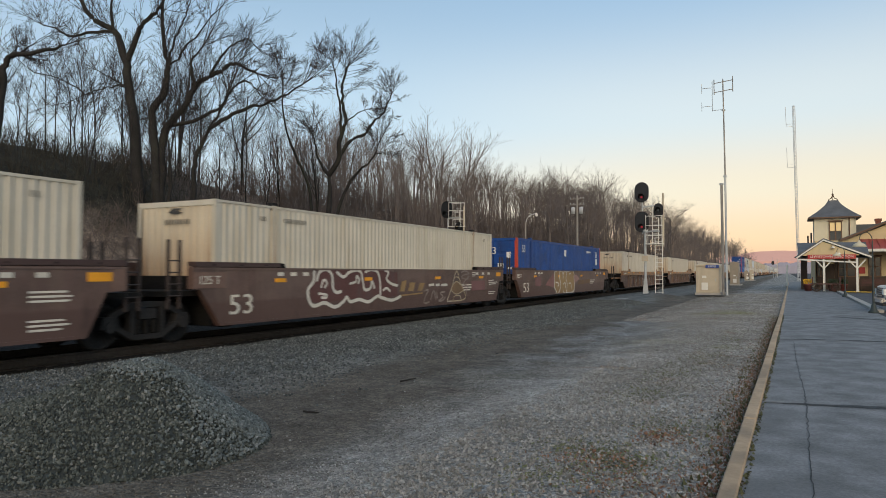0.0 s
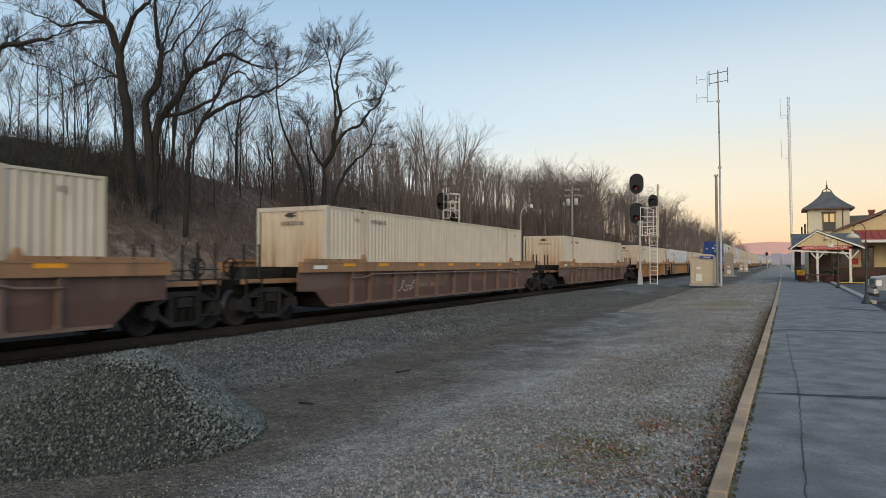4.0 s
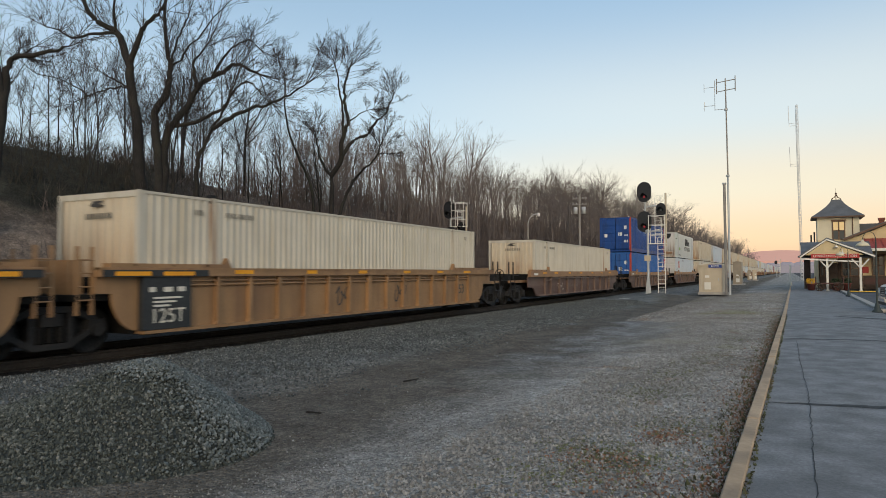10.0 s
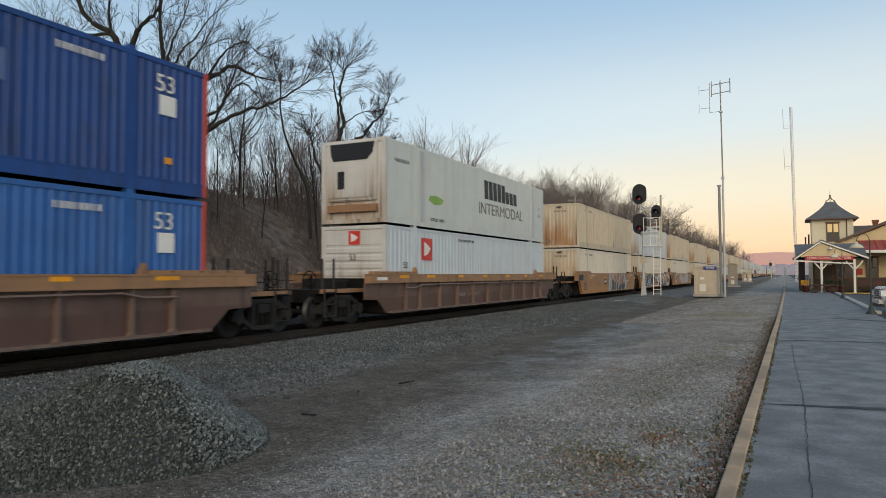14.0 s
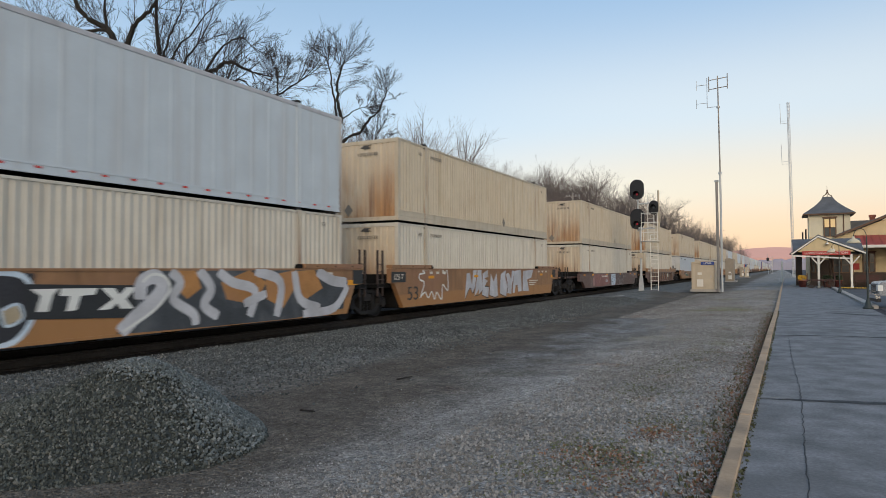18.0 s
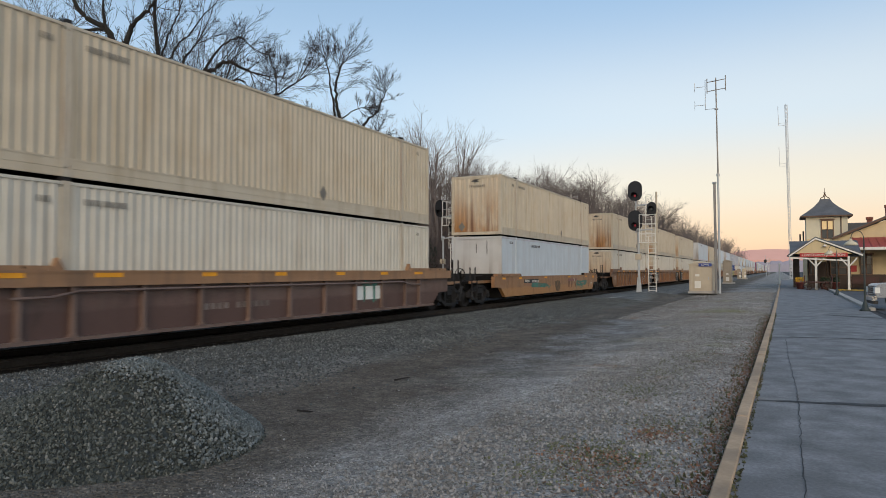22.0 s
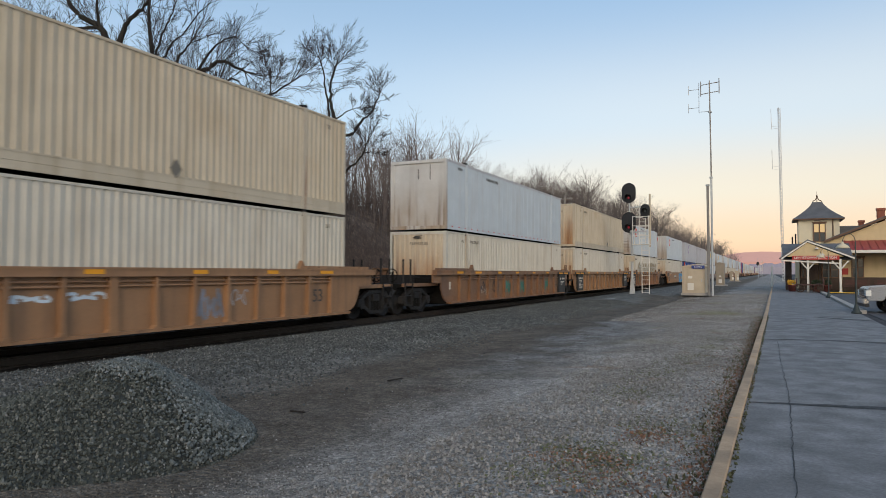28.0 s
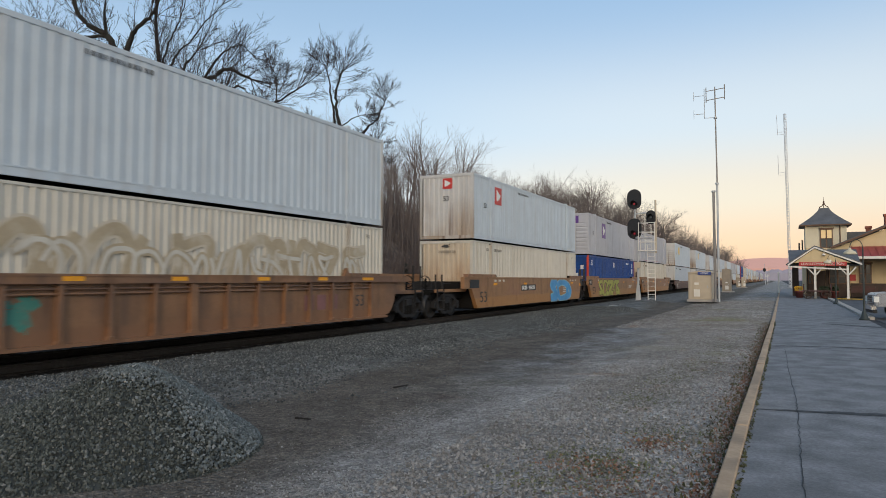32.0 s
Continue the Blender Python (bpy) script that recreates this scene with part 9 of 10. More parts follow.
baggage_cart()


def pickup():
    ob = thing("pickup_truck", "silver pickup truck with a chrome grille, parked", "pickup truck", pose(3.52, 34.1, -0.03, 0, 0, 3))
    # forward is -x, left side towards -y
    w = 1.0
    def body(bm):
        plate_y(bm, [(0.0, 0.55), (0.02, 1.02), (0.12, 1.12), (1.55, 1.22), (1.62, 0.75), (1.5, 0.5), (1.38, 0.86), (1.05, 1.0), (0.72, 0.86), (0.6, 0.55)], -w, w)
        bmesh.ops.bevel(bm, geom=[e for e in bm.edges], offset=0.03, segments=2, affect='EDGES')
    piece("front_body", body, M["truck_paint"], ob, "silver bonnet and wings")
    piece("cab", lambda bm: (plate_y(bm, [(1.5, 0.45), (1.55, 1.2), (2.3, 1.85), (3.7, 1.9), (4.05, 1.2), (4.05, 0.45)], -w + 0.04, w - 0.04)), M["truck_paint"], ob)
    piece("windscreen", lambda bm: plate_y(bm, [(1.58, 1.24), (2.24, 1.8), (2.2, 1.82), (1.54, 1.26)], -w + 0.12, w - 0.12), M["glass"], ob, "dark windscreen")
    piece("side_window", lambda bm: plate_y(bm, [(1.9, 1.26), (2.35, 1.76), (3.6, 1.78), (3.8, 1.26)], -w + 0.015, -w + 0.045), M["glass"], ob)
    piece("bed", lambda bm: plate_y(bm, [(4.07, 0.5), (4.07, 1.22), (5.8, 1.22), (5.8, 0.55), (5.5, 0.5), (5.38, 0.86), (5.05, 1.0), (4.72, 0.86), (4.6, 0.5)], -w, w), M["truck_paint"], ob)
    piece("grille", lambda bm: [box(bm, -0.035, 0.0, -0.62, 0.62, 0.68 + k * 0.09, 0.73 + k * 0.09) for k in range(4)], M["chrome"], ob, "chrome bar grille")
    piece("grille_back", lambda bm: box(bm, -0.012, 0.01, -0.64, 0.64, 0.64, 1.02), M["signal_black"], ob)
    for s in (-1, 1):
        piece("headlight", lambda bm: box(bm, -0.03, 0.16, s * 0.66, s * (w + 0.006), 0.74, 0.98), M["label_white"], ob, "clear headlight")
    piece("bumper", lambda bm: (box(bm, -0.14, 0.06, -w + 0.02, w - 0.02, 0.42, 0.62), bmesh.ops.bevel(bm, geom=bm.edges[:], offset=0.03, segments=2, affect='EDGES')), M["chrome"], ob, "chrome bumper")
    piece("air_dam", lambda bm: box(bm, -0.06, 0.1, -w + 0.1, w - 0.1, 0.28, 0.42), M["signal_black"], ob)
    piece("mirror", lambda bm: box(bm, 1.75, 1.9, -w - 0.22, -w, 1.2, 1.42), M["chrome"], ob)
    for x in (1.05, 5.05):
        for s in (-1, 1):
            wh = piece("wheel", lambda bm: lathe(bm, [(0.2, -0.1), (0.24, 0.1), (0.02, 0.12)], (x, s * 0.9, 0.39), 'Y', 20), M["chrome"], ob, "alloy wheel")
            piece("tyre", lambda bm: lathe(bm, [(0.24, -0.12), (0.37, -0.12), (0.39, -0.09), (0.39, 0.09), (0.37, 0.12), (0.24, 0.12), (0.24, -0.12)], (x, s * 0.88, 0.39), 'Y', 24, cap=False), M["rubber"], wh)


pickup()


def far_things():
    railway_signal(pose(-4.2, 262.0, -1.0), "distant silver railway signal with a black head", [(-0.22, 6.0, 0.9, 1.3, False)])


far_things()

# ---------------------------------------------------------------- bare woods on the bank
class Wood:
    """Vertices and faces of tapering limbs."""

    def __init__(self, seed):
        self.v, self.f, self.rnd = [], [], random.Random(seed)

    def limb(self, pts, r0, r1, sides):
        base = len(self.v)
        n = len(pts)
        for i, p in enumerate(pts):
            d = (pts[min(i + 1, n - 1)] - pts[max(i - 1, 0)]).normalized()
            u = d.orthogonal().normalized()
            w = d.cross(u)
            r = r0 + (r1 - r0) * i / (n - 1)
            for k in range(sides):
                a = math.tau * k / sides
                self.v.append(p + (u * math.cos(a) + w * math.sin(a)) * r)
        for i in range(n - 1):
            for k in range(sides):
                a, b = base + i * sides + k, base + i * sides + (k + 1) % sides
                self.f.append((a, b, b + sides, a + sides))

    def mesh(self, name, material):
        me = bpy.data.meshes.new(name)
        me.from_pydata(self.v, [], self.f)
        for p in me.polygons:
            p.use_smooth = True
        me.materials.append(material)
        return me


def turned(d, angle, rnd):
    ax = d.orthogonal().normalized()
    ax.rotate(Matrix.Rotation(rnd.uniform(0, math.tau), 3, d))
    q = d.copy()
    q.rotate(Matrix.Rotation(angle, 3, ax))
    return q


def grow(woods, p, d, length, r, level, spec, up=0.10):
    """A wandering limb with side limbs; woods: (trunk, crown). spec: for each level children, spread in degrees, length ratio, wander."""
    w = woods[0] if level == 0 else woods[1]
    rnd = woods[1].rnd
    kids, spread, ratio, wander = spec[min(level, len(spec) - 1)]
    last = level >= len(spec) - 1
    n = 2 if last else 5
    pts, q, dirs = [p.copy()], p.copy(), [d.copy()]
    for _ in range(n):
        d = (d + Vector((rnd.gauss(0, wander), rnd.gauss(0, wander), rnd.gauss(0, wander) + up))).normalized()
        q = q + d * (length / n)
        pts.append(q.copy())
        dirs.append(d.copy())
    r_end = max(0.006, r * (0.35 if not last else 0.6))
    w.limb(pts, r, r_end, 6 if level == 0 else 4 if level == 1 else 3)
    if last:
        return
    for k in range(kids):
        t = 0.25 + 0.75 * (k + rnd.random()) / kids if level else 0.38 + 0.62 * (k + rnd.random()) / kids
        x = t * n
        i = min(n - 1, int(x))
        pos = pts[i].lerp(pts[i + 1], x - i)
        rr = (r + (r_end - r) * t) * rnd.uniform(0.45, 0.7)
        grow(woods, pos, turned(dirs[i + 1], radians(spread * rnd.uniform(0.6, 1.25)), rnd), length * ratio * rnd.uniform(0.7, 1.2) * (1.15 - 0.5 * t), max(rr, 0.0075), level + 1, spec, up)


def tree_kind(seed, height, radius, spec, up=0.1, lean=0.05):
    a, b = Wood(seed), Wood(seed + 1)
    rnd = b.rnd
    grow((a, b), Vector((0, 0, -0.4)), Vector((rnd.uniform(-lean, lean), rnd.uniform(-lean, lean), 1)).normalized(), height * 0.86, radius, 0, spec, up)
    return a.mesh("trunk", M["bark"]), b.mesh("crown", M["twig"])


SLIM = [(9, 32, 0.42, 0.05), (6, 34, 0.55, 0.09), (4, 36, 0.6, 0.12), (0, 0, 0, 0.14)]
THIN = [(8, 40, 0.5, 0.12), (5, 38, 0.6, 0.13), (4, 38, 0.62, 0.15), (0, 0, 0, 0.16)]
WIDE = [(9, 46, 0.62, 0.09), (7, 42, 0.55, 0.14), (6, 40, 0.5, 0.16), (0, 0, 0, 0.18)]
ROUND = [(13, 58, 0.5, 0.05), (8, 46, 0.5, 0.09), (5, 42, 0.5, 0.12), (0, 0, 0, 0.12)]
KINDS = [tree_kind(50 + 7 * i, h, r, s, up) for i, (h, r, s, up) in enumerate((
    (13.0, 0.13, SLIM, 0.16), (11.5, 0.11, SLIM, 0.18), (14.5, 0.16, SLIM, 0.14), (12.0, 0.15, WIDE, 0.10), (14.0, 0.2, WIDE, 0.08), (9.5, 0.08, SLIM, 0.2), (7.0, 0.05, THIN, 0.10), (6.0, 0.045, THIN, 0.14), (13.0, 0.2, ROUND, 0.02)))]
# The same trees in colours paled for haze
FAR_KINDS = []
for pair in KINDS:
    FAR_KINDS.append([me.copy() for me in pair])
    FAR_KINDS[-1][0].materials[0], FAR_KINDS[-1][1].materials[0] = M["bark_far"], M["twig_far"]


def plant(x, y, kind, scale, turn, label="slender bare grey-brown tree on the wooded bank"):
    ob = thing("tree", label, "tree", pose(x, y, ground_z(x, y), 0, 0, turn), "bare trees on the bank")
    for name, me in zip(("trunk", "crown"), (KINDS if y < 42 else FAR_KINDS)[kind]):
        o = part(name, me, None, ob)
        o.scale = (scale, scale, scale)
    return ob


def bank_trees():
    rnd = random.Random(71)
    spots = []
    tries = 0
    while len(spots) < 165 and tries < 6000:
        tries += 1
        y = 2 + 215 * rnd.random() ** 1.15
        foot = -21.5 - 4.0 * smooth(25, 45, y)
        x = foot - 5 - 30 * rnd.random() ** 1.3
        if all(math.hypot(x - a, y - b) > 1.9 for a, b in spots):
            spots.append((x, y))
    for x, y in spots:
        if y < 30 and (x < -38 or rnd.random() < 0.3):
            continue
        k = rnd.choice((0, 0, 1, 1, 2, 2, 5, 3, 4)) if y < 90 else rnd.choice((2, 3, 4, 4, 3))
        if y < 36:
            k = rnd.choice((1, 5)) if y > 20 else rnd.choice((6, 7))
        s = rnd.uniform(0.72, 1.0) * (1.0 - 0.26 * smooth(30, 45, y) + 0.12 * smooth(70, 95, y) + 0.36 * smooth(115, 160, y))
        plant(x, y, k, s * (0.78 if y < 20 else 1.0), rnd.uniform(0, 360))
    for i in range(8):       # taller shrubs along the top of the nearer bank
        y = 7 + 17 * rnd.random()
        plant(-31 - 9 * rnd.random(), y, rnd.choice((6, 7)), rnd.uniform(0.8, 1.15), rnd.uniform(0, 360), "thin bare sapling with arching twigs on the bank")
    for i in range(58):
        y = 6 + 45 * rnd.random()
        foot = -21.5 - 4.0 * smooth(25, 45, y)
        plant(foot - 8 - 14 * rnd.random(), y, rnd.choice((6, 7)), rnd.uniform(0.7, 1.15), rnd.uniform(0, 360), "thin bare sapling with arching twigs on the bank")


bank_trees()
for tx, ty, ts in ((-29.0, 98.0, 1.0), (-31.0, 106.0, 1.05), (-28.0, 118.0, 1.12), (-27.0, 92.0, 1.0), (-29.5, 112.0, 1.15), (-22.0, 146.0, 1.25), (-24.0, 155.0, 1.3), (-26.0, 150.0, 1.35), (-20.0, 224.0, 1.1), (-21.5, 246.0, 1.15), (-20.0, 300.0, 1.2)):
    plant(tx, ty, 8, ts, ty * 37 % 360, "broad bare tree with a rounded crown beside the line")

RIGHT = Vector((0.879, 0.477, 0.0))


def old_tree(x, y, z0, limbs, label, seed, tips):
    """A big old tree: its main limbs follow (sideways, up) lines, each springing from the one it touches; sprouts grow from them.
    tips: sprouts for each metre, their lengths, their spec, how many at the end of a limb."""
    a, b = Wood(seed), Wood(seed + 1)
    rnd = b.rnd
    away = Vector((x, y, 0)).normalized()
    laid = []
    for r, line, *fan in limbs:
        near = min(laid, key=lambda q: math.hypot(q[0] - line[0][0], q[1] - line[0][1]), default=(0, 0, 0.0))
        depth = near[2] if laid and math.hypot(near[0] - line[0][0], near[1] - line[0][1]) < 0.8 else rnd.uniform(-0.4, 0.4)
        drift = rnd.uniform(-0.3, 0.3) if line[0][1] > 1.5 else rnd.uniform(-0.08, 0.08)
        pts, gone = [], 0.0
        for i, (s, h) in enumerate(line):
            gone += math.hypot(s - line[i - 1][0], h - line[i - 1][1]) if i else 0.0
            laid.append((s, h, depth + drift * gone))
            pts.append(RIGHT * s + away * (depth + drift * gone) + Vector((0, 0, h)))
        smooth_pts = swept(pts, 4)
        for k in range(1, len(smooth_pts) - 1):
            smooth_pts[k] = smooth_pts[k] + Vector((rnd.gauss(0, 0.03), rnd.gauss(0, 0.03), rnd.gauss(0, 0.03)))
        r_end = max(0.018, r * 0.22)
        a.limb(smooth_pts, r * 0.92, r_end, 9)
        n = len(smooth_pts)
        total = sum((q - p).length for p, q in zip(smooth_pts, smooth_pts[1:]))
        kids = int(total * tips[0])
        for k in range(kids):
            t = 0.3 + 0.7 * (k + rnd.random()) / kids
            i = min(n - 2, int(t * (n - 1)))
            d = (smooth_pts[i + 1] - smooth_pts[i]).normalized()
            d = (turned(d, radians(rnd.uniform(25, 75)), rnd) + Vector((0, 0, 0.55))).normalized()
            grow((a, b), smooth_pts[i], d, rnd.uniform(*tips[1]) * (0.7 + 0.4 * t), min(0.02, max(0.011, r * (1 - 0.6 * t) * 0.2)), 1, tips[2], 0.05)
        d = (smooth_pts[-1] - smooth_pts[-2]).normalized()
        d = (d + Vector((0, 0, 0.4))).normalized() if fan else d
        for k in range(24 if fan else tips[3]):
            if fan:      # a rounded head of fine branches that fan out from the upper part of the limb
                bend = 72 * math.sqrt((k + 0.5) / 24)
                at = max(0, n - 1 - int(0.42 * n * (bend / 72) * rnd.random()))
                grow((a, b), smooth_pts[at], turned(d, radians(bend), rnd), fan[0] * rnd.uniform(0.85, 1.1) * (1 - 0.25 * (bend / 72) ** 2), min(0.014, r_end * 0.6), 1, FAN, 0.02)
            else:
                grow((a, b), smooth_pts[-1], turned(d, radians(rnd.uniform(4, 45)), rnd), rnd.uniform(*tips[1]), min(0.028, r_end * 0.8), 1, tips[2], 0.05)
    ob = thing("tree", label, "tree", pose(x, y, z0), "old bare trees")
    part("trunk", a.mesh("trunk", M["bark"]), None, ob, "dark furrowed trunk and limbs")
    part("crown", b.mesh("crown", M["twig"]), None, ob, "fine bare twigs")


SPROUT = [(0, 0, 0, 0), (6, 30, 0.5, 0.08), (4, 34, 0.5, 0.11), (0, 0, 0, 0.11)]
FAN = [(0, 0, 0, 0), (8, 24, 0.42, 0.05), (5, 30, 0.5, 0.07), (0, 0, 0, 0.08)]
old_tree(-29.6, 23.5, 4.4, [
    (0.36, [(-0.1, -1.2), (-0.1, 1.2), (-0.3, 3.4), (-0.4, 4.9), (-0.7, 6.7), (-0.9, 8.0), (-1.2, 9.3), (-1.5, 9.9), (-2.5, 10.5), (-3.1, 11.2), (-3.4, 12.6)]),
    (0.18, [(-0.9, 8.2), (-0.4, 9.3), (-0.1, 10.1), (0.6, 10.7), (1.0, 11.3), (1.3, 12.5)]),
    (0.10, [(-1.5, 9.9), (-2.7, 9.9), (-3.9, 9.8), (-4.6, 10.2), (-5.4, 10.5)]),
    (0.10, [(-1.5, 9.9), (-1.7, 11.0), (-1.5, 12.2)]),
    (0.06, [(-0.8, 7.0), (-1.4, 7.0), (-2.0, 6.9), (-3.0, 6.6), (-3.8, 6.2)]),
    (0.04, [(-3.0, 6.6), (-4.1, 7.4), (-5.6, 7.8), (-6.0, 8.0)]),
    (0.08, [(-0.7, 6.9), (-1.5, 7.4), (-2.5, 8.0)]),
    (0.28, [(0.8, -1.2), (0.8, 1.2), (0.7, 3.4), (0.5, 5.5), (1.1, 6.5), (1.2, 7.3), (1.3, 8.0), (1.1, 9.0), (1.0, 10.2), (0.9, 12.3)]),
    (0.08, [(1.3, 8.0), (1.8, 8.3), (2.1, 8.9), (2.7, 9.5), (3.5, 10.6), (4.4, 11.6)]),
    (0.07, [(1.3, 8.0), (1.6, 9.4), (1.9, 10.1), (2.3, 11.1), (2.5, 12.3)]),
    (0.26, [(0.9, -1.2), (1.0, 1.7), (1.1, 4.3), (1.7, 5.3), (2.3, 6.1), (2.7, 7.0), (3.5, 7.6), (4.3, 8.0), (4.9, 8.3), (5.5, 8.0), (6.0, 7.8)]),
    (0.14, [(2.7, 7.0), (2.6, 7.6), (2.5, 8.3), (3.1, 9.1)]),
    (0.08, [(3.5, 7.6), (4.1, 8.6), (4.7, 9.2), (5.4, 9.4), (5.9, 8.9)]),
    (0.12, [(1.5, 4.9), (2.6, 5.1), (3.3, 5.4), (4.0, 5.8), (4.4, 6.4), (4.9, 7.0), (5.5, 6.9), (6.1, 6.2)]),
    (0.16, [(2.6, -1.4), (2.7, 1.7), (2.7, 3.0), (3.0, 3.7), (3.4, 4.6), (3.9, 5.4), (4.3, 6.4)]),
    (0.13, [(3.4, 4.6), (4.3, 5.1), (5.2, 5.5), (6.1, 5.7), (7.2, 6.2), (7.9, 6.6)]),
    (0.12, [(1.5, -1.0), (1.5, 1.7), (1.4, 3.4), (1.3, 4.3)]),
], "big old bare tree with several leaning trunks on the bank", 301, (2.6, (0.9, 2.6), SPROUT, 6))
old_tree(-29.53, 39.1, 5.2, [
    (0.32, [(0.1, -2.6), (0.1, -0.2), (0.2, 2.7), (0.0, 3.6)]),
    (0.13, [(0.0, 3.6), (-0.6, 4.5), (-0.9, 5.7), (-1.1, 6.7)], 1.6),
    (0.22, [(0.1, 3.4), (0.8, 4.5), (0.9, 5.7), (1.1, 6.6), (1.3, 7.1), (1.1, 8.2), (1.0, 9.1), (1.2, 10.1), (1.5, 11.0)], 2.6),
    (0.11, [(1.0, 6.4), (0.9, 8.0), (0.7, 9.5), (0.5, 10.9), (0.2, 11.8)], 1.9),
    (0.06, [(1.3, 7.1), (2.1, 7.7), (3.1, 8.1)], 1.2),
    (0.16, [(0.8, 4.6), (1.7, 6.0), (2.7, 6.5), (3.3, 7.4), (4.1, 8.2), (4.5, 9.1), (4.8, 9.8)], 1.8),
    (0.16, [(0.5, -1.0), (0.9, 1.2), (1.7, 3.1), (2.9, 4.3), (3.5, 5.1), (3.9, 6.2)], 2.0),
    (0.06, [(3.5, 5.1), (4.0, 5.2), (4.6, 5.2)]),
    (0.14, [(-1.0, -1.0), (-1.2, 2.2), (-1.8, 3.9), (-2.6, 5.6), (-3.1, 7.4), (-3.2, 9.4), (-3.2, 10.5)], 2.6),
], "old bare tree with long curving limbs and fan-shaped heads", 305, (0.25, (0.5, 1.1), FAN, 4))
old_tree(-29.0, 14.5, 4.0, [
    (0.24, [(1.3, -1.2), (1.4, 1.0), (1.7, 4.4), (1.8, 5.6), (2.1, 6.1), (2.4, 6.2)]), (0.12, [(2.1, 6.1), (3.0, 6.2), (3.7, 6.3), (4.1, 6.4)]),
    (0.10, [(1.8, 5.6), (2.3, 6.5)]), (0.08, [(2.1, 6.1), (2.9, 6.6)]), (0.14, [(1.7, 4.4), (1.4, 5.9), (1.1, 7.1), (0.9, 9.0)]),
], "old bare tree with a heavy broken limb", 309, (0.7, (0.5, 1.6), SPROUT, 3))


def brush():
    """Dry brush and saplings that cover the bank: two masses of thin stems."""
    rnd = random.Random(81)
    masses = ([], []), ([], [])

    def stem(v, f, p, d, ln, r):
        q = p + d * ln * 0.55
        d2 = (d + Vector((rnd.gauss(0, 0.3), rnd.gauss(0, 0.3), rnd.gauss(0, 0.15)))).normalized()
        e = q + d2 * ln * 0.45
        u = d.orthogonal().normalized() * r
        w = d.cross(u).normalized() * r
        k = len(v)
        v.extend((p + u, p - 0.5 * u + 0.87 * w, p - 0.5 * u - 0.87 * w, q + 0.7 * u, q - 0.35 * u + 0.6 * w, q - 0.35 * u - 0.6 * w, e))
        f.extend(((k, k + 1, k + 4, k + 3), (k + 1, k + 2, k + 5, k + 4), (k + 2, k, k + 3, k + 5), (k + 3, k + 4, k + 6), (k + 4, k + 5, k + 6), (k + 5, k + 3, k + 6)))
        return q, d2
    for _ in range(34000):
        y = -2 + 170 * rnd.random() ** 1.25
        foot = -21.5 - 4.0 * smooth(25, 45, y)
        x = foot + 1.0 - 24 * rnd.random()
        if noise.noise(Vector((x * 0.12, y * 0.12, 9.0))) < -0.22 + 0.5 * (foot - 5 - x < 0) * (y < 25):
            continue
        p = Vector((x, y, ground_z(x, y) - 0.1))
        v, f = masses[rnd.random() < max(smooth(22, 34, y), smooth(5.0, 3.2, p.z))]
        ln = rnd.uniform(0.6, 2.6) * (0.8 + 1.1 * smooth(24, 50, y))
        q, d2 = stem(v, f, p, Vector((rnd.gauss(0, 0.35), rnd.gauss(0, 0.35), 1)).normalized(), ln, rnd.uniform(0.010, 0.026))
        for _k in range(2):
            stem(v, f, q, turned(d2, radians(rnd.uniform(20, 60)), rnd), ln * rnd.uniform(0.3, 0.6), 0.008)
    for (v, f), m, label in zip(masses, ("brush_vine", "brush"), ("dark vine-covered brush on the bank", "dense dry brown brush and saplings on the bank")):
        me = bpy.data.meshes.new("brush")
        me.from_pydata(v, [], f)
        me.materials.append(M[m])
        tagged(new("brush", me), label, "brush", kind="stuff")


brush()


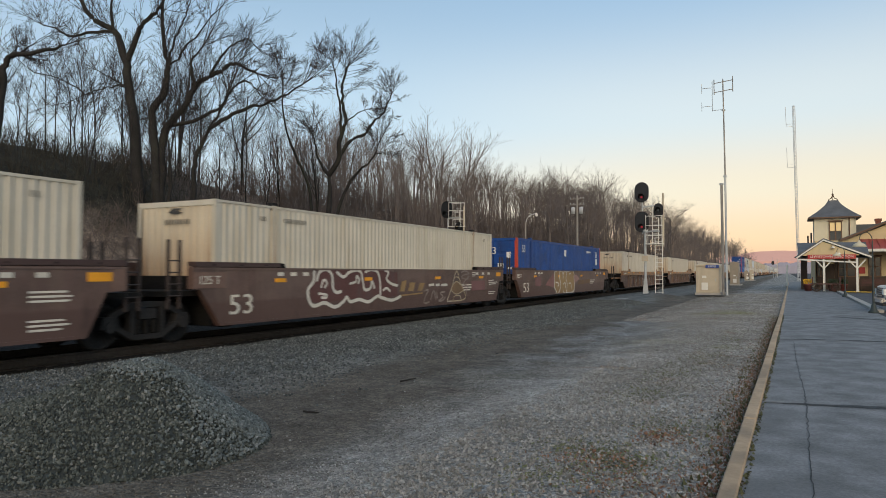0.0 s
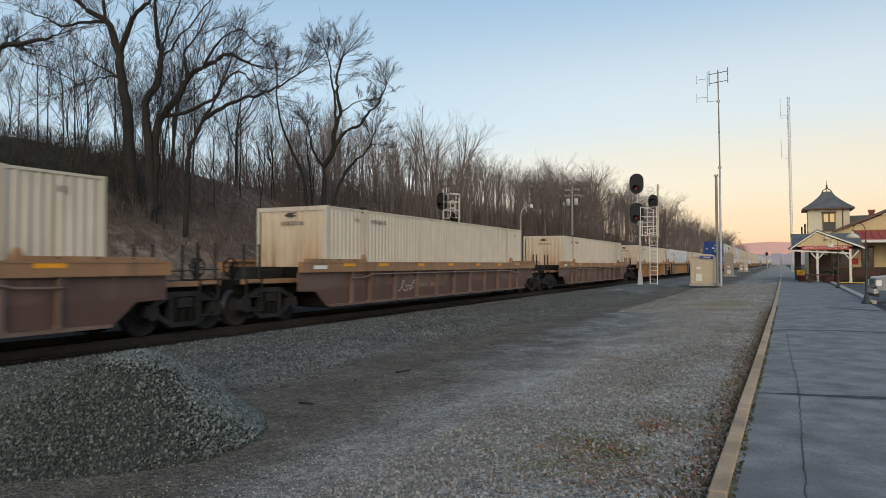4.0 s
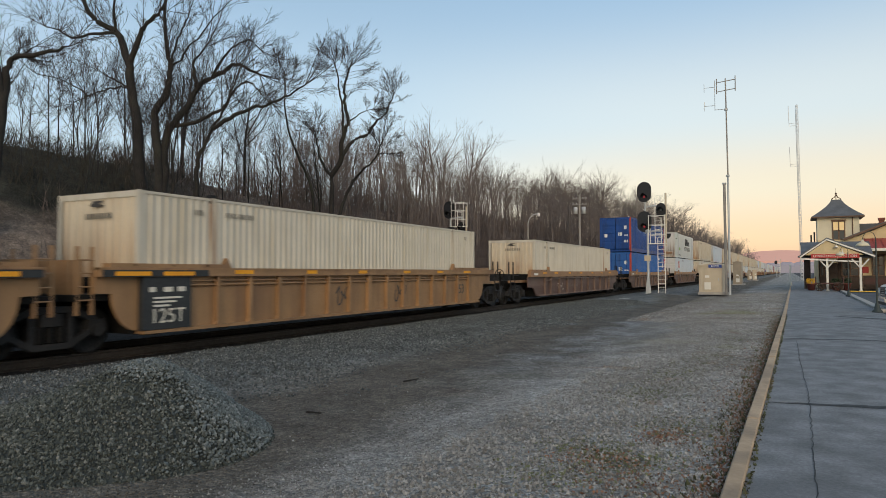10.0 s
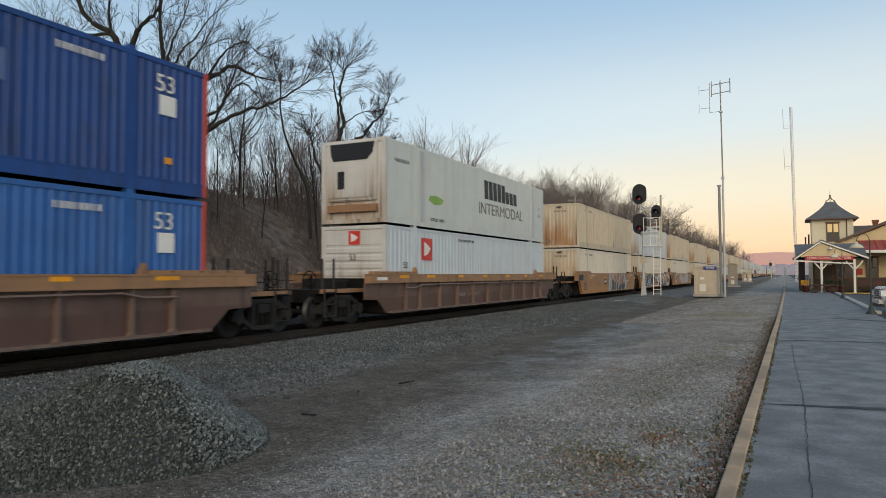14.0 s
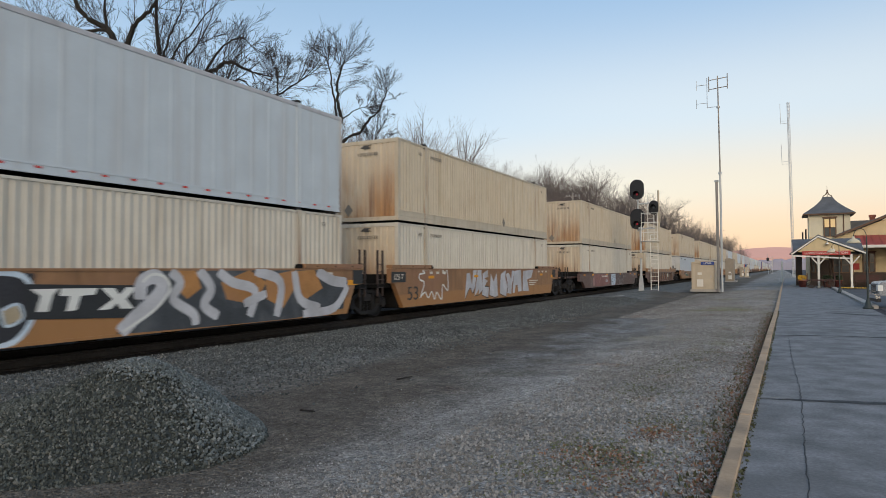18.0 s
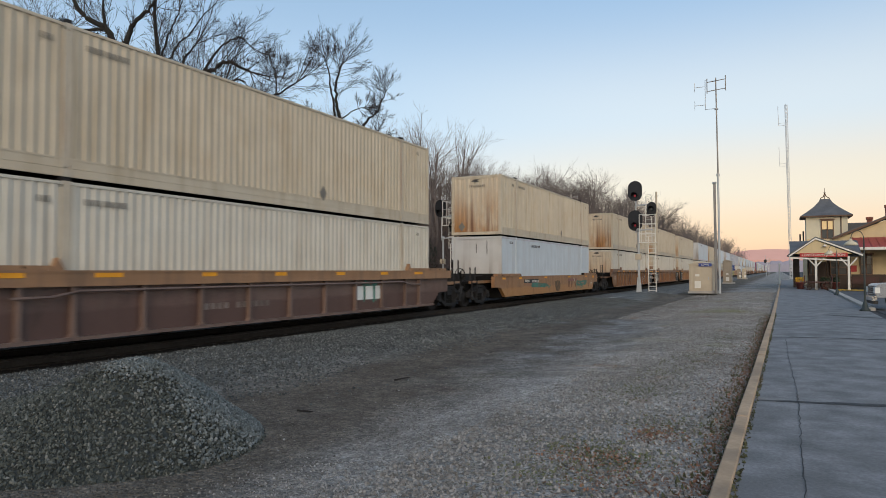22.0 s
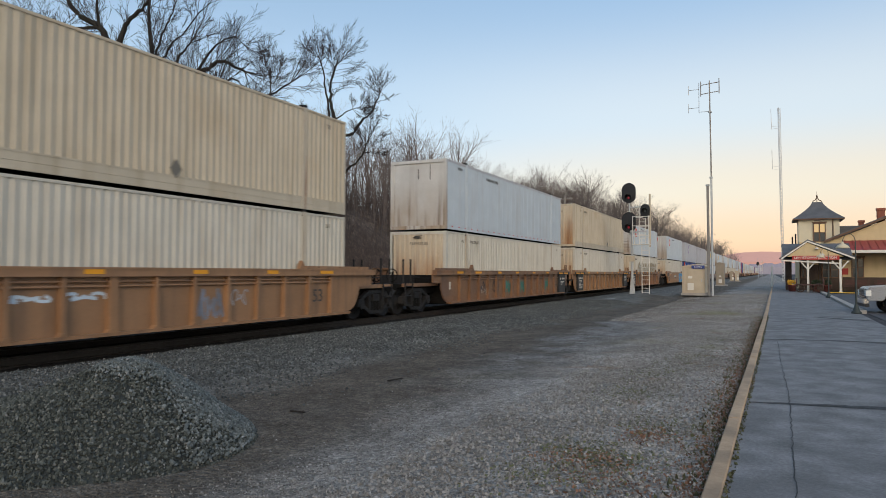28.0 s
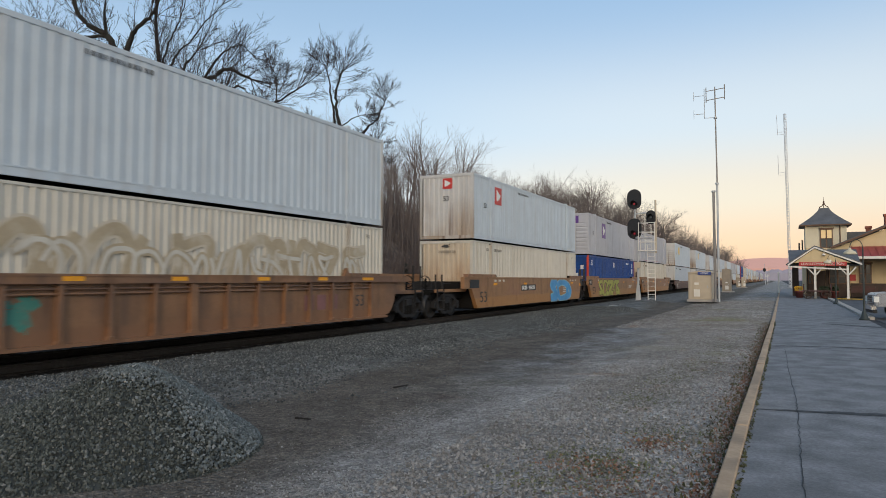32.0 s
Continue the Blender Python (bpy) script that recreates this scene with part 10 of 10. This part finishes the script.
def far_woods():
    """The woods further along the line: many bare trees joined into one mass."""
    rnd = random.Random(91)
    src = []
    for seed in (400, 410, 420, 430):
        w = Wood(seed)
        grow((w, w), Vector((0, 0, -0.4)), Vector((0, 0, 1)), 10.5, 0.16, 0, [(9, 40, 0.55, 0.07), (5, 42, 0.55, 0.12), (3, 42, 0.6, 0.15), (0, 0, 0, 0.15)], 0.1)
        src.append((np.array([tuple(p) for p in w.v]), np.array(w.f)))
    poles = []
    for seed in (440, 450, 460, 470, 480):       # slender trunks with a few upright twigs
        w = Wood(seed)
        grow((w, w), Vector((0, 0, -0.4)), Vector((0, 0, 1)), 8.0, 0.06, 0, [(7, 26, 0.3, 0.04), (2, 30, 0.5, 0.08), (0, 0, 0, 0.1)], 0.12)
        poles.append((np.array([tuple(p) for p in w.v]), np.array(w.f)))
    vs, fs, k = [], [], 0
    rows = []
    for i in range(230):
        y = 62 + 560 * rnd.random() ** 1.5
        x = -30 - 32 * rnd.random() ** 1.2 + 8 * smooth(110, 200, y) * rnd.random()
        if y > 330:
            x = -22 - 40 * rnd.random()
        rows.append((x, y, src[rnd.randrange(4)], (rnd.uniform(0.75, 1.05) + 0.4 * smooth(110, 160, y))))
    for i in range(800):
        y = 50 + 220 * rnd.random() ** 1.2
        rows.append((-29.5 - 16 * rnd.random() + 7 * smooth(110, 200, y), y, poles[rnd.randrange(5)], rnd.uniform(0.6, 1.0) + 0.35 * smooth(100, 160, y)))
    for x, y, q, s in rows:
        a = rnd.uniform(0, 6.3)
        c, sn = math.cos(a) * s, math.sin(a) * s
        vs.append(q[0] @ np.array([[c, sn, 0], [-sn, c, 0], [0, 0, s]]) + (x, y, ground_z(x, y)))
        fs.append(q[1] + k)
        k += len(q[0])
    me = bpy.data.meshes.new("far_woods")
    me.from_pydata(np.concatenate(vs), [], np.concatenate(fs).tolist())
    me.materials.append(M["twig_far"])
    tagged(new("far_woods", me), "bare grey-brown woods along the line", "woods", kind="stuff")


far_woods()


def conifers():
    rnd = random.Random(95)
    for x, y, h in ((-26.6, 50.5, 4.6), (-27.4, 53.0, 3.6), (-27.0, 47.2, 3.0)):
        ob = thing("conifer", "small dark green conifer at the foot of the bank", "conifer", pose(x, y, ground_z(x, y) - 0.1), "conifers")
        bm = bmesh.new()
        rod(bm, (0, 0, 0), (0, 0, h), 0.08, 6, 0.01)
        part("trunk", bm, M["bark"], ob)
        bm = bmesh.new()
        for _ in range(900):
            t = rnd.random() ** 0.7
            z, a = 0.3 + (h - 0.3) * (1 - t), rnd.uniform(0, 6.3)
            r = 0.33 * h * t * rnd.uniform(0.3, 1.0)
            c = Vector((r * math.cos(a), r * math.sin(a), z - 0.25 * r))
            d = Vector((math.cos(a), math.sin(a), rnd.uniform(-0.5, 0.1))).normalized() * rnd.uniform(0.12, 0.3)
            s = Vector((-math.sin(a), math.cos(a), 0)) * 0.07
            bm.faces.new([bm.verts.new(p) for p in (c - s, c + s, c + d)])
        part("crown", bm, M["pine"], ob)


conifers()


def ridge():
    n = 90
    bm = bmesh.new()
    rows = []
    for i in range(n + 1):
        x = -900 + 2600 * i / n
        h = 78 + 10 * noise.noise(Vector((x * 0.003, 0, 4))) + 5 * noise.noise(Vector((x * 0.012, 0, 7))) - 55 * smooth(-60, -420, x)
        rows.append([bm.verts.new((x, 2500 - 220 * t * 0, z)) for t, z in ((0, -5), (0, h * 0.5))] + [bm.verts.new((x, 2640, h)), bm.verts.new((x, 2900, -5))])
    for p, q in zip(rows, rows[1:]):
        for k in range(3):
            bm.faces.new((p[k], q[k], q[k + 1], p[k + 1]))
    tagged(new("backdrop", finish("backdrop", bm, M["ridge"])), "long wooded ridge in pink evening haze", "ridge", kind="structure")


ridge()


def haze_woods():
    rnd = random.Random(97)
    bm = bmesh.new()
    prev = None
    for i in range(160):
        x = -260 + 5.0 * i
        h = 15 + 5 * noise.noise(Vector((x * 0.02, 3, 0))) + 3 * rnd.random()
        row = [bm.verts.new((x, 1150 + d, z)) for d, z in ((0, -1), (4, h * 0.7), (12, h), (60, -1))]
        if prev:
            for k in range(3):
                bm.faces.new((prev[k], row[k], row[k + 1], prev[k + 1]))
        prev = row
    tagged(new("haze_woods", finish("haze_woods", bm, M["haze_wood"])), "low far woods in blue evening haze", "woods", kind="stuff")


haze_woods()


# ---------------------------------------------------------------- what moves
def travelled(t):
    """How far the train has come along the track after t seconds."""
    return 15.475 * t - 0.00452 * t ** 2 - 0.0000581 * t ** 3


START = {ob: y0 for ob, y0, z in MOVING}


def motions():
    for ob, y0, z in MOVING:
        walk(ob, [(t, pose(TRACK_X, y0 - travelled(t), z)) for t in (0, 4, 8, 12, 16, 20, 24, 28, 32)])
    # the wheels turn while their car goes by
    for ob, car, y in WHEELS:
        y0 = START[car] + y
        base = ob.matrix_local.copy()
        ticks = [i for i in range(961) if -6.0 < y0 - travelled(i / 30) < 60.0]
        if not ticks:
            continue
        rows = [(i / 30, base @ Matrix.Rotation((travelled(i / 30) - travelled(ticks[0] / 30)) / 0.457, 4, 'X')) for i in ticks]
        if ticks[0] > 0:
            rows.insert(0, (0.0, rows[0][1]))
        if ticks[-1] < 960:
            rows.append((32.0, rows[-1][1]))
        walk(ob, rows)


motions()
